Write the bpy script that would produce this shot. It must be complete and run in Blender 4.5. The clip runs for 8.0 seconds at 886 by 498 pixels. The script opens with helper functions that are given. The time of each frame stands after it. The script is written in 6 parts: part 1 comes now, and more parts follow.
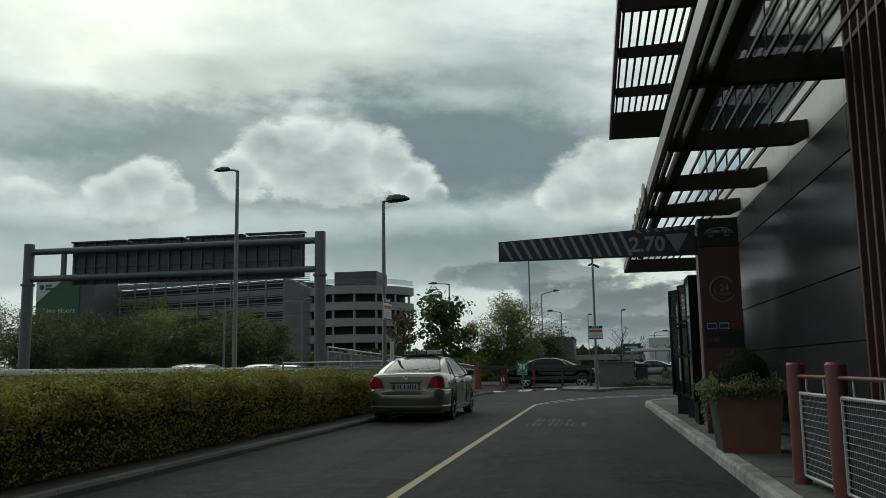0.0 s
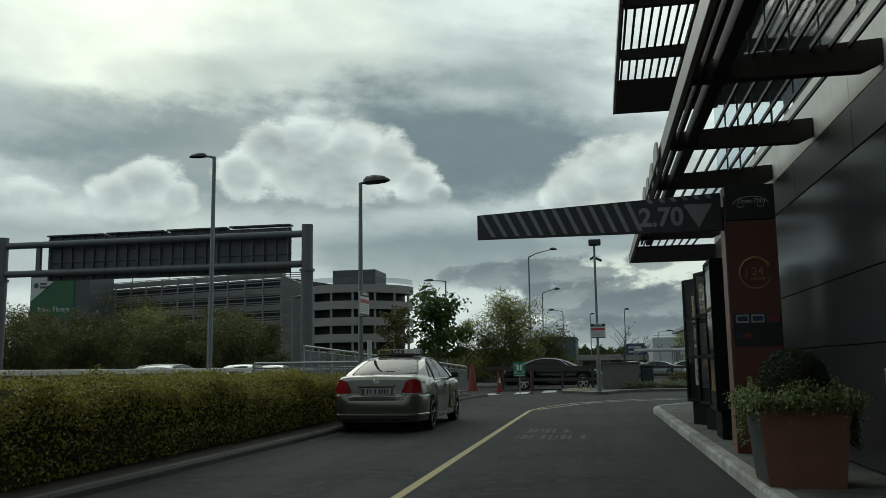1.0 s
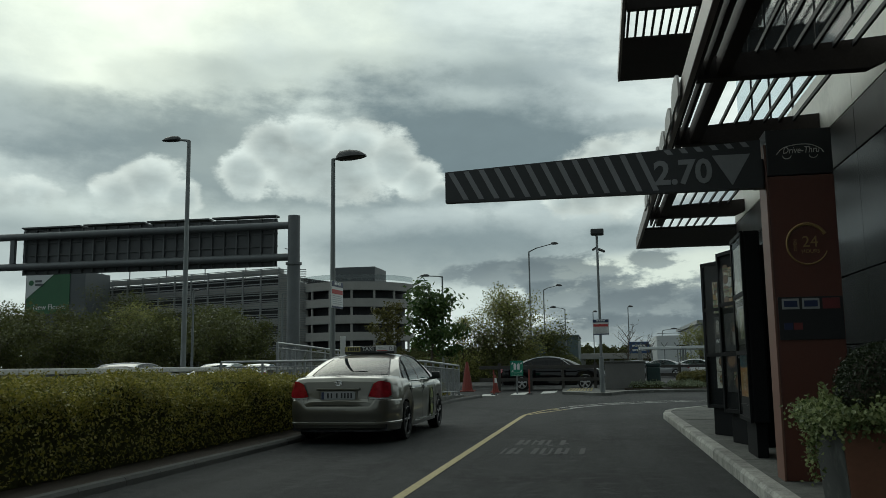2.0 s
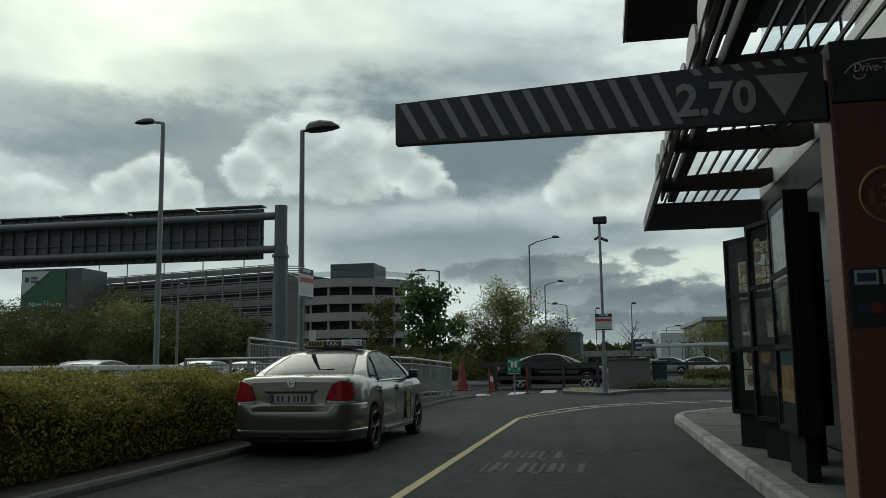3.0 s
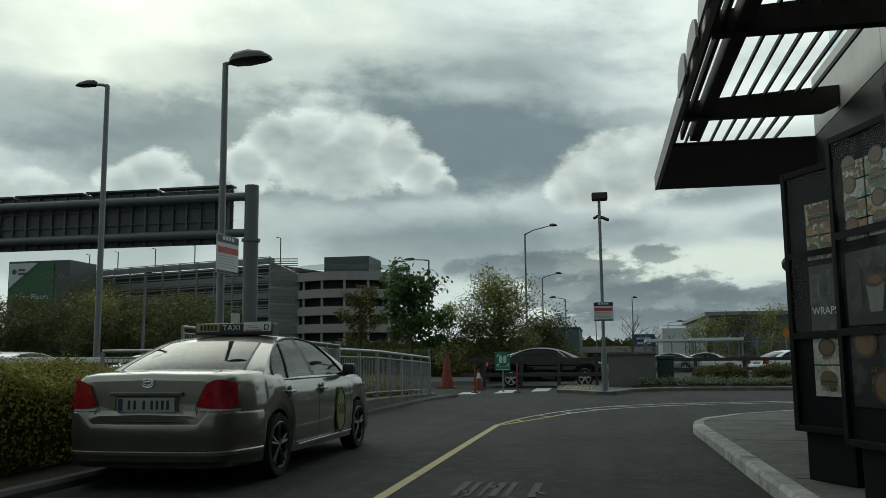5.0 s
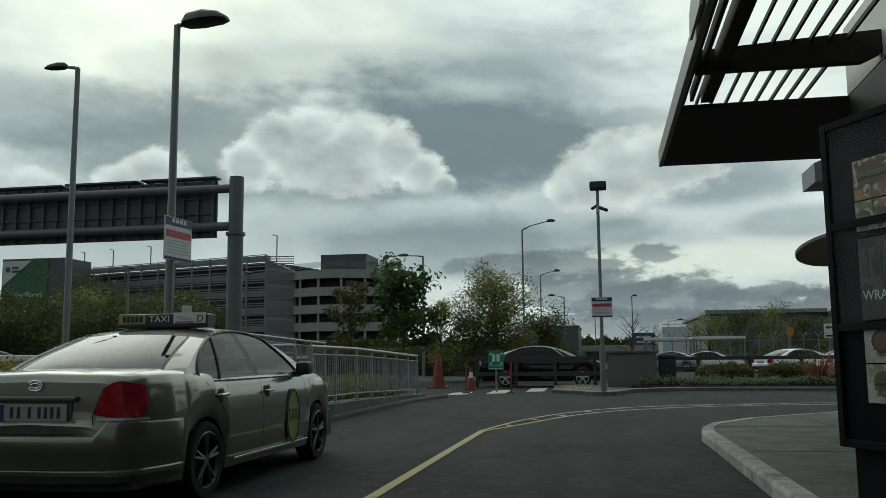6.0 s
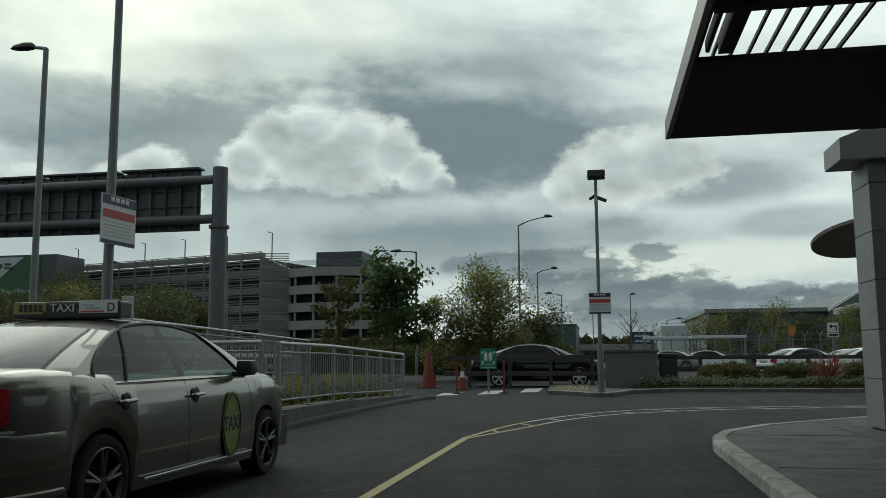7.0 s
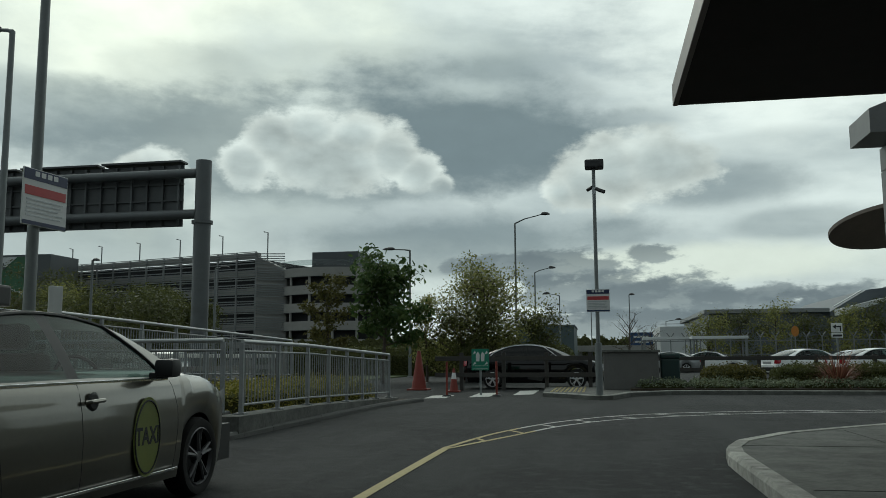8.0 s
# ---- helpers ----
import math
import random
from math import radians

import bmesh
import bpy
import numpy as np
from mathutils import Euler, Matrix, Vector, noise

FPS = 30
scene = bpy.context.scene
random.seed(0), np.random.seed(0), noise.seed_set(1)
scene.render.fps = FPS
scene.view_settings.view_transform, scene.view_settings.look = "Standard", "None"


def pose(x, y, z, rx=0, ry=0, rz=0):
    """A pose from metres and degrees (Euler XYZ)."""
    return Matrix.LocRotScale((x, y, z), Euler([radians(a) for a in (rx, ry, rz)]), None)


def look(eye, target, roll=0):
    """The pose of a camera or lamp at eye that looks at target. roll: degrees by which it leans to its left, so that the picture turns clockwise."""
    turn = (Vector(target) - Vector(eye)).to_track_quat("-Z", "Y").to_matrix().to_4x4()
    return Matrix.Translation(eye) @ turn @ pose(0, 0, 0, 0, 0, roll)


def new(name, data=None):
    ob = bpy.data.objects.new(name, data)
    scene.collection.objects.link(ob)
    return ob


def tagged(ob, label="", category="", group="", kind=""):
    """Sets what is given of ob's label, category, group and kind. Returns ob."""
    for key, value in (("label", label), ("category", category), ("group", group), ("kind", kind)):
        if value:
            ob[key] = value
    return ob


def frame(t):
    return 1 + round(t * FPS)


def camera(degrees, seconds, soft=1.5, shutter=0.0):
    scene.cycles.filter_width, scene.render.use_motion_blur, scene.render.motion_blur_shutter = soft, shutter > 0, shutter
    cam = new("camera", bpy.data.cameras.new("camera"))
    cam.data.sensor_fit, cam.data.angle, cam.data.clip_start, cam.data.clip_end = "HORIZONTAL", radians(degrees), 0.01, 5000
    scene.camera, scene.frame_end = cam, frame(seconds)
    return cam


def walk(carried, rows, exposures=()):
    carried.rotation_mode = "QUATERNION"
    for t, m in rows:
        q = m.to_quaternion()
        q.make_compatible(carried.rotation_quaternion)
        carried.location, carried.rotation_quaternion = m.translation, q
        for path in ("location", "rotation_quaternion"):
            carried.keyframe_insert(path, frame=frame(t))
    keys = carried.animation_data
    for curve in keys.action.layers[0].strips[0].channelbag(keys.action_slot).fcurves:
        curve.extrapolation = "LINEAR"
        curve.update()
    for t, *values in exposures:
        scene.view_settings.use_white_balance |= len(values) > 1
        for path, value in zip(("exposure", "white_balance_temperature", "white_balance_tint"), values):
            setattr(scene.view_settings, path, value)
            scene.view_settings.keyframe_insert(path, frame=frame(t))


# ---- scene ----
cam = camera(54.69, 8.0, soft=0.75)
PATH = [
    (0, (0.308, -0.586, 1.134), (-0.033, 1.366, 1.406), -0.91),
    (0.5, (0.314, 0.662, 1.138), (-0.030, 2.613, 1.411), -0.88),
    (1, (0.324, 1.964, 1.156), (-0.023, 3.915, 1.428), -0.82),
    (1.5, (0.327, 3.219, 1.167), (-0.023, 5.170, 1.437), -0.79),
    (3, (0.323, 6.555, 1.150), (-0.037, 8.504, 1.414), -0.80),
    (3.5, (0.319, 7.520, 1.154), (-0.042, 9.470, 1.412), -0.77),
    (4, (0.322, 8.394, 1.140), (-0.039, 10.344, 1.396), -0.69),
    (4.5, (0.312, 9.242, 1.117), (-0.049, 11.193, 1.372), -0.60),
    (6, (0.350, 11.544, 1.085), (-0.010, 13.495, 1.337), -0.53),
    (6.5, (0.346, 12.202, 1.078), (-0.011, 14.154, 1.327), -0.44),
    (7, (0.347, 12.954, 1.079), (-0.009, 14.906, 1.328), -0.36),
    (7.5, (0.357, 13.598, 1.063), (0.002, 15.550, 1.315), -0.33),
    (8, (0.356, 14.291, 1.056), (0.003, 16.244, 1.308), -0.33),
]
walk(cam, [(t, look(eye, target, roll)) for t, eye, target, roll in PATH], exposures=[(0, 0.0, 6220, 2.0), (8, 0.0, 6220, 2.0)])

# ---- world: cloudy sky with the sun veiled, ahead and to the left ----
class Nodes:
    """Short-hand for node trees: every call makes a node and returns its first output."""

    def __init__(self, tree):
        self.tree = tree

    def put(self, socket, value):
        if isinstance(value, bpy.types.NodeSocket):
            self.tree.links.new(value, socket)
        else:
            socket.default_value = value

    def node(self, kind, out=0, **inputs):
        n = self.tree.nodes.new(kind)
        return self.fill(n, inputs).outputs[out]

    def fill(self, n, inputs):
        for key, value in inputs.items():
            if key[0] == "i" and key[1:].isdigit():
                self.put(n.inputs[int(key[1:])], value)
            else:
                self.put(n.inputs[key.replace("_", " ")], value)
        return n

    def math(self, op, a, b=0.0, c=0.0, clamp=False):
        n = self.tree.nodes.new("ShaderNodeMath")
        n.operation, n.use_clamp = op, clamp
        return self.fill(n, {"i0": a, "i1": b, "i2": c}).outputs[0]

    def mix(self, f, a, b, blend="MIX"):
        n = self.tree.nodes.new("ShaderNodeMix")
        n.data_type, n.blend_type = "RGBA", blend
        self.put(n.inputs[0], f), self.put(n.inputs[6], a), self.put(n.inputs[7], b)
        return n.outputs[2]

    def ramp(self, f, lo, hi):
        """0 at lo to 1 at hi, smoothly; lo may be the higher."""
        n = self.tree.nodes.new("ShaderNodeMapRange")
        n.interpolation_type = "SMOOTHSTEP"
        a, b, c, d = (lo, hi, 0.0, 1.0) if lo < hi else (hi, lo, 1.0, 0.0)
        return self.fill(n, {"Value": f, "From_Min": a, "From_Max": b, "To_Min": c, "To_Max": d}).outputs[0]

    def noise(self, vector, scale, detail=5.0, rough=0.55, out=0):
        return self.node("ShaderNodeTexNoise", out, Vector=vector, Scale=scale, Detail=detail, Roughness=rough)


SUN_AZ, SUN_EL = radians(-30), radians(38)
world = bpy.data.worlds.new("cloudy_sky")
scene.world = world
world.use_nodes = True
world.node_tree.nodes.clear()
W = Nodes(world.node_tree)
way = W.node("ShaderNodeTexCoord")
split = W.tree.nodes.new("ShaderNodeSeparateXYZ")
W.tree.links.new(way, split.inputs[0])
AZ = W.math("ARCTAN2", split.outputs[0], split.outputs[1])
EL = W.math("ARCSINE", split.outputs[2])
flat = W.node("ShaderNodeCombineXYZ", X=AZ, Y=W.math("MULTIPLY", EL, 1.7), Z=0.37)
streak = W.node("ShaderNodeCombineXYZ", X=W.math("MULTIPLY_ADD", EL, 1.1, AZ), Y=W.math("MULTIPLY", EL, 3.4), Z=1.9)
puff = W.math("SUBTRACT", W.noise(flat, 11.0, 9.0, 0.62), 0.5)
soft_n = W.math("SUBTRACT", W.noise(flat, 3.4, 6.0, 0.5), 0.5)
band_n = W.noise(streak, 3.1, 8.0, 0.52)


def heap(az, el, ra, re, edge=0.9, soft=0.22):
    """A heap of cloud with a ragged edge: how far inside it a direction lies."""
    dx = W.math("DIVIDE", W.math("SUBTRACT", AZ, az), ra)
    dy = W.math("DIVIDE", W.math("SUBTRACT", EL, el), re)
    d = W.math("SQRT", W.math("ADD", W.math("MULTIPLY", dx, dx), W.math("MULTIPLY", dy, dy)))
    f = W.math("SUBTRACT", 1.0, d)
    return W.math("ADD", f, W.math("MULTIPLY", puff, edge)), dy


def over(colour, layer, amount):
    return W.mix(amount, colour, layer)


sky_node = W.tree.nodes.new("ShaderNodeTexSky")
sky_node.sky_type, sky_node.sun_disc, sky_node.sun_elevation, sky_node.sun_rotation = "NISHITA", False, SUN_EL, SUN_AZ
sky = sky_node.outputs[0]
sky = W.mix(1.0, sky, (0.10, 0.10, 0.10, 1), "MULTIPLY")
# the pale grey deck, with darker banks
fine_n = W.math("SUBTRACT", W.noise(flat, 24.0, 7.0, 0.6), 0.5)
deck = W.mix(W.ramp(W.math("MULTIPLY_ADD", puff, 0.12, band_n), 0.30, 0.68), (0.42, 0.47, 0.47, 1), (0.80, 0.85, 0.81, 1))
colour = over(sky, deck, 0.95)
streak_n = W.math("SUBTRACT", band_n, 0.5)
# the veiled sun
glow = W.tree.nodes.new("ShaderNodeVectorMath")
glow.operation = "DOT_PRODUCT"
W.tree.links.new(way, glow.inputs[0])
gaz, gel = -0.50, 0.50
glow.inputs[1].default_value = (math.sin(gaz) * math.cos(gel), math.cos(gaz) * math.cos(gel), math.sin(gel))
ragged = W.math("ADD", W.math("MULTIPLY", soft_n, -0.50), W.math("MULTIPLY", puff, -0.14))
near_sun = W.math("ADD", W.math("ARCCOSINE", glow.outputs["Value"]), ragged)
colour = over(colour, (0.62, 0.68, 0.62, 1), W.math("MULTIPLY", W.ramp(near_sun, 0.46, 0.12), 0.80))
colour = over(colour, (1.10, 1.12, 0.95, 1), W.math("MULTIPLY", W.ramp(near_sun, 0.33, 0.05), 0.97))
# brighter cloud high up ahead and to the right
f, dy = heap(0.36, 0.44, 0.48, 0.22, 0.5)
colour = over(colour, (0.92, 0.96, 0.90, 1), W.math("MULTIPLY", W.ramp(W.math("ADD", f, streak_n), -0.10, 0.38), 0.88))
# dark banks: azimuth, elevation, half width, half height, depth
for az, el, ra, re, deep in ((-0.36, 0.225, 0.40, 0.080, 0.74), (-0.14, 0.262, 0.22, 0.100, 0.97), (-0.27, 0.335, 0.22, 0.035, 0.25), (-0.62, 0.262, 0.20, 0.045, 0.45), (0.20, 0.225, 0.16, 0.025, 0.25), (-0.17, 0.135, 0.33, 0.050, 0.75), (-0.62, 0.13, 0.25, 0.05, 0.5), (0.02, 0.140, 0.07, 0.022, 0.4), (0.127, 0.189, 0.125, 0.032, 0.62), (0.219, 0.142, 0.099, 0.024, 0.45), (0.042, 0.267, 0.079, 0.020, 0.35), (-0.115, 0.329, 0.112, 0.033, 0.45), (-0.482, 0.320, 0.099, 0.030, 0.22)):
    f, dy = heap(az, el, ra, re, 0.85)
    f = W.math("ADD", f, W.math("MULTIPLY", streak_n, 1.5))
    colour = over(colour, (0.190, 0.238, 0.258, 1), W.math("MULTIPLY", W.ramp(f, 0.0, 0.55), deep))
# pale band over the horizon
low = W.math("MULTIPLY", W.ramp(EL, 0.16, 0.05), W.ramp(W.noise(flat, 8.0, 7.0, 0.6), 0.40, 0.62))
colour = over(colour, (0.56, 0.61, 0.575, 1), W.math("MULTIPLY", low, 0.60))
# heaped clouds, each of several lobes on a level base, with billows lit from above
raised = W.node("ShaderNodeCombineXYZ", X=W.math("ADD", AZ, 0.006), Y=W.math("MULTIPLY_ADD", EL, 1.7, 0.028), Z=0.37)
relief = W.math("SUBTRACT", W.noise(flat, 13.0, 5.0, 0.5), W.noise(raised, 13.0, 5.0, 0.5))
edge_n = W.math("MULTIPLY_ADD", puff, 1.0, W.math("MULTIPLY", fine_n, 0.5))
CUMULUS = [
    (0.195, 0.76, ((-0.410, 0.218, 0.036, 0.034), (-0.378, 0.251, 0.043, 0.038), (-0.312, 0.227, 0.106, 0.049), (-0.335, 0.262, 0.050, 0.034), (-0.285, 0.256, 0.046, 0.033), (-0.238, 0.234, 0.043, 0.038), (-0.207, 0.213, 0.036, 0.029), (-0.182, 0.201, 0.022, 0.016))),
    (0.174, 0.74, ((-0.547, 0.192, 0.040, 0.030), (-0.515, 0.203, 0.047, 0.036), (-0.481, 0.192, 0.030, 0.024), (-0.635, 0.183, 0.046, 0.028), (-0.667, 0.178, 0.040, 0.029))),
    (0.161, 0.66, ((-0.012, 0.197, 0.046, 0.038), (0.021, 0.211, 0.056, 0.050), (-0.039, 0.188, 0.030, 0.026), (0.072, 0.218, 0.073, 0.047))),
]
for base, lit, lobes in CUMULUS:
    f = None
    for lobe in lobes:
        g, dy = heap(*lobe, 0.0)
        f = g if f is None else W.math("SMOOTH_MAX", f, g, 0.12)
    f = W.math("ADD", f, W.math("MULTIPLY", edge_n, 1.45))
    foot = W.ramp(W.math("MULTIPLY_ADD", puff, 0.075, EL), base - 0.014, base + 0.016)
    mask = W.math("MULTIPLY", W.ramp(f, 0.0, 0.36), foot)
    core = W.ramp(W.math("MULTIPLY_ADD", soft_n, 1.4, W.math("MULTIPLY_ADD", edge_n, -1.0, f)), 0.12, 0.85)
    body = W.mix(W.math("MULTIPLY", core, 0.70), (lit, lit * 1.05, lit * 0.99, 1), (0.36, 0.41, 0.41, 1))
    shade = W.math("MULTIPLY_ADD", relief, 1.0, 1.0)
    body = W.mix(1.0, body, W.node("ShaderNodeCombineXYZ", X=shade, Y=shade, Z=shade), "MULTIPLY")
    colour = over(colour, body, W.math("MULTIPLY", mask, 0.95))
# light gap and dark banks low on the right
low_n = W.math("SUBTRACT", W.noise(W.node("ShaderNodeCombineXYZ", X=AZ, Y=W.math("MULTIPLY", EL, 2.3), Z=4.1), 24.0, 7.0, 0.6), 0.5)
f, dy = heap(0.104, 0.103, 0.26, 0.030, 0.7)
colour = over(colour, (0.74, 0.78, 0.69, 1), W.math("MULTIPLY", W.ramp(f, 0.0, 0.55), 0.90))
for az, el, ra, re in ((-0.106, 0.105, 0.079, 0.020), (-0.041, 0.105, 0.073, 0.029), (0.060, 0.115, 0.036, 0.017), (-0.003, 0.073, 0.112, 0.028), (0.078, 0.061, 0.125, 0.033), (0.168, 0.056, 0.106, 0.032), (0.246, 0.050, 0.092, 0.030), (0.052, 0.033, 0.171, 0.028), (0.201, 0.027, 0.145, 0.028)):
    f, dy = heap(az, el, ra, re, 1.1)
    f = W.math("MULTIPLY_ADD", low_n, 1.9, f)
    tone = W.mix(W.ramp(dy, -0.9, 0.5), (0.25, 0.29, 0.305, 1), (0.150, 0.182, 0.200, 1))
    tone = W.mix(W.math("MULTIPLY", W.ramp(W.math("MULTIPLY_ADD", low_n, -1.2, f), 0.40, 0.05), 0.4), tone, (0.38, 0.43, 0.43, 1))
    colour = over(colour, tone, W.math("MULTIPLY", W.ramp(f, 0.0, 0.34), 0.78))
grain = W.math("MULTIPLY_ADD", fine_n, 0.16, 1.0)
colour = W.mix(1.0, colour, W.node("ShaderNodeCombineXYZ", X=grain, Y=grain, Z=grain), "MULTIPLY")
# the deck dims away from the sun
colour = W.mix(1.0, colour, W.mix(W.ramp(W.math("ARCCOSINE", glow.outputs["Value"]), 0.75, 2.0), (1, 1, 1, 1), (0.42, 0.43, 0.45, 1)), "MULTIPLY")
SKY_STRENGTH = 1.0
out = W.tree.nodes.new("ShaderNodeOutputWorld")
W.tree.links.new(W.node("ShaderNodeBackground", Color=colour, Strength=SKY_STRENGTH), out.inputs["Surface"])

sun = new("sun", bpy.data.lights.new("sun", "SUN"))
sun.data.energy, sun.data.angle, sun.data.color = 0.45, radians(45), (1.0, 0.95, 0.86)
sun.matrix_world = look((-10, 18, 18), (-10 - math.sin(SUN_AZ) * math.cos(SUN_EL), 18 - math.cos(SUN_AZ) * math.cos(SUN_EL), 18 - math.sin(SUN_EL)))

# ---- materials ----
def stuff(name, colour, rough=0.6, metal=0.0, vary=0.25, scale=6.0, bump=0.0, bump_scale=60.0, spec=0.5, each=0.0, island=0.0,
          stain=None, coat=0.0, stretch=(1, 1, 1), emit=0.0):
    """A surface: base colour, broad variation, fine grain and relief, all at real size."""
    m = bpy.data.materials.new(name)
    m.use_nodes = True
    m.node_tree.nodes.clear()
    N = Nodes(m.node_tree)
    where = N.node("ShaderNodeTexCoord", 3)
    if stretch != (1, 1, 1):
        where = N.node("ShaderNodeMapping", Vector=where, Scale=stretch)
    c = (*colour, 1)
    broad = N.noise(where, scale, 4.0, 0.6)
    fine = N.noise(where, scale * 9, 3.0, 0.6)
    k = N.math("ADD", N.math("MULTIPLY", N.math("SUBTRACT", broad, 0.5), 2.2 * vary), N.math("MULTIPLY", N.math("SUBTRACT", fine, 0.5), 1.2 * vary))
    k = N.math("ADD", k, 1.0)
    if each:
        k = N.math("MULTIPLY", k, N.math("MULTIPLY_ADD", N.node("ShaderNodeObjectInfo", 5), 2 * each, 1 - each))
    if island:
        k = N.math("MULTIPLY", k, N.math("MULTIPLY_ADD", N.node("ShaderNodeNewGeometry", 8), 2 * island, 1 - island))
    col = N.mix(1.0, c, N.node("ShaderNodeCombineXYZ", X=k, Y=k, Z=k), "MULTIPLY")
    if stain:
        col = N.mix(N.math("MULTIPLY", N.ramp(N.noise(where, stain[1], 6.0, 0.65), 0.52, 0.72), stain[2]), col, (*stain[0], 1))
    r = N.math("MULTIPLY_ADD", N.math("SUBTRACT", broad, 0.5), 0.35 * vary, rough, clamp=True)
    extra = {}
    if bump:
        extra["Normal"] = N.node("ShaderNodeBump", Strength=min(1.0, bump), Distance=0.01, Height=N.noise(where, bump_scale, 4.0, 0.7))
    if coat:
        extra["Coat_Weight"], extra["Coat_Roughness"] = coat, 0.05
    shader = N.node("ShaderNodeBsdfPrincipled", Base_Color=col, Roughness=r, Metallic=metal, Specular_IOR_Level=spec, **extra)
    N.tree.links.new(shader, N.tree.nodes.new("ShaderNodeOutputMaterial").inputs[0])
    return m


def leafy(name, colour, second, translucent=0.35, rough=0.45):
    """Leaves: each one its own shade between two colours, some light passing through."""
    m = bpy.data.materials.new(name)
    m.use_nodes = True
    m.node_tree.nodes.clear()
    N = Nodes(m.node_tree)
    rnd = N.node("ShaderNodeNewGeometry", 8)
    col = N.mix(rnd, (*colour, 1), (*second, 1))
    a = N.node("ShaderNodeBsdfPrincipled", Base_Color=col, Roughness=rough, Specular_IOR_Level=0.35)
    b = N.node("ShaderNodeBsdfTranslucent", Color=col)
    N.tree.links.new(N.node("ShaderNodeMixShader", i0=translucent, i1=a, i2=b), N.tree.nodes.new("ShaderNodeOutputMaterial").inputs[0])
    return m


def pane(name, tint=(0.55, 0.62, 0.60), clear=1.0, rough=0.02, body=(0.02, 0.025, 0.025), gloss_most=0.95):
    """Glass: clear by so much, the rest a dark body, with a Fresnel gloss."""
    m = bpy.data.materials.new(name)
    m.use_nodes = True
    m.node_tree.nodes.clear()
    N = Nodes(m.node_tree)
    inner = N.node("ShaderNodeMixShader", i0=clear, i1=N.node("ShaderNodeBsdfDiffuse", Color=(*body, 1)), i2=N.node("ShaderNodeBsdfTransparent", Color=(*tint, 1)))
    gloss = N.node("ShaderNodeBsdfGlossy", Color=(1, 1, 1, 1), Roughness=rough)
    N.tree.links.new(N.node("ShaderNodeMixShader", i0=N.math("MULTIPLY_ADD", N.math("POWER", N.node("ShaderNodeLayerWeight", 1, Blend=0.5), 5.0), gloss_most, 0.045 * gloss_most), i1=inner, i2=gloss), N.tree.nodes.new("ShaderNodeOutputMaterial").inputs[0])
    return m


def tarmac():
    """Worn asphalt: stone grain, smooth wheel tracks along the lane, damp and dusty patches."""
    m = bpy.data.materials.new("asphalt")
    m.use_nodes = True
    m.node_tree.nodes.clear()
    N = Nodes(m.node_tree)
    where = N.node("ShaderNodeTexCoord", 3)
    long = N.node("ShaderNodeMapping", Vector=where, Scale=(1.0, 0.09, 1.0))
    grit = N.noise(where, 55.0, 3.0, 0.8)
    mottle = N.noise(where, 5.0, 6.0, 0.65)
    col = N.mix(N.ramp(grit, 0.30, 0.72), (0.003, 0.0035, 0.004, 1), (0.040, 0.043, 0.044, 1))
    col = N.mix(N.math("MULTIPLY", N.ramp(N.noise(long, 1.6, 7.0, 0.65), 0.42, 0.60), 0.75), col, (0.036, 0.038, 0.038, 1))
    col = N.mix(N.math("MULTIPLY", N.ramp(N.noise(where, 0.35, 5.0, 0.62), 0.48, 0.60), 0.65), col, (0.011, 0.012, 0.013, 1))
    col = N.mix(N.math("MULTIPLY", N.ramp(mottle, 0.50, 0.64), 0.7), col, (0.052, 0.054, 0.053, 1))
    rough = N.math("MULTIPLY_ADD", mottle, 0.25, 0.70)
    bump = N.node("ShaderNodeBump", Strength=0.9, Distance=0.012, Height=grit)
    shader = N.node("ShaderNodeBsdfPrincipled", Base_Color=col, Roughness=rough, Specular_IOR_Level=0.22, Normal=bump)
    N.tree.links.new(shader, N.tree.nodes.new("ShaderNodeOutputMaterial").inputs[0])
    return m


ASPHALT = tarmac()
CONCRETE = stuff("pavement_concrete", (0.112, 0.114, 0.104), 0.85, vary=0.85, scale=2.5, bump=0.6, bump_scale=60, spec=0.3, stain=((0.060, 0.061, 0.057), 1.6, 0.85))
KERB = stuff("kerb_concrete", (0.34, 0.335, 0.305), 0.88, vary=0.6, scale=5, bump=0.8, bump_scale=35, each=0.2, spec=0.3, stain=((0.09, 0.088, 0.08), 3.0, 0.8))
SOIL = stuff("bark_mulch", (0.045, 0.034, 0.024), 0.95, vary=0.6, scale=8, bump=1.0, bump_scale=30)
CLAD = stuff("dark_cladding", (0.032, 0.034, 0.035), 0.24, vary=0.12, scale=1.2, each=0.06, spec=0.30, stain=((0.038, 0.041, 0.040), 0.7, 0.35))
CLAD_LIGHT = stuff("light_cladding", (0.24, 0.245, 0.24), 0.5, vary=0.2, scale=1.0, each=0.08, stain=((0.15, 0.15, 0.145), 0.9, 0.5))
FASCIA = stuff("pale_fascia", (0.78, 0.76, 0.69), 0.5, vary=0.12, scale=1.3, stain=((0.45, 0.43, 0.39), 1.2, 0.4))
BROWN = stuff("brown_coated_steel", (0.050, 0.042, 0.039), 0.6, vary=0.3, scale=4, spec=0.10, stain=((0.034, 0.029, 0.027), 2.0, 0.5))
BLADE = stuff("black_slat_coating", (0.034, 0.033, 0.033), 0.6, vary=0.2, scale=5, spec=0.2)
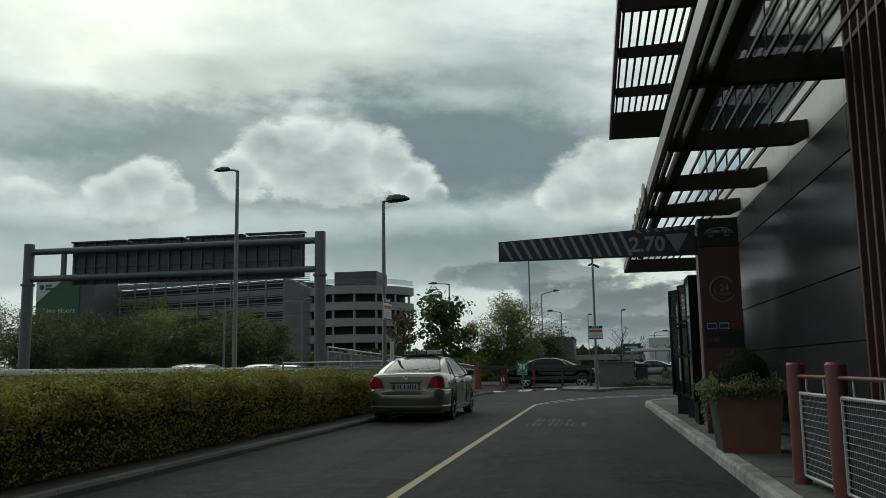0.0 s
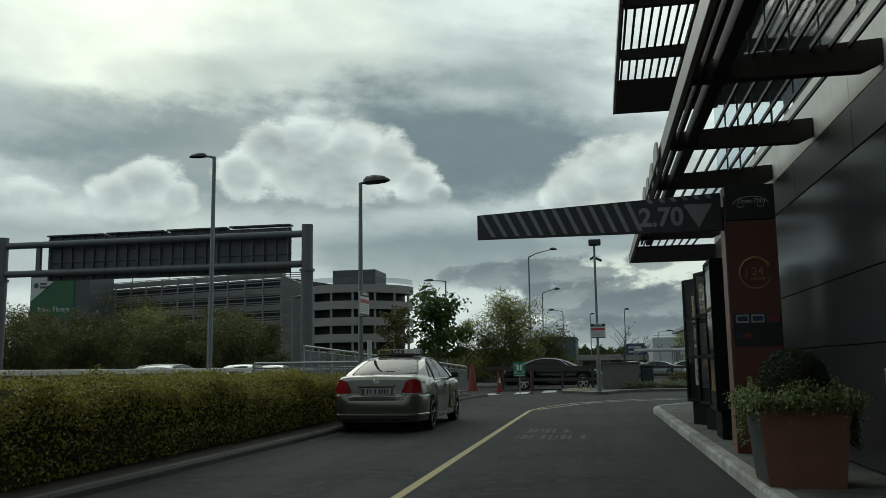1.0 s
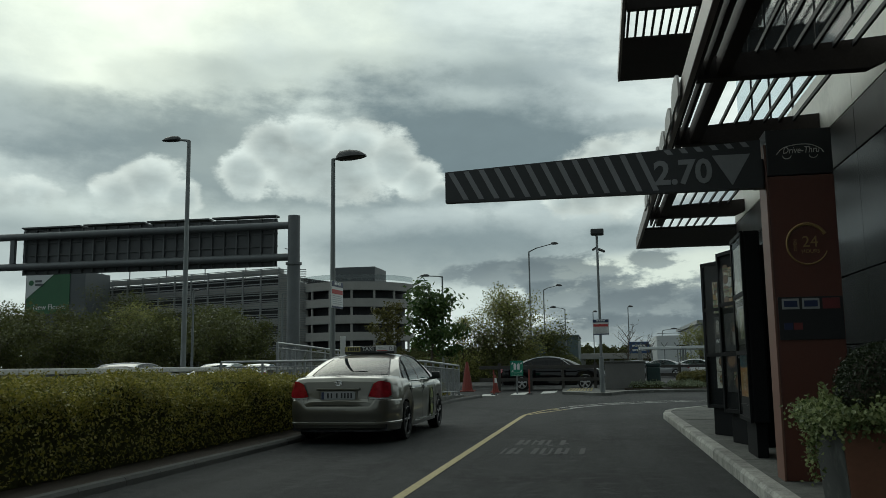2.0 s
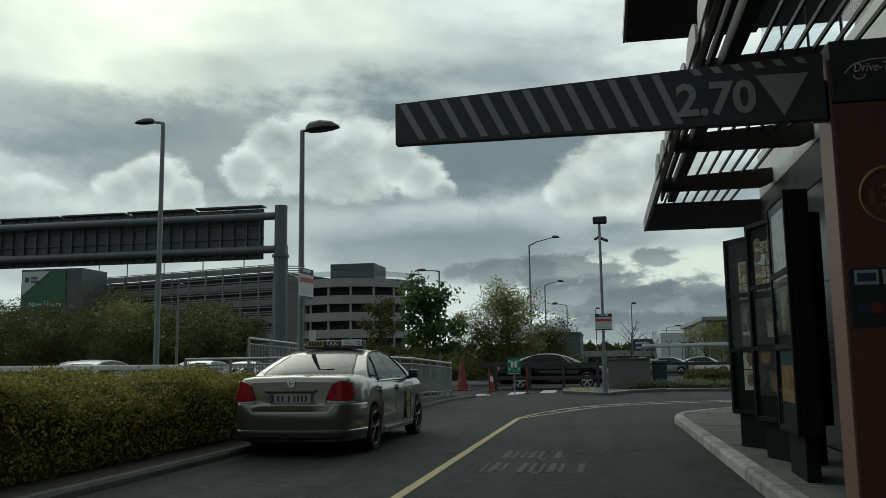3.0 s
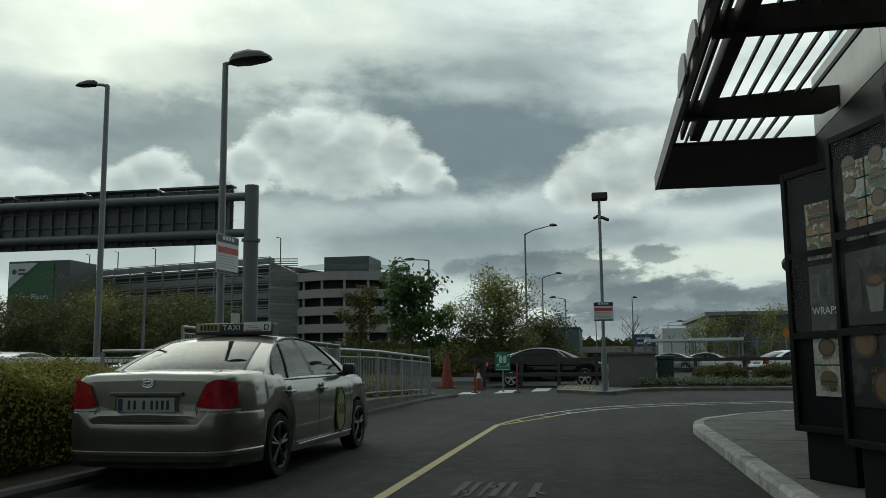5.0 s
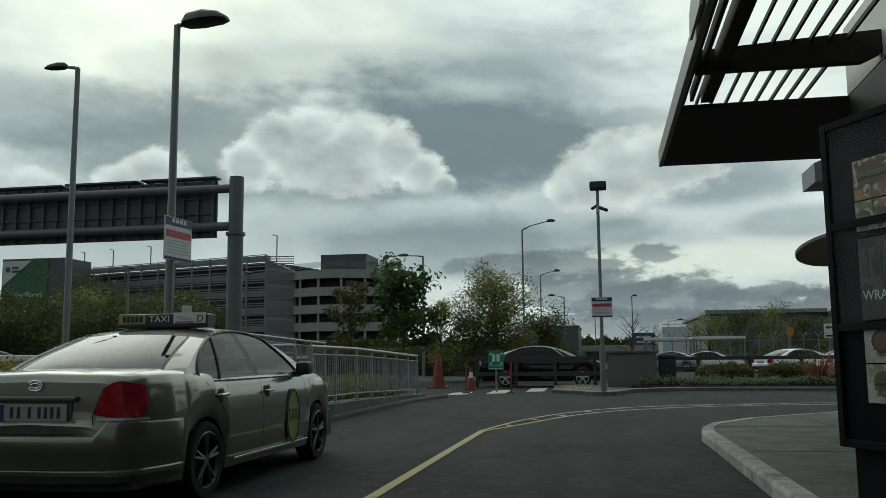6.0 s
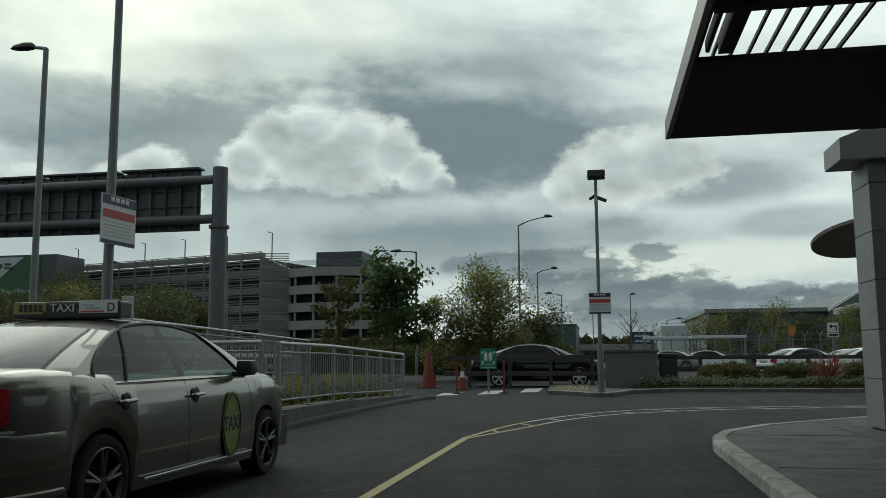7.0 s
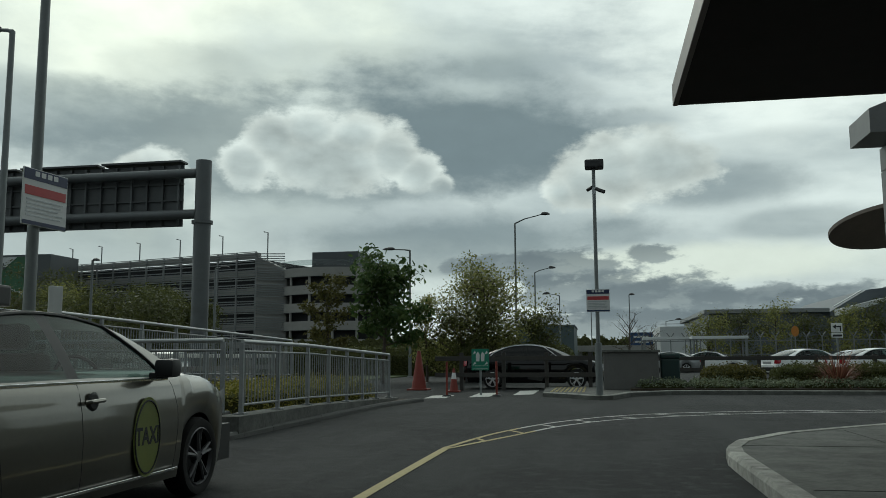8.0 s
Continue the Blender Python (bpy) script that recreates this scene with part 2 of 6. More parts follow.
BOARDBLACK = stuff("menu_board_black", (0.010, 0.011, 0.012), 0.55, vary=0.25, scale=4, spec=0.08, stain=((0.013, 0.013, 0.013), 3, 0.5))
EDGE = stuff("canopy_edge_coating", (0.21, 0.168, 0.145), 0.4, vary=0.15, scale=3)
TIMBER = stuff("red_timber_slats", (0.105, 0.045, 0.029), 0.55, vary=0.35, scale=5, bump=0.3, bump_scale=50, each=0.15, stretch=(1, 1, 0.12))
REDSTEEL = stuff("red_brown_railing", (0.165, 0.055, 0.042), 0.4, vary=0.2, scale=6, stain=((0.12, 0.05, 0.04), 4, 0.5))
SIGNBROWN = stuff("sign_brown", (0.105, 0.038, 0.026), 0.38, vary=0.15, scale=2)
BLACK = stuff("black_coating", (0.018, 0.019, 0.020), 0.35, vary=0.2, scale=5)
BARBLACK = stuff("bar_black", (0.035, 0.037, 0.039), 0.55, vary=0.2, scale=3)
BARGREY = stuff("bar_grey_film", (0.24, 0.245, 0.25), 0.55, vary=0.15, scale=3)
RAILSTEEL = stuff("dull_galvanised_rail", (0.25, 0.262, 0.268), 0.5, metal=0.3, vary=0.3, scale=7, stain=((0.10, 0.10, 0.10), 3, 0.5))
RAILTOP = stuff("worn_bright_handrail", (0.36, 0.375, 0.38), 0.45, metal=0.5, vary=0.25, scale=7)
GALV = stuff("galvanised_steel", (0.40, 0.42, 0.43), 0.48, metal=0.6, vary=0.25, scale=7, stain=((0.25, 0.26, 0.26), 3, 0.5))
MESH = stuff("panel_wire", (0.48, 0.49, 0.48), 0.5, metal=0.3, vary=0.15, scale=9)
GANTRY = stuff("gantry_steel", (0.12, 0.128, 0.132), 0.5, metal=0.3, vary=0.2, scale=1.5, stain=((0.10, 0.10, 0.10), 1.2, 0.5))
SIGNBACK = stuff("sign_back_aluminium", (0.085, 0.09, 0.092), 0.5, metal=0.3, vary=0.2, scale=1.2)
POLE = stuff("lamp_column_grey", (0.19, 0.205, 0.205), 0.5, metal=0.3, vary=0.2, scale=3)
DARKPLASTIC = stuff("dark_plastic", (0.022, 0.023, 0.024), 0.5, vary=0.15, scale=8)
TERRACOTTA = stuff("planter_terracotta", (0.20, 0.088, 0.052), 0.6, vary=0.25, scale=4, bump=0.2, bump_scale=60, stain=((0.20, 0.085, 0.05), 3, 0.5))
PLANTGREY = stuff("planter_grey_side", (0.030, 0.034, 0.032), 0.6, vary=0.35, scale=4, stain=((0.22, 0.22, 0.21), 5, 0.4))
YELLOW = stuff("yellow_road_paint", (0.42, 0.35, 0.17), 0.75, vary=0.45, scale=6, stain=((0.09, 0.085, 0.07), 6.0, 0.8))
KERBDARK = stuff("weathered_kerb", (0.085, 0.085, 0.08), 0.9, vary=0.3, scale=3, bump=0.5, bump_scale=40, each=0.15)
WHITE = stuff("white_road_paint", (0.52, 0.52, 0.49), 0.75, vary=0.4, scale=6, stain=((0.10, 0.10, 0.095), 6.0, 0.75))
FADED = stuff("faded_road_paint", (0.040, 0.042, 0.040), 0.8, vary=0.9, scale=14, stain=((0.020, 0.021, 0.021), 9.0, 1.0))
TAXIPAINT = stuff("champagne_car_paint", (0.150, 0.145, 0.120), 0.30, metal=0.6, vary=0.12, scale=3, coat=1.0, stain=((0.15, 0.14, 0.12), 1.5, 0.25))
BLACKPAINT = stuff("black_car_paint", (0.002, 0.002, 0.0025), 0.06, vary=0.1, scale=2, spec=0.5)
WHITEPAINT = stuff("white_car_paint", (0.78, 0.79, 0.79), 0.3, vary=0.06, scale=2, coat=0.8)
SILVERPAINT = stuff("silver_car_paint", (0.36, 0.37, 0.38), 0.3, metal=0.6, vary=0.06, scale=2, coat=0.8)
BLUEPAINT = stuff("blue_car_paint", (0.02, 0.035, 0.07), 0.3, metal=0.3, vary=0.06, scale=2, coat=0.8)
TYRE = stuff("tyre_rubber", (0.016, 0.016, 0.016), 0.9, vary=0.2, scale=12)
ALLOY = stuff("wheel_alloy", (0.10, 0.10, 0.105), 0.4, metal=0.6, vary=0.15, scale=9)
TRIM = stuff("satin_silver_trim", (0.62, 0.63, 0.64), 0.38, metal=0.35, vary=0.08, scale=9)
CHROME = stuff("chrome", (0.70, 0.70, 0.70), 0.12, metal=1.0, vary=0.05, scale=9)
LENS = stuff("red_lamp_lens", (0.32, 0.012, 0.022), 0.1, vary=0.7, scale=12, coat=1.0)
LENSCLEAR = stuff("clear_lamp_lens", (0.55, 0.56, 0.56), 0.08, vary=0.1, scale=20, coat=1.0)
CARGLASS = pane("car_glass", (0.30, 0.38, 0.37), 0.97, gloss_most=0.55)
REARGLASS = pane("tinted_rear_glass", (0.24, 0.31, 0.29), 0.85, body=(0.012, 0.015, 0.014), gloss_most=0.85)
SEATCLOTH = stuff("seat_cloth", (0.045, 0.045, 0.045), 0.95, vary=0.2, scale=12)
PLATE = stuff("plate_white", (0.30, 0.31, 0.31), 0.5, vary=0.15, scale=14)
INK = stuff("dark_ink", (0.02, 0.022, 0.025), 0.6, vary=0.1)
BLUEINK = stuff("navy_ink", (0.020, 0.03, 0.08), 0.5, vary=0.1)
REDINK = stuff("red_ink", (0.42, 0.05, 0.05), 0.5, vary=0.1)
SIGNWHITE = stuff("sign_white", (0.62, 0.63, 0.62), 0.5, vary=0.08, scale=4, stain=((0.45, 0.45, 0.43), 4, 0.4))
GREENSIGN = stuff("sign_green", (0.01, 0.18, 0.11), 0.45, vary=0.1)
TAXIYELLOW = stuff("roof_sign_yellow", (0.30, 0.26, 0.08), 0.45, vary=0.1)
TAXIGREEN = stuff("door_sticker_green", (0.20, 0.235, 0.045), 0.5, vary=0.15, scale=6)
GOLD = stuff("gold_lettering", (0.34, 0.22, 0.09), 0.4, metal=0.3, vary=0.1)
PALELETTER = stuff("pale_lettering", (0.55, 0.54, 0.50), 0.5, vary=0.1)
BARK = stuff("bark", (0.085, 0.068, 0.052), 0.9, vary=0.4, scale=12, bump=0.8, bump_scale=30)
GARAGE = stuff("garage_concrete", (0.31, 0.305, 0.285), 0.8, vary=0.15, scale=0.25, stain=((0.25, 0.245, 0.23), 0.4, 0.5))
LOUVRE = stuff("louvre_aluminium", (0.24, 0.25, 0.25), 0.5, metal=0.3, vary=0.1, scale=0.5)
# plain dark colour for backings, and for the shade inside the car park decks
GLOOM = stuff("dark_backing_and_deck_shade", (0.045, 0.047, 0.05), 0.9, vary=0.3, scale=0.3)
TOWER = stuff("dark_tower_cladding", (0.085, 0.095, 0.10), 0.6, vary=0.1, scale=0.3)
SHED = stuff("grey_shed_sheeting", (0.105, 0.122, 0.138), 0.5, vary=0.1, scale=0.3)
SHEDPALE = stuff("white_shed_sheeting", (0.55, 0.57, 0.57), 0.5, vary=0.08, scale=0.3)
SHEDGREEN = stuff("green_grey_sheeting", (0.075, 0.105, 0.11), 0.6, vary=0.15, scale=0.3)
HOARD = stuff("hoarding_green", (0.035, 0.12, 0.055), 0.5, vary=0.1, scale=0.4)
WOODRAIL = stuff("weathered_rail_timber", (0.045, 0.042, 0.038), 0.85, vary=0.35, scale=5, bump=0.4, bump_scale=40)
ORANGE = stuff("orange_plastic", (0.19, 0.026, 0.016), 0.5, vary=0.15, scale=6)
BINGREEN = stuff("bin_green", (0.012, 0.035, 0.032), 0.5, vary=0.15)
UTILITY = stuff("cabinet_concrete", (0.12, 0.118, 0.112), 0.8, vary=0.2, scale=3, stain=((0.12, 0.12, 0.115), 2, 0.5))
PARAPET = stuff("barrier_rail_white", (0.58, 0.58, 0.55), 0.5, vary=0.2, scale=3, stain=((0.34, 0.34, 0.32), 1.6, 0.5), each=0.06)
PARAPOST = stuff("barrier_concrete", (0.20, 0.19, 0.17), 0.85, vary=0.3, scale=2, stain=((0.10, 0.10, 0.09), 1.5, 0.6))
GRASS = stuff("verge_grass", (0.055, 0.075, 0.022), 0.9, vary=0.5, scale=3, bump=1.0, bump_scale=25)
HEDGELEAF = leafy("hedge_leaves", (0.10, 0.11, 0.016), (0.36, 0.31, 0.06), 0.35)
BOXLEAF = leafy("box_leaves", (0.012, 0.022, 0.008), (0.03, 0.042, 0.014), 0.2)
IVYLEAF = leafy("ivy_leaves", (0.055, 0.09, 0.025), (0.34, 0.38, 0.17), 0.35)
DARKLEAF = leafy("chestnut_leaves", (0.040, 0.085, 0.026), (0.12, 0.17, 0.055), 0.5)
LIGHTLEAF = leafy("spring_leaves", (0.11, 0.125, 0.035), (0.33, 0.33, 0.11), 0.55)
RUSTLEAF = leafy("young_rusty_leaves", (0.075, 0.075, 0.026), (0.17, 0.155, 0.05), 0.45)
BUSHLEAF = leafy("scrub_leaves", (0.055, 0.066, 0.020), (0.12, 0.128, 0.038), 0.45)
REDLEAF = leafy("flax_leaves", (0.09, 0.030, 0.022), (0.36, 0.17, 0.11), 0.3)
PALELEAF = leafy("groundcover_leaves", (0.045, 0.065, 0.03), (0.30, 0.34, 0.22), 0.3)
HAZYGLASS = pane("screen_glass", (0.76, 0.84, 0.89), 0.95, 0.04, (0.30, 0.34, 0.37), 0.5)
# near-black for canopy shade and reflection on the wall, with paler stains
CLADMID = stuff("shade_upper_band", (0.026, 0.025, 0.024), 0.45, vary=0.3, scale=1.5, stain=((0.06, 0.056, 0.052), 0.8, 0.7))
HOODGREY = stuff("hood_grey_sheet", (0.27, 0.275, 0.275), 0.5, vary=0.15, scale=2, stain=((0.18, 0.18, 0.18), 2, 0.5))
DISC = stuff("weathered_canopy_board", (0.17, 0.135, 0.112), 0.6, vary=0.3, scale=4, stretch=(1, 0.15, 1))
DARKGLASS = pane("shop_glass", (0.3, 0.33, 0.33), 0.5, 0.03)

# ---- mesh helpers ----
class Mesh:
    """Collects simple solids into one mesh."""

    def __init__(self):
        self.v, self.f = [], []

    def add(self, verts, faces):
        o = len(self.v)
        self.v += [tuple(p) for p in verts]
        self.f += [tuple(i + o for i in f) for f in faces]
        return self

    def box(self, x0, y0, z0, x1, y1, z1, c=0.0):
        if c <= 0:
            v = [(x, y, z) for z in (z0, z1) for y in (y0, y1) for x in (x0, x1)]
            return self.add(v, [(0, 2, 3, 1), (4, 5, 7, 6), (0, 1, 5, 4), (2, 6, 7, 3), (0, 4, 6, 2), (1, 3, 7, 5)])
        bm = bmesh.new()
        bmesh.ops.create_cube(bm, size=1.0, matrix=Matrix.Translation(((x0 + x1) / 2, (y0 + y1) / 2, (z0 + z1) / 2)) @ Matrix.Diagonal((x1 - x0, y1 - y0, z1 - z0, 1)))
        bmesh.ops.bevel(bm, geom=bm.edges[:], offset=c, segments=2, affect="EDGES", profile=0.6)
        bm.verts.index_update()
        self.add([p.co for p in bm.verts], [[p.index for p in f.verts] for f in bm.faces])
        bm.free()
        return self

    def tube(self, pts, r, n=10, cap=True):
        """A round bar along points; r: one radius, or one for each point."""
        pts = [Vector(p) for p in pts]
        rs = r if isinstance(r, (list, tuple)) else [r] * len(pts)
        side = None
        verts, faces = [], []
        for i, p in enumerate(pts):
            d = (pts[min(i + 1, len(pts) - 1)] - pts[max(i - 1, 0)]).normalized()
            if side is None:
                side = d.orthogonal().normalized()
            side = (side - d * side.dot(d)).normalized()
            up = d.cross(side)
            for k in range(n):
                a = 2 * math.pi * k / n
                verts.append(p + (side * math.cos(a) + up * math.sin(a)) * rs[i])
        for i in range(len(pts) - 1):
            for k in range(n):
                faces.append((i * n + k, i * n + (k + 1) % n, (i + 1) * n + (k + 1) % n, (i + 1) * n + k))
        if cap:
            faces += [tuple(range(n))[::-1], tuple(range((len(pts) - 1) * n, len(pts) * n))]
        return self.add(verts, faces)

    def prism(self, pts, lo, hi, axis="z"):
        """A flat outline pushed from lo to hi along an axis; the outline's two numbers are the other axes in order."""
        def at(p, h):
            return (p[0], p[1], h) if axis == "z" else (h, p[0], p[1]) if axis == "x" else (p[0], h, p[1])
        n = len(pts)
        v = [at(p, lo) for p in pts] + [at(p, hi) for p in pts]
        return self.add(v, [tuple(range(n))[::-1], tuple(range(n, 2 * n))] + [(i, (i + 1) % n, (i + 1) % n + n, i + n) for i in range(n)])

    def grid(self, rows, close=False):
        """A sheet through rows of points."""
        n, m = len(rows), len(rows[0])
        f = [(i * m + k, i * m + (k + 1) % m, (i + 1) * m + (k + 1) % m, (i + 1) * m + k) for i in range(n - 1) for k in range(m if close else m - 1)]
        return self.add([p for r in rows for p in r], f)

    def move(self, m):
        self.v = [tuple(m @ Vector(p)) for p in self.v]
        return self

    def data(self, name, material, smooth=False, fix=True):
        me = bpy.data.meshes.new(name)
        me.from_pydata(self.v, [], self.f)
        me.materials.append(material)
        if fix:
            bm = bmesh.new()
            bm.from_mesh(me)
            bmesh.ops.recalc_face_normals(bm, faces=bm.faces)
            bm.to_mesh(me)
            bm.free()
        if smooth:
            me.polygons.foreach_set("use_smooth", [True] * len(me.polygons))
            me.set_sharp_from_angle(angle=radians(38))
        return me


def part(name, mesh, material, parent=None, label="", smooth=False, fix=True):
    """One mesh object under a thing or a part (or alone)."""
    me = mesh.data(name, material, smooth, fix) if isinstance(mesh, Mesh) else mesh
    ob = new(name, me)
    ob.parent = parent
    return tagged(ob, label)


def thing(name, label, category, at=(0, 0, 0), turn=0.0, group="", kind=""):
    """An Empty at the base of a thing; its parts hang from it."""
    ob = new(name)
    ob.empty_display_size = 0.1
    ob.matrix_basis = pose(*at, 0, 0, turn)
    return tagged(ob, label, category, group, kind)


def letters(text, size, material, parent, m, depth=0.004, name="lettering", label="", shear=0.0, wide=1.0, bold=0.0):
    """Raised letters, centred on the pose m, reading along its x axis with y up."""
    cu = bpy.data.curves.new("text", "FONT")
    cu.body, cu.size, cu.extrude, cu.align_x, cu.align_y, cu.shear, cu.resolution_u, cu.offset = text, size, depth, "CENTER", "CENTER", shear, 3, bold
    tmp = new("text", cu)
    bpy.context.view_layer.update()
    me = bpy.data.meshes.new_from_object(tmp.evaluated_get(bpy.context.evaluated_depsgraph_get()))
    bpy.data.objects.remove(tmp)
    me.transform(m @ Matrix.Diagonal((wide, 1, 1, 1)))
    me.materials.clear()
    me.materials.append(material)
    return part(name, me, material, parent, label)


FACE_US = pose(0, 0, 0, 90, 0, 0)          # a sign that faces -y

# ---- ground, road, pavements ----
def thick_line(pts, w):
    """Left and right edge points of a line of width w."""
    out = []
    for i, p in enumerate(pts):
        a, b = Vector(pts[max(i - 1, 0)]), Vector(pts[min(i + 1, len(pts) - 1)])
        d = (b - a).normalized()
        out.append(((p[0] - d.y * w / 2, p[1] + d.x * w / 2), (p[0] + d.y * w / 2, p[1] - d.x * w / 2)))
    return out


def smooth_line(pts, step=0.5):
    """Points along a soft curve through pts."""
    out = []
    for i in range(len(pts) - 1):
        p0, p1, p2, p3 = (Vector(pts[max(0, min(len(pts) - 1, i + k))]) for k in (-1, 0, 1, 2))
        n = max(1, int((p2 - p1).length / step))
        for k in range(n):
            t = k / n
            out.append(0.5 * ((2 * p1) + (p2 - p0) * t + (2 * p0 - 5 * p1 + 4 * p2 - p3) * t * t + (3 * p1 - p0 - 3 * p2 + p3) * t ** 3))
    return [(p.x, p.y) for p in out] + [tuple(pts[-1])]


g = Mesh().grid([[(x, y, 0.0) for x in (-900, -200, -60, -20, 0, 20, 60, 200, 900)] for y in (-300, -60, -10, 20, 40, 80, 200, 600, 1500)])
tagged(part("ground", g, ASPHALT), "worn dark grey asphalt lane and yard", "asphalt", kind="structure")

# the pavement along the building, with its kerb
EDGE_LINE = smooth_line([(1.63, -6), (1.62, 10), (1.575, 20), (1.555, 23.2), (1.62, 23.8), (1.82, 24.5), (2.5, 25.6), (3.37, 26.45), (4.4, 27.4), (6.8, 28.9), (12, 30.4)], 0.9)
KERB_W, KERB_H = 0.16, 0.13
inner = [r for l, r in thick_line(EDGE_LINE, 2 * KERB_W)]
pavement = tagged(part("pavement", Mesh().prism(inner + [(30, 31), (30, -6)], -0.2, KERB_H - 0.008), CONCRETE), "grey concrete pavement beside the restaurant", "pavement", kind="structure")

for y in (7.6, 10.9, 14.2, 17.5, 20.8, 23.9):
    part("expansion_joint", Mesh().box(1.80, y, KERB_H - 0.010, 4.6 if y > 20.5 else 2.795, y + 0.018, KERB_H - 0.004), KERBDARK, pavement)
part("expansion_joint", Mesh().box(3.35, 20.9, KERB_H - 0.010, 3.37, 26.0, KERB_H - 0.0035), KERBDARK, pavement)


def kerb_run(pts, w, h, owner, flip=1, gap=0.004, material=KERB):
    """Kerb stones end to end along a line, each with a rounded top edge."""
    for a, b in zip(pts[:-1], pts[1:]):
        a, b = Vector(a), Vector(b)
        d = (b - a).normalized()
        n = Vector((d.y, -d.x)) * flip
        a, b = a + d * gap, b - d * gap
        prof = [(0, -0.1), (0.006, h - 0.035), (0.03, h), (w, h), (w, -0.1)]
        rows = [[(p.x + n.x * u, p.y + n.y * u, z) for u, z in prof] for p in (a, b)]
        m = Mesh().grid(rows)
        m.f += [tuple(range(5)), tuple(range(5, 10))]
        part("kerb_stone", m, material, owner)


kerb_run(EDGE_LINE, KERB_W, KERB_H, pavement)

# hedge bed on the other side of the lane, with a low kerb
BED = smooth_line([(-4.48, -6), (-4.46, 9), (-4.40, 14), (-4.38, 18), (-4.42, 22), (-4.42, 25.5), (-4.35, 29.7), (-4.2, 33.0), (-3.86, 34.95)], 0.9)
bed = tagged(part("planting_bed", Mesh().prism([(x - 0.12, y) for x, y in BED] + [(-10.4, 35.9), (-10.4, -6)], -0.2, 0.07), SOIL), "dark bark-mulched bed under the hedge", "planting bed", kind="structure")
kerb_run(BED, 0.13, 0.09, bed, flip=-1, material=KERBDARK)

# road beyond the barrier
verge = tagged(part("verge", Mesh().box(-13.6, -40, -0.2, -10.5, 150, 0.06), GRASS), "rough grass verge behind the barrier", "grass", kind="structure")

# lane markings
lines = thing("lane_marking", "worn yellow and white lane edge lines on the asphalt", "road marking", kind="structure")


def painted(pts, w, material, name="painted_line"):
    rows = [[(l[0], l[1], 0.006), (r[0], r[1], 0.006)] for l, r in thick_line(pts, w)]
    m = Mesh().grid(rows)
    return part(name, m, material, lines)


painted(smooth_line([(-1.50, 1), (-1.49, 12), (-1.465, 22), (-1.446, 24.55)], 1.0), 0.10, YELLOW, "yellow_line")
OUT = smooth_line([(-1.446, 24.55), (-1.067, 26.57), (-0.278, 28.76), (1.04, 30.6), (3.54, 31.89), (7.22, 32.47), (13.5, 32.42)], 0.35)
INN = smooth_line([(-1.426, 24.35), (-0.83, 26.09), (-0.158, 28.0), (0.996, 29.66), (3.45, 31.19), (7.23, 31.86), (13.5, 31.87)], 0.35)
cut = 8
painted(OUT[:cut], 0.07, YELLOW, "yellow_line"), painted(OUT[cut - 1:], 0.07, WHITE, "white_line")
painted(INN[:cut], 0.07, YELLOW, "yellow_line"), painted(INN[cut - 1:], 0.07, WHITE, "white_line")
for k in range(3, min(len(OUT), len(INN)), 3):
    painted([INN[k], OUT[k]], 0.07, YELLOW if k < cut else WHITE, "rung")
painted([(5.95, 31.75), (7.3, 30.5)], 0.35, YELLOW, "yellow_line")
# faded lettering in the lane, no longer readable
for row, (y, n) in enumerate(((17.5, 8), (16.2, 11))):
    for k in range(n):
        if (k * 7 + row * 3) % 6:
            x = -1.02 + k * 0.105
            painted([(x, y - 0.42), (x + 0.01, y + 0.38)], 0.03 + 0.02 * ((k * 5) % 3), FADED, "faded_letter")
            if k % 2:
                painted([(x + 0.02, y + 0.1 - 0.3 * (k % 3)), (x + 0.10, y + 0.1 - 0.3 * (k % 3))], 0.12, FADED, "faded_letter")
# a crossing of white blocks by the far kerb
for k, (x, y, deep) in enumerate(((-2.07, 38.7, 3.1), (-3.13, 37.25, 2.6), (-4.20, 36.5, 1.7))):
    m = Mesh().add([(x, y, 0.006), (x + 0.53, y + 0.40, 0.006), (x + 0.49, y + 0.40 + deep, 0.006), (x - 0.07, y + deep, 0.006)], [(0, 1, 2, 3)])
    part("crossing_block", m, WHITE, lines)

# far pavement with the tactile slab, and the flower bed's kerb
FAR = [(-1.42, 43.6)] + smooth_line([(-1.18, 37.75), (-0.55, 37.1), (0.0, 36.2), (0.33, 35.95), (0.66, 36.2), (1.15, 37.9), (2.3, 39.2), (5.6, 39.18), (11.4, 38.8), (21, 38.2)], 0.9)
island = tagged(part("far_pavement", Mesh().prism(FAR + [(21, 39.9), (1.0, 40.2), (1.0, 43.6)], -0.2, 0.10), CONCRETE), "pale concrete corner of pavement at the crossing", "pavement", kind="structure")
kerb_run(FAR[1:], 0.14, 0.12, island, flip=-1)
for k in range(8):
    for j in range(12):
        part("tactile_stud", Mesh().box(-1.02 + k * 0.125, 38.3 + j * 0.34, 0.10, -0.955 + k * 0.125, 38.46 + j * 0.34, 0.112), YELLOW, island)
far_bed = tagged(part("flower_bed", Mesh().box(1.2, 39.4, -0.2, 23, 42.4, 0.16), SOIL), "dark earth flower bed behind the kerb", "planting bed", kind="structure")

# ---- the restaurant building ----
WX, YEND = 2.80, 20.3
building = thing("restaurant_building", "drive-through restaurant clad in dark grey panels with glass screen above", "building", (WX, 10, 0))
O = Matrix.Translation((-WX, -10, 0))


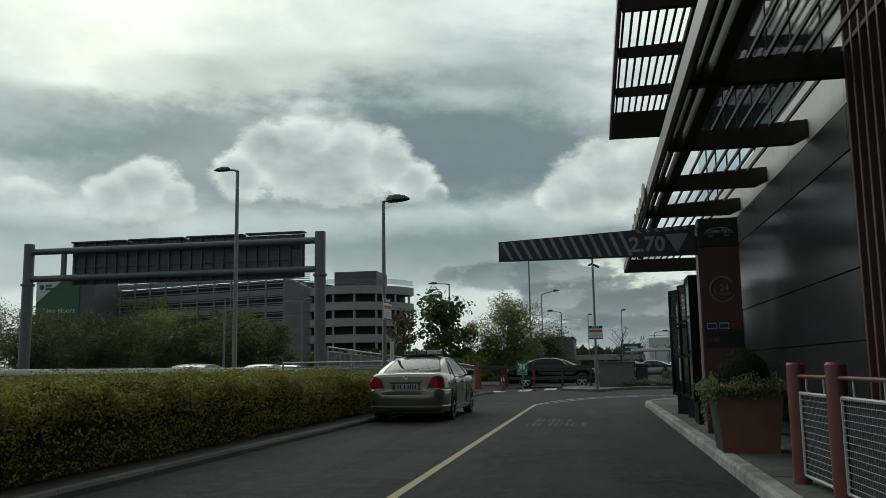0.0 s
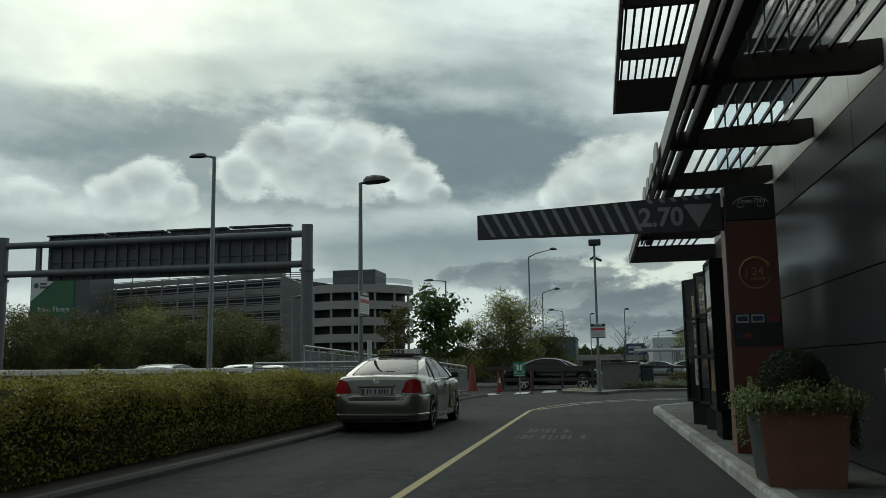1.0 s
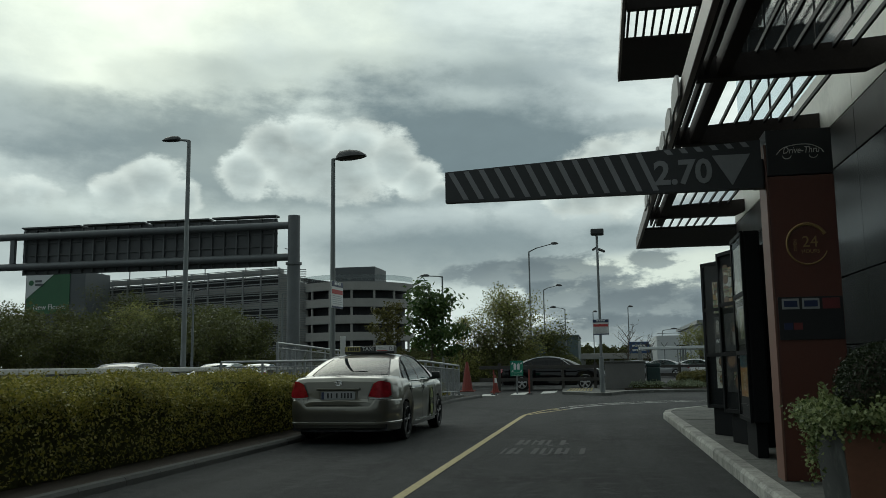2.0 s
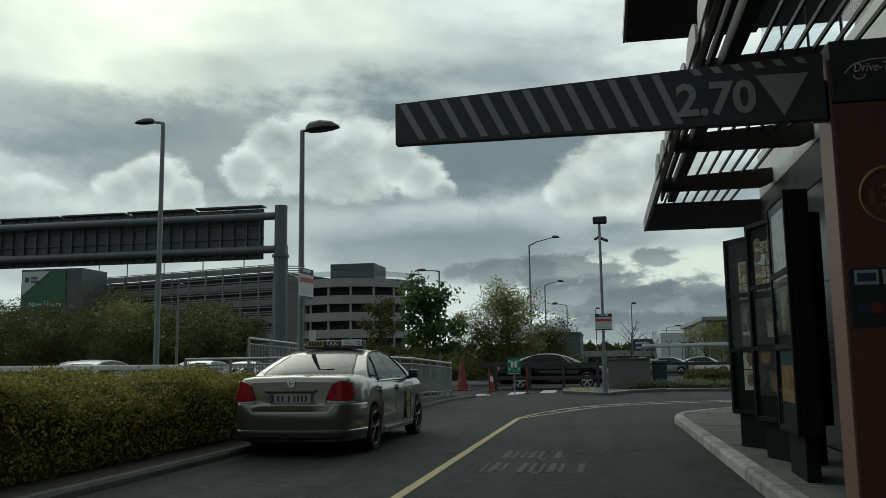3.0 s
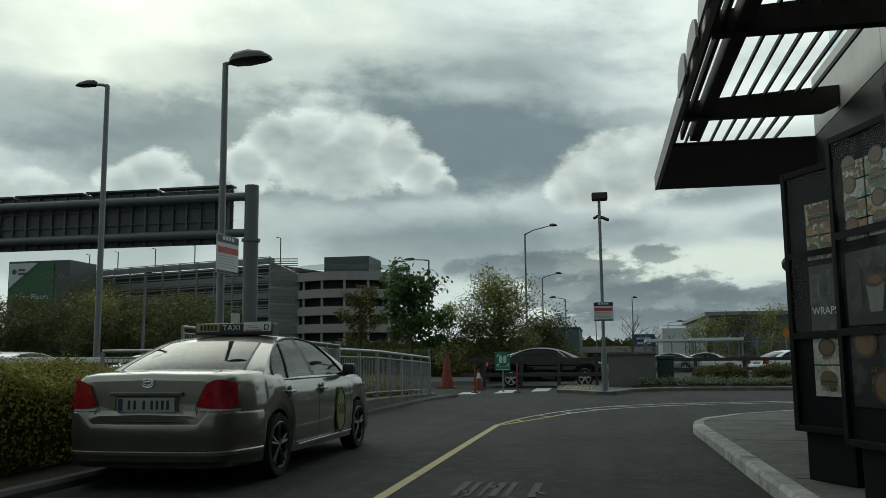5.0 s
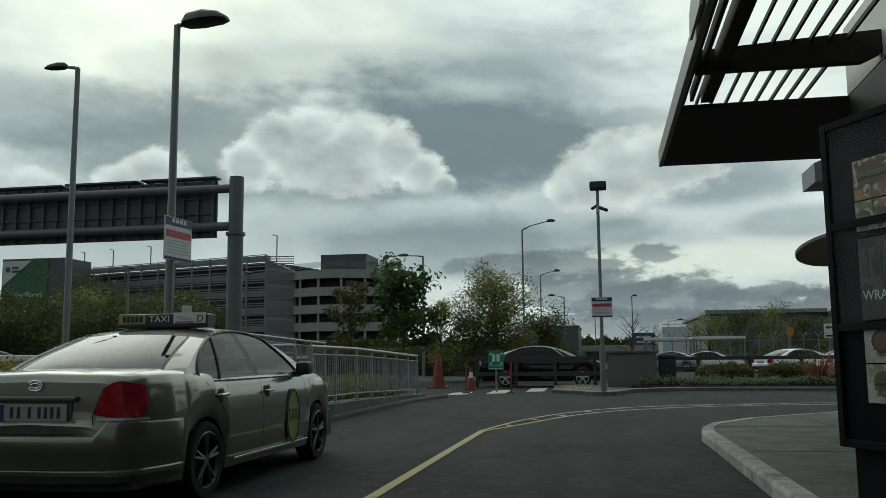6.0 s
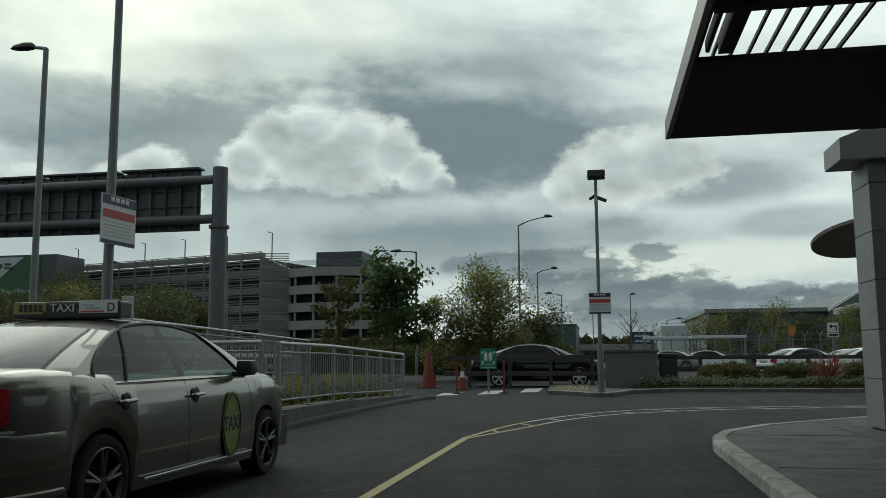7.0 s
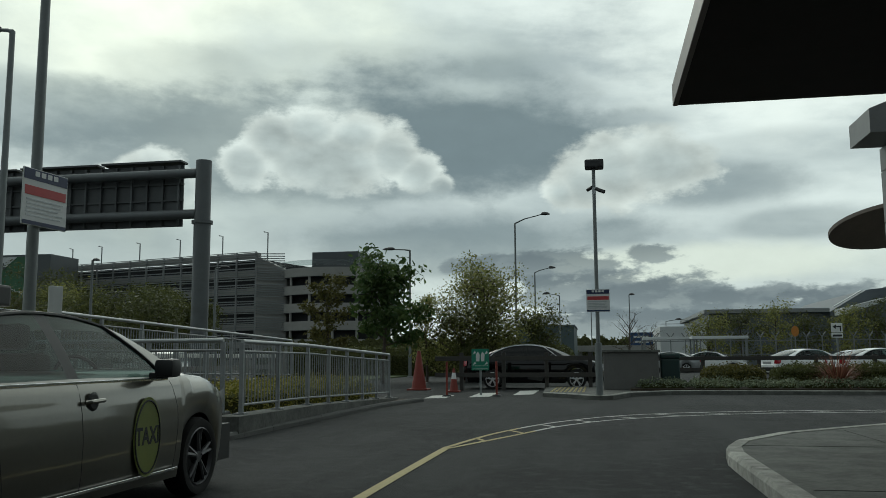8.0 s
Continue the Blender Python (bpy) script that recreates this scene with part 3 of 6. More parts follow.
def bpart(name, mesh, material, label="", smooth=False, parent=None):
    return part(name, mesh.move(O), material, parent or building, label, smooth)


bpart("wall", Mesh().box(WX + 0.06, -8, 0.1, 12, YEND, 4.3), GLOOM, "dark grey clad wall")
bpart("end_wall", Mesh().box(3.83, 24.55, 0.1, 12, 25.22, 3.53), CLAD_LIGHT, "pale grey wall beside the pay window")
for y in (2.0, 8.5, 15.0, 20.0):
    bpart("roof_column", Mesh().tube([(4.32, y, 4.3), (4.32, y, 7.28)], 0.05, 10), BROWN)
# cladding panels, each its own sheet with open joints
ys = [-6.65 + 2.45 * k for k in range(12)]
for a, b in zip(ys[:-1], ys[1:]):
    for z0, z1 in ((0.16, 1.31), (1.32, 2.0), (2.01, 3.14)):
        bpart("cladding_panel", Mesh().box(WX, a + 0.002, z0, WX + 0.05, min(b, YEND) - 0.002, z1 - 0.004, 0.002), CLAD)
# upper band: the canopy's shade put into the panels' dark colour
for a, b in zip(ys[:-1], ys[1:]):
    bpart("upper_band", Mesh().box(WX - 0.006, a + 0.004, 3.15, WX + 0.05, min(b, YEND) - 0.004, 3.59, 0.004), CLADMID)
    bpart("fascia_panel", Mesh().box(WX - 0.01, a + 0.004, 3.60, WX + 0.05, min(b, YEND) - 0.004, 4.28, 0.004), FASCIA)
for k in range(17):
    y = -2 + 1.35 * k
    if y < YEND - 1.3:
        bpart("glass_pane", Mesh().grid([[(WX + 0.03, y + 0.012, z), (WX + 0.03, y + 1.338, z)] for z in (4.32, 7.0)]), HAZYGLASS, "clear bluish glass screen pane")
        bpart("mullion", Mesh().box(WX + 0.02, y - 0.008, 4.3, WX + 0.05, y + 0.008, 6.85), BLADE)
# pale panelled pier at the pay window and its hood
for z in np.arange(0.15, 3.5, 0.62):
    bpart("pier_panel", Mesh().box(3.76, 24.55, z, 3.83, 25.22, min(3.53, z + 0.61), 0.005), CLAD_LIGHT)
    bpart("pier_panel", Mesh().box(3.76, 24.48, z, 6.3, 24.55, min(3.53, z + 0.61), 0.005), CLAD_LIGHT)
bpart("window_hood", Mesh().prism([(3.41, 3.535), (6.5, 3.535), (6.5, 4.12), (3.95, 4.02), (3.41, 3.81)], 24.35, 25.14, "y"), HOODGREY, "grey flat hood over the pay window")
ell = [(1.0 * math.cos(a), 0.85 * math.sin(a)) for a in np.linspace(0, 2 * math.pi, 40)[:-1]]
bpart("oval_canopy", Mesh().prism(ell, -0.03, 0.03).move(Matrix.Translation((5.02, 28.75, 3.10)) @ pose(0, 0, 0, -17, -5, 0)), DISC, "oval timber canopy over the pay window")

bpart("canopy_post", Mesh().tube([(5.4, 28.85, 0.12), (5.4, 28.85, 2.98)], 0.06, 10), BROWN)

# timber fins on the wall behind the railing
fins = thing("timber_screen", "red-brown vertical timber fins fixed to the dark wall", "timber screen", (WX, 5, 0.12))
for k in range(16):
    y = 6.98 - 0.22 * k
    part("fin", Mesh().box(-0.30, y - 5 - 0.045, 0.0, -0.004, y - 5, 5.2, 0.006), TIMBER, fins)
part("backing_rail", Mesh().box(-0.10, -1.2, 2.4, -0.03, 2.66, 2.5), BROWN, fins)
part("backing_rail", Mesh().box(-0.10, -1.2, 0.6, -0.03, 2.66, 0.7), BROWN, fins)


# ---- slatted canopies ----
def canopy(label, x0, x1, y0, y1, z, solid, beams, slats, pitch_x, purlins, xe, first, slat_w):
    c = thing("slatted_canopy", label, "canopy", (x1, (y0 + y1) / 2, z))
    ym = (y0 + y1) / 2

    def put(name, m, mat, tag=""):
        return part(name, m.move(Matrix.Translation((-x1, -ym, -z))), mat, c, tag)
    put("edge_beam", Mesh().box(x0, y0, z, x0 + 0.05, y1, z + 0.215, 0.006), EDGE, "light brown coated edge")
    put("edge_channel", Mesh().box(x0 + 0.052, y0, z + 0.03, x0 + 0.085, y1 - 0.06, z + 0.20, 0.006), BROWN)
    put("end_panel", Mesh().box(x0 + 0.052, solid, z + 0.005, xe, y1, z + 0.05, 0.006), BROWN, "solid dark brown end soffit")
    put("end_edge", Mesh().box(x0 + 0.052, y1 - 0.05, z + 0.052, xe, y1, z + 0.26, 0.006), BROWN)
    for y in beams:
        pts = [(x0 + 0.09, z + 0.03), (x1 - 0.16, z + 0.03), (x1 - 0.004, z + 0.10), (x1 - 0.004, z + 0.30), (x0 + 0.09, z + 0.22)]
        put("cross_beam", Mesh().prism(pts, y - 0.06, y + 0.06, "y"), BROWN)
    for k in range(slats):
        x = x0 + first + k * pitch_x
        put("slat", Mesh().box(x, y0, z + 0.225, x + slat_w, y1 - 0.06, z + 0.268, 0.004), BLADE)
    for x in purlins:
        put("inner_channel", Mesh().box(x - 0.105, y0, z + 0.08, x - 0.07, solid, z + 0.19, 0.005), BROWN)
        put("purlin", Mesh().box(x, y0, z + 0.06, x + 0.12, solid, z + 0.20, 0.006), BROWN)
    return c


low_canopy = canopy("dark brown slatted steel canopy along the wall", 1.15, WX - 0.012, -5.0, 22.95, 3.555, 20.29,
                    [-2.5, -0.1, 2.3, 4.7, 7.12, 9.5, 11.9, 14.2, 16.8, 19.24], 8, 0.155, [1.40], 5.5, 0.27, 0.024)
top_canopy = canopy("high dark brown slatted roof canopy", 0.91, 3.38, -2.0, 22.88, 7.25, 20.42,
                    [4.2, 6.6, 9.1, 11.6, 14.15, 16.5, 19.1], 9, 0.155, [], 3.38, 0.13, 0.045)
part("roof_soffit", Mesh().box(2.22 - 3.38, -12.4, 0.03, 6.0 - 3.38, 12.3, 0.16, 0.01), BROWN, top_canopy, "solid dark roof overhang")

# ---- height bar, sign pier and menu boards ----
bar = thing("height_bar", "black height limit bar with grey stripes and number", "height barrier", (1.825, 12.45, 2.70))
BX0, BX1, BZ0 = -2.92, 0.0, 0.015


def bar_top(x):
    return 0.315 + 0.145 * (x - BX0) / (BX1 - BX0)


part("beam", Mesh().prism([(BX0, BZ0), (BX1, BZ0), (BX1, bar_top(BX1)), (BX0, bar_top(BX0))], -0.04, 0.04, "y"), BARBLACK, bar)
for k in range(13):
    x = BX0 + 0.03 + k * 0.148
    t0, t1 = bar_top(x) - 0.012, bar_top(x + 0.05) - 0.012
    part("stripe", Mesh().add([(x, -0.044, t0), (x + 0.052, -0.044, t1), (x + 0.20, -0.044, BZ0 + 0.02), (x + 0.148, -0.044, BZ0 + 0.02)], [(0, 1, 2, 3)]), BARGREY, bar)
for k in range(6):
    x = BX0 + 2.06 + k * 0.135
    t0 = bar_top(x) - 0.006
    part("stripe", Mesh().add([(x, -0.044, t0), (x + 0.055, -0.044, t0 + 0.002), (x + 0.09, -0.044, t0 - 0.045), (x + 0.035, -0.044, t0 - 0.045)], [(0, 1, 2, 3)]), BARGREY, bar)
letters("2.70", 0.31, BARGREY, bar, pose(-0.695, -0.046, 0.185, 90, 0, 0), 0.002, "height_number", "grey height number 2.70", wide=0.98, bold=0.009)
part("arrow", Mesh().prism([(-0.43, 0.335), (-0.095, 0.335), (-0.262, 0.05)], -0.048, -0.042, "y"), BARGREY, bar, "grey downward triangle")
part("bracket", Mesh().box(-0.06, 0.041, 0.02, 0.12, 0.10, 0.30), BLACK, bar)

DIMRED = stuff("card_red", (0.14, 0.03, 0.03), 0.5, vary=0.2)
SALMON = stuff("lit_side_red", (0.17, 0.085, 0.062), 0.5, vary=0.2, scale=4)
pier = thing("sign_pier", "tall brown and black drive-through sign pier", "sign", (2.16, 12.45, 0.122))
part("body", Mesh().box(-0.35, 0.0, 0.0, 0.35, 0.30, 2.70, 0.01), SIGNBROWN, pier, "glossy brown panel")
part("head", Mesh().box(-0.35, -0.004, 2.705, 0.35, 0.30, 3.13, 0.01), BLACK, pier, "black top panel")
# left face in a paler red that stands for the light on it
part("edge_trim", Mesh().box(-0.375, -0.008, 0.0, -0.352, 0.31, 3.0, 0.004), SALMON, pier)
letters("Drive-Thru", 0.085, PALELETTER, pier, pose(0.02, -0.008, 2.93, 90, 0, 0), 0.002, "lettering", "pale slanted lettering", shear=0.25)
car_out = smooth_line([(-0.24, 2.90), (-0.16, 2.96), (0.0, 2.985), (0.14, 2.975), (0.24, 2.93), (0.26, 2.90)], 0.03)
part("car_outline", Mesh().tube([(x, -0.006, z) for x, z in car_out], 0.004, 5), PALELETTER, pier)
for x in (-0.13, 0.15):
    part("car_outline", Mesh().tube([(x + 0.045 * math.cos(a), -0.006, 2.885 + 0.03 * math.sin(a)) for a in np.linspace(math.pi, 2 * math.pi, 9)], 0.004, 5), PALELETTER, pier)
part("hours_ring", Mesh().tube([(0.02 + 0.215 * math.cos(a), -0.006, 2.07 + 0.215 * math.sin(a)) for a in np.linspace(0.5, 5.9, 40)], [0.006 + 0.014 * k / 39 for k in range(40)][::-1], 6), GOLD, pier, "gold ring round the opening hours")
letters("24", 0.17, GOLD, pier, pose(0.05, -0.006, 2.09, 90, 0, 0), 0.002, "lettering")
letters("OPEN", 0.05, GOLD, pier, pose(-0.105, -0.006, 2.06, 90, -90, 0), 0.002, "lettering")
letters("HOURS", 0.058, GOLD, pier, pose(0.05, -0.006, 1.99, 90, 0, 0), 0.002, "lettering")
part("card_panel", Mesh().box(-0.33, -0.012, 1.22, 0.34, -0.004, 1.60, 0.003), BLACK, pier, "black panel of payment cards")
for x, mt in ((-0.29, PLATE), (-0.08, PLATE), (0.13, DIMRED)):
    part("card_mark", Mesh().box(x, -0.016, 1.49, x + 0.18, -0.0125, 1.585, 0.002), mt, pier)
    if mt == PLATE:
        part("card_bar", Mesh().box(x + 0.02, -0.019, 1.51, x + 0.16, -0.0165, 1.565), BLUEINK, pier)
part("card_mark", Mesh().box(-0.28, -0.016, 1.31, -0.19, -0.0125, 1.37), BLUEINK, pier)
part("card_mark", Mesh().box(-0.18, -0.016, 1.31, -0.09, -0.0125, 1.37), DIMRED, pier)

for ob in pier.children:
    hours = ob.name.startswith(("hours_ring", "lettering")) and ob.data.vertices[0].co.z < 2.5
    squeeze = Matrix.Translation((0, 0, 2.07)) @ Matrix.Diagonal((0.81, 1, 0.84, 1)) @ Matrix.Translation((0, 0, -2.07))
    ob.data.transform(squeeze if hours else Matrix.Diagonal((0.81, 1, 1, 1)))


def printed(name, colours, scale):
    """Printed food pictures: soft patches of a few colours, each sheet with its own layout."""
    m = bpy.data.materials.new(name)
    m.use_nodes = True
    m.node_tree.nodes.clear()
    N = Nodes(m.node_tree)
    shift = N.math("MULTIPLY", N.node("ShaderNodeObjectInfo", 5), 40.0)
    where = N.node("ShaderNodeVectorMath", i0=N.node("ShaderNodeTexCoord", 3), i1=N.node("ShaderNodeCombineXYZ", X=shift, Y=shift, Z=shift))
    cells = N.node("ShaderNodeTexVoronoi", 1, Vector=N.node("ShaderNodeVectorMath", i0=where, i1=N.node("ShaderNodeTexNoise", 1, Vector=where, Scale=scale * 0.8, Detail=2.0)), Scale=scale)
    pick = N.node("ShaderNodeSeparateColor", Color=cells)
    col = (*colours[0], 1)
    for k, c in enumerate(colours[1:]):
        col = N.mix(N.ramp(pick, (k + 0.75) / len(colours), (k + 1.25) / len(colours)), col, (*c, 1))
    fine = N.math("MULTIPLY_ADD", N.noise(where, scale * 6, 4.0, 0.6), 1.15, 0.20)
    col = N.mix(1.0, col, N.node("ShaderNodeCombineXYZ", X=fine, Y=fine, Z=fine), "MULTIPLY")
    N.tree.links.new(N.node("ShaderNodeBsdfPrincipled", Base_Color=col, Roughness=0.35), N.tree.nodes.new("ShaderNodeOutputMaterial").inputs[0])
    return m


FOODS = [printed("poster_bun", [(0.30, 0.20, 0.10), (0.50, 0.28, 0.09), (0.66, 0.60, 0.46), (0.16, 0.14, 0.05)], 9),
         # cream posters, and the sky's reflection painted on the third board
         printed("cream_poster_and_sky_glare", [(0.60, 0.58, 0.50), (0.68, 0.66, 0.60), (0.42, 0.38, 0.28), (0.60, 0.57, 0.48)], 6),
         printed("poster_red", [(0.30, 0.05, 0.03), (0.40, 0.13, 0.04), (0.46, 0.32, 0.18)], 10),
         printed("poster_green", [(0.14, 0.22, 0.07), (0.52, 0.52, 0.42), (0.22, 0.28, 0.12), (0.38, 0.27, 0.12)], 9),
         printed("poster_blue", [(0.05, 0.22, 0.30), (0.08, 0.27, 0.34), (0.30, 0.44, 0.46)], 4),
         printed("poster_dark", [(0.012, 0.013, 0.014), (0.02, 0.021, 0.022), (0.06, 0.055, 0.045), (0.010, 0.010, 0.010)], 5),
         printed("poster_orange", [(0.36, 0.16, 0.025), (0.30, 0.10, 0.02), (0.38, 0.24, 0.06)], 7)]
PANEFRONT = pane("board_glass", (0.86, 0.88, 0.88), 1.0, 0.03, gloss_most=0.26)


def menu_board(at, turn, width, top, label, sheets, frame_mat, depth=0.30):
    """A black cased menu board on a plinth; sheets: (x0, z0, x1, z1, material number)."""
    b = thing("menu_board", label, "menu board", at, turn, group="drive-through menu boards")
    w, z0 = width / 2, 0.38
    part("plinth", Mesh().box(-w * 0.82, 0.03, 0.0, w * 0.82, depth * 0.85, z0 - 0.002, 0.01), BOARDBLACK, b)
    part("case", Mesh().box(-w, 0.0, z0, w, depth, top, 0.015), BOARDBLACK, b)
    for x0, x1, a, c in ((-w, -w + 0.05, z0, top), (w - 0.05, w, z0, top), (-w + 0.052, w - 0.052, z0, z0 + 0.05), (-w + 0.052, w - 0.052, top - 0.05, top)):
        part("frame", Mesh().box(x0, -0.035, a, x1, -0.002, c, 0.006), frame_mat, b)
    for x0, a, x1, c, k in sheets:
        s = part("poster", Mesh().box(-w + 0.07 + x0 * (width - 0.14), -0.012, z0 + 0.07 + a * (top - z0 - 0.14), -w + 0.07 + x1 * (width - 0.14), -0.004, z0 + 0.07 + c * (top - z0 - 0.14)), FOODS[k], b)
    part("glazing", Mesh().grid([[(x, -0.026, z) for x in (-w + 0.051, w - 0.051)] for z in (z0 + 0.051, top - 0.051)]), PANEFRONT, b).visible_shadow = False
    for f in (0.36, 0.67):
        z = z0 + f * (top - z0)
        part("crossbar", Mesh().box(-w + 0.052, -0.036, z - 0.025, w - 0.052, -0.030, z + 0.025), BOARDBLACK, b)
    return b


P1 = [(0.36, 0.755, 0.97, 0.885, 0), (0.36, 0.655, 0.657, 0.75, 3), (0.673, 0.655, 0.97, 0.75, 0), (0.36, 0.37, 0.97, 0.63, 5), (0.438, 0.50, 0.579, 0.60, 1), (0.673, 0.51, 0.829, 0.61, 1), (0.36, 0.235, 0.97, 0.345, 1), (0.556, 0.255, 0.751, 0.325, 2), (0.36, 0.11, 0.97, 0.23, 1), (0.516, 0.13, 0.829, 0.20, 0)]
P2 = [(0.74, 0.66, 0.95, 0.93, 5), (0.05, 0.37, 0.95, 0.62, 5), (0.25, 0.43, 0.70, 0.56, 1), (0.62, 0.54, 0.92, 0.61, 0), (0.05, 0.10, 0.95, 0.345, 5), (0.08, 0.275, 0.45, 0.34, 2), (0.52, 0.285, 0.92, 0.34, 0), (0.30, 0.15, 0.62, 0.235, 3)]
P2 += [(0.10 + 0.31 * i, 0.66 + 0.068 * j, 0.39 + 0.31 * i, 0.722 + 0.068 * j, (0, 1, 3, 0, 1, 3, 0, 3)[2 * j + i]) for i in range(2) for j in range(4)]
# first sheet is cream for the bright sky mirrored in the glass
P3 = [(0.06, 0.66, 0.95, 0.97, 1), (0.10, 0.40, 0.95, 0.62, 5), (0.35, 0.43, 0.85, 0.60, 3), (0.10, 0.10, 0.95, 0.35, 6), (0.10, 0.265, 0.95, 0.35, 4), (0.35, 0.14, 0.75, 0.24, 0)]
b1 = menu_board((1.99, 17.23, 0.122), -62, 0.62, 2.47, "black menu board with small food posters and a wrap list", P1, BOARDBLACK)
def picture(board, kind, x, z, r):
    """A flat printed picture on a poster: burger, cup or plate."""
    if kind == "burger":
        top = [(x + r * math.cos(a), z + 0.16 * r + 0.62 * r * math.sin(a)) for a in np.linspace(0, math.pi, 14)]
        part("picture", Mesh().prism(top, -0.0150, -0.0125, "y"), BUN, board)
        part("picture", Mesh().box(x - 1.06 * r, -0.0150, z - 0.02 * r, x + 1.06 * r, -0.0126, z + 0.14 * r), SALAD, board)
        part("picture", Mesh().box(x - 0.98 * r, -0.0152, z - 0.24 * r, x + 0.98 * r, -0.0126, z - 0.04 * r), MEAT, board)
        part("picture", Mesh().box(x - 0.95 * r, -0.0150, z - 0.50 * r, x + 0.95 * r, -0.0126, z - 0.26 * r, 0.001), BUN, board)
    elif kind == "cup":
        part("picture", Mesh().prism([(x - 0.5 * r, z - r), (x + 0.5 * r, z - r), (x + 0.75 * r, z + 0.5 * r), (x - 0.75 * r, z + 0.5 * r)], -0.0150, -0.0125, "y"), PAPERCUP, board)
        rim = [(x + 0.8 * r * math.cos(a), z + 0.55 * r + 0.35 * r * math.sin(a)) for a in np.linspace(0, 2 * math.pi, 18, endpoint=False)]
        part("picture", Mesh().prism(rim, -0.0160, -0.0151, "y"), MEAT, board)
        inner_rim = [(x + 0.55 * r * math.cos(a), z + 0.58 * r + 0.2 * r * math.sin(a)) for a in np.linspace(0, 2 * math.pi, 18, endpoint=False)]
        part("picture", Mesh().prism(inner_rim, -0.0168, -0.0161, "y"), BUN, board)
    else:
        for k, (q, mt) in enumerate(((1.0, MEAT), (0.8, BUN))):
            disc = [(x + q * r * math.cos(a), z + 0.8 * q * r * math.sin(a)) for a in np.linspace(0, 2 * math.pi, 18, endpoint=False)]
            part("picture", Mesh().prism(disc, -0.0150 - 0.0008 * k, -0.0128 - 0.0008 * k, "y"), mt, board)


BUN = stuff("printed_bun", (0.17, 0.095, 0.045), 0.4, vary=0.5, scale=30)
SALAD = stuff("printed_salad", (0.11, 0.16, 0.045), 0.4, vary=0.6, scale=50)
MEAT = stuff("printed_meat", (0.08, 0.04, 0.025), 0.4, vary=0.6, scale=40)
PAPERCUP = stuff("printed_cup", (0.20, 0.19, 0.165), 0.4, vary=0.3, scale=30)
picture(b1, "burger", 0.08, 2.07, 0.115)
picture(b1, "burger", 0.0, 1.81, 0.055), picture(b1, "burger", 0.16, 1.81, 0.055)
picture(b1, "plate", 0.08, 1.04, 0.09), picture(b1, "burger", 0.08, 0.79, 0.09)
letters("WRAPS", 0.085, SIGNWHITE, b1, pose(0.09, -0.014, 1.32, 90, 0, 0), 0.001, "lettering", "white lettering on dark poster")
b2 = menu_board((2.055, 15.85, 0.122), -73, 0.95, 2.47, "black menu board with stacked food pictures", P2, BOARDBLACK)
picture(b2, "cup", -0.05, 1.38, 0.13), picture(b2, "cup", 0.20, 1.55, 0.10)
picture(b2, "plate", -0.20, 1.06, 0.13), picture(b2, "plate", 0.20, 1.08, 0.10), picture(b2, "plate", 0.0, 0.78, 0.14)
for i in range(2):
    for j in range(4):
        picture(b2, "burger" if (i + j) % 2 else "plate", -0.25 + 0.30 * i, 1.83 + 0.137 * j, 0.075)
menu_board((1.924, 14.64, 0.122), -91, 0.86, 2.47, "black menu board with a thin metal frame", P3, BOARDBLACK, 0.17)

LETTERGREY = stuff("letter_edge_grey", (0.34, 0.33, 0.31), 0.5, vary=0.15)
# rounded letter shapes fixed to the canopy's edge, seen end on
for k, y in enumerate((12.6, 13.5, 14.4, 15.3, 16.2, 17.1, 18.0)):
    s = thing("fascia_letter", "pale rounded sign letter on the canopy edge", "sign letter", (1.152, y, 3.575), group="letters on the canopy")
    h = 0.22 if k % 3 else 0.27
    arc = [(-0.36 * math.cos(a), h * max(0.0, math.sin(a)) ** 0.5) for a in np.linspace(0, math.pi, 13)]
    part("face", Mesh().prism(arc, -0.045, -0.024, "x"), LETTERGREY, s)
    part("fixing", Mesh().box(-0.024, -0.05, 0.02, -0.003, 0.05, 0.1), GALV, s)

# ---- cars ----
def lerp(table, y):
    """A value from a table of (y, value), straight between the rows."""
    for (a, p), (b, q) in zip(table[:-1], table[1:]):
        if y <= b:
            return p + (q - p) * max(0.0, (y - a) / (b - a))
    return table[-1][1]


WHEELS = (-1.30, 1.40)
WIDE = [(-2.315, 0.58), (-2.285, 0.655), (-2.27, 0.685), (-2.255, 0.695), (-2.19, 0.735), (-2.1, 0.785), (-1.85, 0.845), (-1.5, 0.872), (0, 0.882), (1.5, 0.872), (1.85, 0.825), (2.05, 0.735), (2.2, 0.58), (2.28, 0.46), (2.315, 0.36)]
TOPZ = [(-2.315, 0.64), (-2.27, 0.68), (-2.255, 0.935), (-2.20, 0.99), (-2.1, 1.012), (-1.7, 1.03), (-1.2, 1.01), (0.6, 0.99), (1.1, 0.985), (1.6, 0.93), (2.0, 0.83), (2.2, 0.72), (2.315, 0.50)]
LOWZ = [(-2.315, 0.30), (-2.1, 0.22), (-1.7, 0.20), (1.8, 0.19), (2.1, 0.21), (2.315, 0.26)]
BELT, RAIL = 0.920, 1.380


def side_x(z):
    return 0.822 - (z - BELT) / (RAIL - BELT) * 0.275


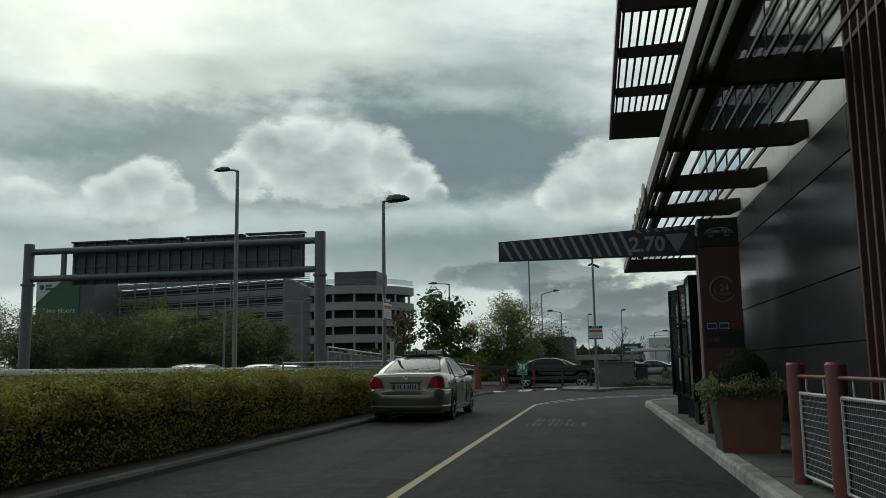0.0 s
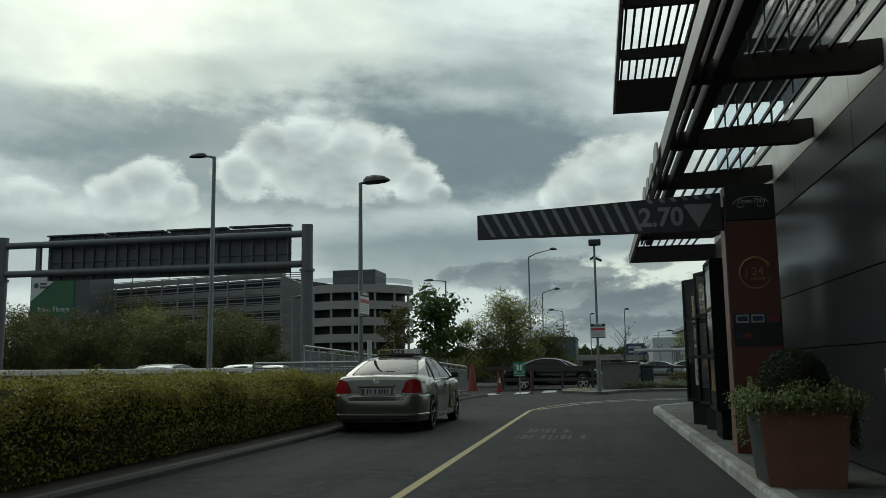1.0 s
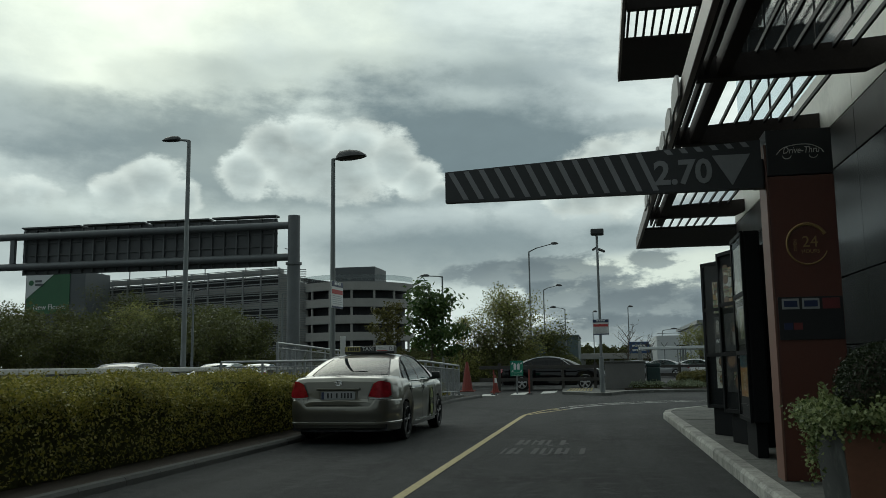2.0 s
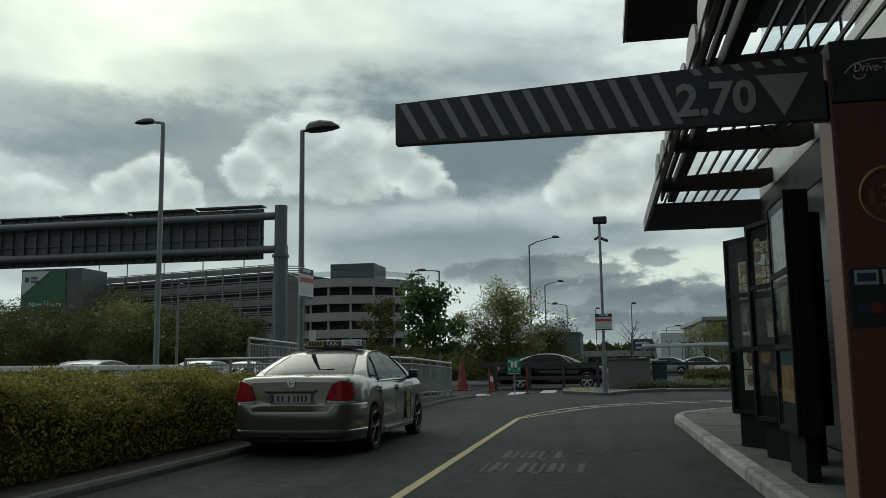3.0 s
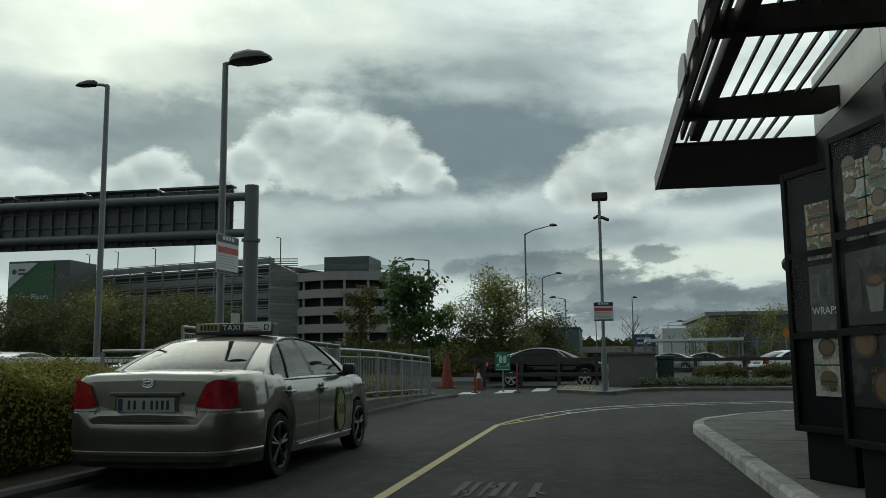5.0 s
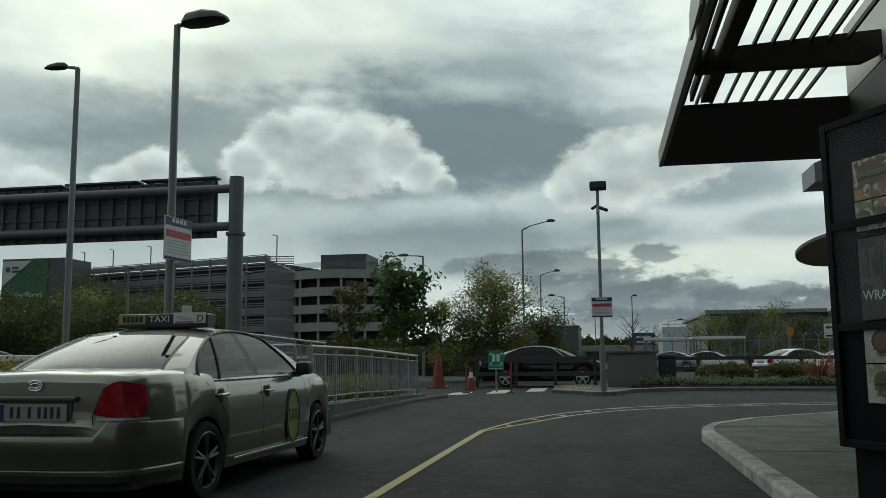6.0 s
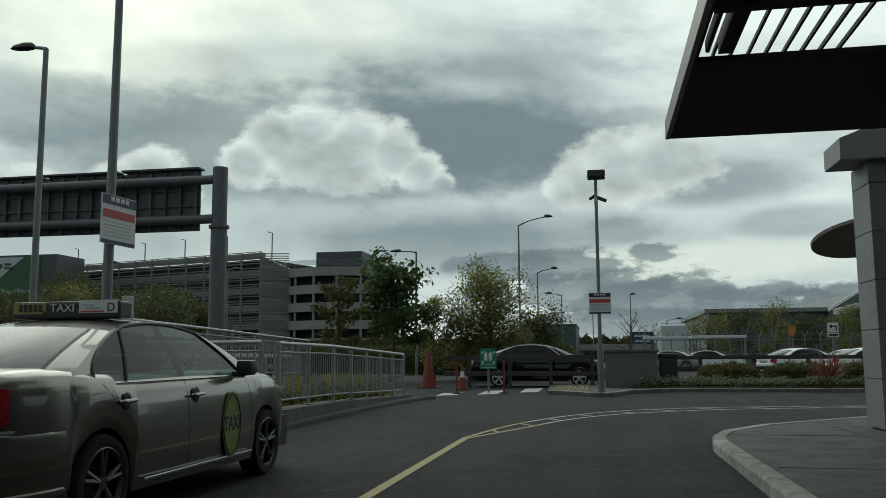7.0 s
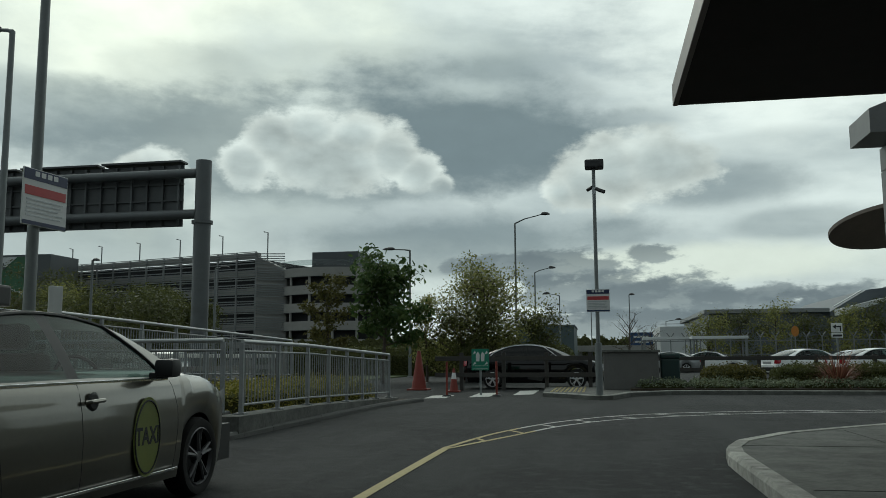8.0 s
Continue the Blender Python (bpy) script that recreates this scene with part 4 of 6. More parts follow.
def car_wheel(owner, x, y, simple):
    s = 1 if x > 0 else -1
    w = part("wheel", Mesh().tube([(x - s * 0.10, y, 0.302), (x - s * 0.03, y, 0.302)], 0.20, 16), DARKPLASTIC, owner)
    n = 14 if simple else 28
    prof = [(-0.105, 0.225), (-0.105, 0.272), (-0.085, 0.297), (-0.02, 0.302), (0.05, 0.302), (0.085, 0.286), (0.09, 0.25), (0.08, 0.225)]
    rows = [[(x + s * u, y + r * math.cos(a), 0.302 + r * math.sin(a)) for a in np.linspace(0, 2 * math.pi, n, endpoint=False)] for u, r in prof]
    part("tyre", Mesh().grid(rows, True), TYRE, w, smooth=True)
    rim = Mesh()
    rows = [[(x + s * u, y + r * math.cos(a), 0.302 + r * math.sin(a)) for a in np.linspace(0, 2 * math.pi, n, endpoint=False)] for u, r in ((0.078, 0.228), (0.085, 0.215), (0.055, 0.20))]
    rim.grid(rows, True)
    rim.tube([(x + s * 0.03, y, 0.302), (x + s * 0.075, y, 0.302)], [0.06, 0.045], 12)
    for k in range(5):
        a0 = 2 * math.pi * k / 5 + 0.3
        for da in (-0.14, 0.14):
            a = a0 + da
            rim.tube([(x + s * 0.062, y + 0.04 * math.cos(a0), 0.302 + 0.04 * math.sin(a0)), (x + s * 0.066, y + 0.21 * math.cos(a), 0.302 + 0.21 * math.sin(a))], [0.020, 0.016], 6)
    part("rim", rim, TRIM if simple else ALLOY, w, smooth=True)


def half_section(y):
    """Half the outline of the body at y, from sill to centre line."""
    w, zt, zb = lerp(WIDE, y), lerp(TOPZ, y), lerp(LOWZ, y)
    for wy in WHEELS:
        if abs(y - wy) < 0.338:
            zb = max(zb, 0.302 + math.sqrt(0.338 ** 2 - (y - wy) ** 2))
    sh = min(zt - 0.05, BELT + (0.035 if y < -1.2 else -0.03 if y > 1.2 else 0))
    return [(w * 0.955, zb), (w * 0.985, max(zb, zb + (sh - zb) * 0.22)), (w, max(zb, zb + (sh - zb) * 0.5)), (w * 0.995, zb + (sh - zb) * 0.72), (w * 0.972, zb + (sh - zb) * 0.92), (w * 0.945, sh),
            (w * 0.89, sh + (zt - sh) * 0.62), (w * 0.72, sh + (zt - sh) * 0.93), (w * 0.4, zt), (0.0, zt + 0.008)]


def flank(y, z):
    """Half width of the body's flank at y and height z."""
    s = half_section(y)
    return lerp([(q, p) for p, q in s[:6]], max(z, s[0][1]))


def car(label, paint, at, turn, simple=False, group="", name="parked_car", glass=None):
    c = thing(name, label, "car", at, turn, group)
    n_st = 40 if simple else 96
    ys = sorted(set(list(np.linspace(-2.315, 2.315, n_st)) + [-2.27, -2.255, -2.2] + [w + d for w in WHEELS for d in np.linspace(-0.345, 0.345, 13 if simple else 25)]))
    rows = []
    for y in ys:
        half = half_section(y)
        rows.append([(x, y, z) for x, z in half] + [(-x, y, z) for x, z in half[-2::-1]])
    body = Mesh().grid(rows)
    k = len(rows[0])
    body.f += [tuple(range(k)), tuple(range(len(body.v) - k, len(body.v)))]
    part("body", body, paint, c, smooth=True)
    und = Mesh()
    for a, b in ((-2.2, -1.70), (-0.92, 1.0), (1.80, 2.2)):
        und.box(-0.74, a, 0.20, 0.74, b, 0.5)
    und.box(-0.56, -1.72, 0.24, 0.56, 1.82, 0.55)
    part("underbody", und, DARKPLASTIC, c)

    if not simple:
        plan = [(flank(y, 0.5) + 0.012, y) for y in (-1.72, -1.85, -2.0, -2.10)] + [(0.765, -2.19), (0.735, -2.245), (0.68, -2.29), (0.60, -2.318), (0.545, -2.328), (0.50, -2.333), (0.30, -2.344), (0.0, -2.348)]
        plan += [(-x, y) for x, y in plan[-2::-1]]

        def crest(x):
            """The bumper's top: dipping below the boot lid, rising to the lamps."""
            return 0.575 + 0.105 * min(1.0, max(0.0, (abs(x) - 0.50) / 0.10))
        prof = [(0.225, 0.070, 0), (0.25, 0.035, 0), (0.305, 0.022, 0), (0.302, -0.002, 0), (0.330, -0.002, 0), (0.340, 0.012, 0), (0.44, 0.004, 0), (0.455, 0.0, 0), (-0.045, 0.002, 1), (-0.018, 0.010, 1), (-0.004, 0.030, 1), (0.0, 0.085, 1)]
        rows = [[(x * (1 - i / 0.9), y + i * (0.9 if y < -2.15 else 0.2), z + (crest(x) if top else 0)) for x, y in plan] for z, i, top in prof]
        part("rear_bumper", Mesh().grid(rows), paint, c, "body-coloured rear bumper", smooth=True)
        part("bumper_valance", Mesh().grid([[(x * 0.93, y + 0.09, z) for x, y in plan] for z in (0.19, 0.25)]), DARKPLASTIC, c)
    # glasshouse: lines from belt to rail, front to back
    EDGES = [(-1.66, -0.92, 1.35), (-1.40, -0.72, 2.1), (-0.30, -0.34, 1.0), (-0.19, -0.23, 1.0), (0.84, 0.34, 1.25), (1.12, 0.56, 1.2)]
    clear, tint = glass or (CARGLASS, REARGLASS)
    S = np.linspace(0, 1, 10)

    def rail_z(y):
        """The roof's edge: highest amidships, falling in a curve to both screens."""
        return 1.348 - 0.115 * min(1.0, abs((y + 0.24) / 0.80)) ** 2.2

    def on_side(e0, e1, u, s, sign, out=0.0):
        ya, yb = e0[0] + (e0[1] - e0[0]) * s ** e0[2], e1[0] + (e1[1] - e1[0]) * s ** e1[2]
        z = BELT + s * (rail_z(e0[1] + (e1[1] - e0[1]) * u) - BELT)
        return (sign * (side_x(z) + out + 0.016 * math.sin(math.pi * s)), ya + (yb - ya) * u, z)
    for sign in (1, -1):
        for i, (nm, mt) in enumerate((("rear_pillar", paint), ("side_window", clear), ("middle_pillar", clear if simple else DARKPLASTIC), ("side_window", clear), ("front_pillar", paint))):
            m = Mesh().grid([[on_side(EDGES[i], EDGES[i + 1], u, s, sign) for u in np.linspace(0, 1, 6)] for s in S])
            part(nm, m, mt, c, smooth=True)
        if simple:
            part("window_trim", Mesh().tube([on_side(EDGES[1], EDGES[1], 0, s, sign, 0.004) for s in S] + [(sign * (side_x(rail_z(y)) + 0.006), y, rail_z(y) - 0.006) for y in np.linspace(-0.72, 0.34, 8)] + [on_side(EDGES[4], EDGES[4], 0, s, sign, 0.004) for s in S[::-1]], 0.017, 5), TRIM, c)
            part("chrome_strip", Mesh().box(sign * 0.845 - 0.010, -1.38, BELT - 0.014, sign * 0.845 + 0.010, 0.90, BELT + 0.010, 0.004), TRIM, c)
        if not simple:
            for e in (EDGES[1], EDGES[4]):
                part("window_seal", Mesh().tube([on_side(e, e, 0, s, sign, 0.004) for s in S], 0.012, 6), DARKPLASTIC, c)
            q = (-1.04, -0.80, 1.0)
            part("window_divider", Mesh().tube([on_side(q, q, 0, s, sign, 0.004) for s in S], 0.012, 6), DARKPLASTIC, c)
            part("window_seal", Mesh().tube([(sign * (side_x(rail_z(y)) + 0.006), y, rail_z(y) - 0.006) for y in np.linspace(-0.72, 0.34, 12)], 0.013, 6), DARKPLASTIC, c)
            part("chrome_strip", Mesh().box(sign * 0.830 - 0.009, -1.35, BELT - 0.012, sign * 0.830 + 0.009, 0.88, BELT + 0.006, 0.003), CHROME, c)
    roof_rows = []
    for u in np.linspace(0, 1, 13):
        y = EDGES[0][1] + (EDGES[5][1] - EDGES[0][1]) * u
        zr = rail_z(y)
        wr = side_x(zr)
        roof_rows.append([(wr * q, y, zr + 0.036 * (1 - abs(q) ** 2.6)) for q in np.linspace(-1, 1, 13)])
    part("roof", Mesh().grid(roof_rows), paint, c, smooth=True)
    def screen(e, bow, q0, q1, n=13, out=0.0):
        """A patch of the front or rear screen between two fractions of its half width."""
        zr = rail_z(e[1])
        return Mesh().grid([[((side_x(BELT + s * (zr - BELT)) + 0.016 * math.sin(math.pi * s)) * q, e[0] + (e[1] - e[0]) * s ** e[2] + bow * (1 - abs(q) ** 3) * (1 - 0.6 * s) - out, BELT + s * (zr - BELT) + 0.036 * (1 - abs(q) ** 2.6) * s + 0.075 * (1 - q * q) * (1 - s) + out) for q in np.linspace(q0, q1, n)] for s in S])
    part("windscreen", screen(EDGES[5], 0.09, -1, 1), clear, c, smooth=True)
    part("rear_window", screen(EDGES[0], -0.20, -0.80, 0.80), tint, c, smooth=True)
    for sign in (1, -1):
        part("rear_quarter", screen(EDGES[0], -0.20, sign * 0.803, sign * 1.0, 5), paint, c, smooth=True)
        part("screen_seal", screen(EDGES[0], -0.20, sign * 0.785, sign * 0.815, 3, 0.002), DARKPLASTIC, c)
    # inside
    for x in (-0.37, 0.37):
        seat = part("front_seat", Mesh().box(x - 0.25, -0.15, 0.3, x + 0.25, 0.38, 0.58, 0.04).add([p for p in Mesh().box(x - 0.24, -0.32, 0.5, x + 0.24, -0.16, 1.10, 0.05).v], Mesh().box(x - 0.24, -0.32, 0.5, x + 0.24, -0.16, 1.10, 0.05).f), SEATCLOTH, c)
        part("headrest", Mesh().box(x - 0.13, -0.33, 1.12, x + 0.13, -0.22, 1.28, 0.04), SEATCLOTH, seat)
    part("rear_bench", Mesh().box(-0.62, -1.35, 0.45, 0.62, -0.72, 0.98, 0.05), SEATCLOTH, c)
    part("parcel_shelf", Mesh().box(-0.6, -1.62, 0.94, 0.6, -1.2, 0.965), SEATCLOTH, c)
    part("dashboard", Mesh().box(-0.68, 0.55, 0.70, 0.68, 1.0, 0.94, 0.05), DARKPLASTIC, c)
    part("steering_wheel", Mesh().tube([(0.37 + 0.18 * math.cos(a), 0.47 - 0.05 * math.sin(a), 0.92 + 0.16 * math.sin(a)) for a in np.linspace(0, 2 * math.pi, 20)], 0.015, 6), DARKPLASTIC, c)
    for x in (-0.772, 0.772):
        for y in WHEELS:
            car_wheel(c, x, y, simple)
    for sign in (1, -1):
        plan = [(0.49, -2.280), (0.58, -2.282), (0.65, -2.276), (0.70, -2.255), (None, -2.20), (None, -2.15), (None, -2.10)]
        hi = [0.905, 0.935, 0.945, 0.943, 0.935, 0.925, 0.912]
        lo = [0.715, 0.700, 0.694, 0.694, 0.697, 0.705, 0.73]
        lens = Mesh().grid([[(sign * ((x + (0.085, 0.045, 0.01, 0)[i] * (s - 0.25)) if x else flank(y, lo[i] + (hi[i] - lo[i]) * s) + 0.016), y - 0.03 * s * (i > 3) + 0.05 * (1 - s) * -(i > 4), lo[i] + (hi[i] - lo[i]) * s) for i, (x, y) in enumerate(plan)] for s in np.linspace(0, 1, 5)])
        t = part("tail_lamp", lens, LENS, c, "red tail lamp", smooth=True)
        if not simple:
            strip = Mesh().grid([[(sign * (x or flank(y, 0.69) + 0.02), y - 0.006, z) for x, y in plan] for z in (0.676, 0.692)])
            part("lamp_strip", strip, LENSCLEAR, t)
        head = Mesh().grid([[(sign * x, y, z0 + s * 0.12) for x, y, z0 in ((0.44, 2.275, 0.63), (0.56, 2.215, 0.64), (0.68, 2.12, 0.66), (0.765, 2.0, 0.69))] for s in (0, 1)])
        part("headlamp", head, LENSCLEAR, c, smooth=True)
        mir = part("door_mirror", Mesh().box(min(sign * 0.87, sign * 1.02), 0.60, 0.93, max(sign * 0.87, sign * 1.02), 0.74, 1.06, 0.035), DARKPLASTIC, c, "dark door mirror", smooth=True)
        part("mirror_arm", Mesh().box(min(sign * 0.82, sign * 0.93), 0.63, 0.92, max(sign * 0.82, sign * 0.93), 0.71, 0.965, 0.01), DARKPLASTIC, mir)
        if not simple:
            for y in (-1.11, -0.12):
                h = part("door_handle", Mesh().tube([(sign * 0.885, y - 0.10, 0.795), (sign * 0.905, y - 0.07, 0.80), (sign * 0.905, y + 0.07, 0.805), (sign * 0.885, y + 0.10, 0.805)], 0.014, 8), paint, c)
                part("handle_cup", Mesh().tube([(sign * 0.876, y, 0.80), (sign * 0.882, y, 0.80)], [0.06, 0.045], 14), DARKPLASTIC, h)
            # shut lines of the doors
            for pts in ([(-0.25, BELT), (-0.22, 0.6), (-0.20, 0.25)], [(0.90, 0.90), (0.98, 0.66), (0.96, 0.25)], [(-1.36, BELT), (-1.22, 0.80), (-0.98, 0.62), (-0.88, 0.25)]):
                seam = []
                for y, z in smooth_line(pts, 0.05):
                    seam.append((sign * (flank(y, z) + 0.0005), y, z))
                part("shut_line", Mesh().tube([(p[0] - sign * 0.002, p[1], p[2]) for p in seam], 0.0035, 5), INK, c)
            part("sill_strip", Mesh().box(sign * 0.874 - 0.006, -0.85, 0.255, sign * 0.874 + 0.006, 0.98, 0.275, 0.003), CHROME, c)
    part("plate", Mesh().box(-0.27, -2.290, 0.668, 0.27, -2.277, 0.790, 0.004), PLATE, c, "white number plate with plain bars")
    if not simple:
        part("plate_recess", Mesh().box(-0.30, -2.276, 0.650, 0.30, -2.266, 0.805, 0.003), paint, c)
        part("plate_garnish", Mesh().box(-0.34, -2.30, 0.806, 0.34, -2.262, 0.842, 0.010), paint, c)
        part("plate_band", Mesh().box(-0.262, -2.293, 0.674, -0.220, -2.291, 0.784), BLUEINK, c)
        for k, x in enumerate((-0.17, -0.115, -0.03, 0.045, 0.095, 0.145, 0.195)):
            part("plate_bar", Mesh().box(x, -2.293, 0.690, x + 0.024, -2.291, 0.768), INK, c)
        part("bumper_line", Mesh().tube([(x, -2.338 + 0.03 * abs(x / 0.6) ** 3, 0.345) for x in np.linspace(-0.60, 0.60, 15)], 0.003, 6), DARKPLASTIC, c)
        part("boot_line", Mesh().tube([(x, -2.325 + 0.02 * abs(x / 0.5) ** 2, 0.590) for x in np.linspace(-0.53, 0.53, 9)], 0.005, 5), INK, c)
        for s in (1, -1):
            part("boot_line", Mesh().tube([(s * 0.50, -2.312, 0.592), (s * 0.462, -2.282, 0.70), (s * 0.500, -2.282, 0.80), (s * 0.542, -2.276, 0.90)], 0.004, 5), INK, c)
        for rx, rz, tilt in ((0.055, 0.036, 0), (0.020, 0.033, 0), (0.042, 0.015, 0)):
            part("emblem", Mesh().tube([(rx * math.cos(a), -2.268, 0.915 + rz * math.sin(a)) for a in np.linspace(0, 2 * math.pi, 20)], 0.005, 5), CHROME, c)
        part("boot_lettering", Mesh().box(0.33, -2.285, 0.650, 0.46, -2.281, 0.660), CHROME, c)
        part("aerial", Mesh().tube([(0, -0.72, 1.36), (0, -0.80, 1.43)], 0.006, 5), DARKPLASTIC, c)
    return c


taxi = car("champagne saloon taxi with a lettered roof sign, standing in the lane", TAXIPAINT, (-3.605, 19.31, 0), 0.0, name="taxi")
rs = part("roof_sign", Mesh().box(-0.56, -0.12, 1.395, 0.56, 0.06, 1.555, 0.02), BLACK, taxi, "long black and yellow taxi roof sign")
part("sign_panel", Mesh().box(-0.54, -0.126, 1.440, -0.20, -0.121, 1.547), TAXIYELLOW, rs)
for k in range(5):
    part("sign_bar", Mesh().box(-0.48 + k * 0.052, -0.130, 1.460, -0.445 + k * 0.052, -0.1265, 1.530), INK, rs)
letters("TAXI", 0.105, SIGNWHITE, rs, pose(-0.03, -0.122, 1.492, 90, 0, 0), 0.002, wide=1.1)
part("sign_card", Mesh().box(0.15, -0.128, 1.443, 0.545, -0.121, 1.565), SIGNWHITE, rs)
part("card_bar", Mesh().box(0.17, -0.131, 1.450, 0.41, -0.1285, 1.464), REDINK, rs)
for x0, x1, z0 in ((0.19, 0.30, 1.51), (0.22, 0.37, 1.485)):
    part("card_bar", Mesh().box(x0, -0.131, z0, x1, -0.1285, z0 + 0.014), GALV, rs)
letters("D", 0.115, INK, rs, pose(0.48, -0.129, 1.492, 90, 0, 0), 0.002)
for ob in (rs, *rs.children_recursive):
    ob.data.transform(Matrix.Translation((0.015, -0.43, 1.378)) @ Matrix.Diagonal((0.79, 1, 0.80, 1)) @ Matrix.Translation((0, 0, -1.395)))
st = part("door_sticker", Mesh().tube([(0.8835, 0.53, 0.53), (0.8865, 0.53, 0.53)], 0.215, 40), TAXIGREEN, taxi, "round green door sticker")
st.data.transform(Matrix.Translation((0, 0.53, 0.53)) @ Matrix.Diagonal((1, 0.85, 1.25, 1)) @ Matrix.Translation((0, -0.53, -0.53)))
letters("TAXI", 0.165, INK, st, pose(0.8875, 0.53, 0.53, 90, 0, 90), 0.001, wide=0.85, bold=0.004)
part("sticker_ring", Mesh().tube([(0.887, 0.53 + 0.165 * math.cos(a), 0.53 + 0.245 * math.sin(a)) for a in np.linspace(0, 2 * math.pi, 40)], 0.007, 5), INK, st)
DIM = pane("dark_car_glass", (0.10, 0.11, 0.11), 0.35, body=(0.008, 0.009, 0.009), gloss_most=0.5)
black_car = car("black saloon car behind the timber rails", BLACKPAINT, (-1.85, 43.9, 0), -90, simple=True, glass=(DIM, DIM))
black_car.scale = (1.02, 1.03, 1.09)

# ---- street lamps, signs, gantry, barrier ----
def lamp_column(label, at, top, arm, head, r=0.075, tilt=0.0):
    """A tapered column with a short arm and a flat lantern; arm: (dx, dy, dz)."""
    c = thing("street_lamp", label, "street lamp", at, group="")
    part("base_plate", Mesh().box(-r * 1.8, -r * 1.8, 0.0, r * 1.8, r * 1.8, 0.03, 0.005), GALV, c)
    part("column", Mesh().tube([(0, 0, 0.031), (0, 0, 1.2), (0, 0, 1.21), (0, 0, top)], [r * 1.25, r * 1.25, r, r * 0.72], 14), POLE, c, smooth=True)
    ax, ay, az = arm
    L = math.hypot(ax, ay)
    n = Vector((ax, ay, 0)).normalized()
    part("arm", Mesh().tube([(0, 0, top - 0.02), (ax * 0.35, ay * 0.35, top + az * 0.5), (ax, ay, top + az)], [r * 0.7, r * 0.5, r * 0.45], 10), POLE, c, smooth=True)
    hl, hw, hh = head
    prof = [(0.0, 0.3, 0.5), (0.12, 0.75, 0.9), (0.45, 1.0, 1.0), (0.8, 0.9, 0.7), (1.0, 0.45, 0.2)]
    rows = []
    for u, w, h in prof:
        p = Vector((ax, ay, top + az + tilt * u * hl)) + n * (u * hl)
        s = Vector((-n.y, n.x, 0)) * hw * w / 2
        z = Vector((0, 0, hh))
        rows.append([tuple(p + s * a + z * b * h) for a, b in ((-1, 0), (-0.8, 0.6), (-0.3, 1), (0.3, 1), (0.8, 0.6), (1, 0), (0.6, -0.25), (-0.6, -0.25))])
    m = Mesh().grid(rows, True)
    m.f += [tuple(range(8)), tuple(range(32, 40))]
    part("lantern", m, DARKPLASTIC, c, "dark lantern", smooth=True)
    return c


lamp_column("tall grey street lamp with a short arm behind the barrier", (-14.63, 33.6, 0.0), 9.66, (-0.35, 0, 0.06), (0.72, 0.34, 0.16), 0.10)
lamp_column("grey lamp column with a flat lantern and parking notice", (-5.30, 22.06, 0.09), 5.59, (0.08, 0, 0.0), (0.66, 0.36, 0.17), 0.062, 0.05)
FARLAMPS = [(-4.66, 67.5, 9.42, (1.65, 0, 0.5), (0.55, 0.3, 0.16)), (-4.95, 88, 8.3, (1.2, 0, 0.35), (0.6, 0.3, 0.18)), (-3.5, 102, 7.25, (-1.0, 0, 0.2), (0.7, 0.3, 0.2)),
            (3.9, 116, 8.2, (0.05, 0, 0.0), (0.6, 0.5, 0.2)), (-10.2, 62, 7.2, (-0.9, 0, 0.06), (0.7, 0.3, 0.14)), (-0.6, 130, 8.5, (0.05, 0, 0.0), (0.6, 0.5, 0.2)),
            (11.5, 122, 5.2, (-1.3, 0, 0.3), (0.7, 0.3, 0.18)), (9.0, 130, 5.6, (1.4, 0, 0.2), (0.7, 0.3, 0.18)), (-20.2, 58, 6.0, (0.3, 0, 0.02), (0.5, 0.3, 0.12)), (-22.5, 50, 5.6, (0.05, 0, 0.0), (0.3, 0.3, 0.1))]
for x, y, h, arm, head in FARLAMPS:
    lamp_column("grey street lamp further along the road", (x, y, 0.0), h, arm, head, 0.075)


def notice(parent, w, h, at, turn=0, roll=0):
    """A parking notice: navy head, red band, rows of unreadable small print."""
    m = pose(*at, 0, roll, turn)

    def put(name, mesh, mat):
        return part(name, mesh.move(m), mat, parent)
    put("notice_board", Mesh().box(-w / 2, -0.008, -h / 2, w / 2, 0.008, h / 2, 0.003), SIGNWHITE)
    put("notice_head", Mesh().box(-w / 2 + 0.008, -0.012, h * 0.30, w / 2 - 0.008, -0.0085, h / 2 - 0.008), BLUEINK)
    for k in range(4):
        put("notice_mark", Mesh().box(-w * 0.26 + k * w * 0.14, -0.015, h * 0.37, -w * 0.26 + k * w * 0.14 + w * 0.10, -0.0125, h * 0.46), SIGNWHITE)
    put("notice_band", Mesh().box(-w * 0.46, -0.012, h * 0.03, w * 0.46, -0.0085, h * 0.19), REDINK)
    for k in range(5):
        put("notice_line", Mesh().box(-w * 0.42, -0.012, -h * (0.06 + 0.07 * k), w * (0.40 - 0.05 * (k % 3)), -0.0085, -h * (0.035 + 0.07 * k)), GALV)
    put("notice_foot", Mesh().box(-w / 2 + 0.008, -0.012, -h / 2 + 0.008, w / 2 - 0.008, -0.0085, -h * 0.42), BLUEINK)
    put("notice_clip", Mesh().box(-0.05, 0.009, -0.1, 0.05, 0.05, -0.05), GALV)


n1 = thing("parking_notice", "white parking notice with navy head on the lamp column", "sign", (-5.215, 22.10, 2.69))
notice(n1, 0.64, 0.58, (0, 0, 0), 85)

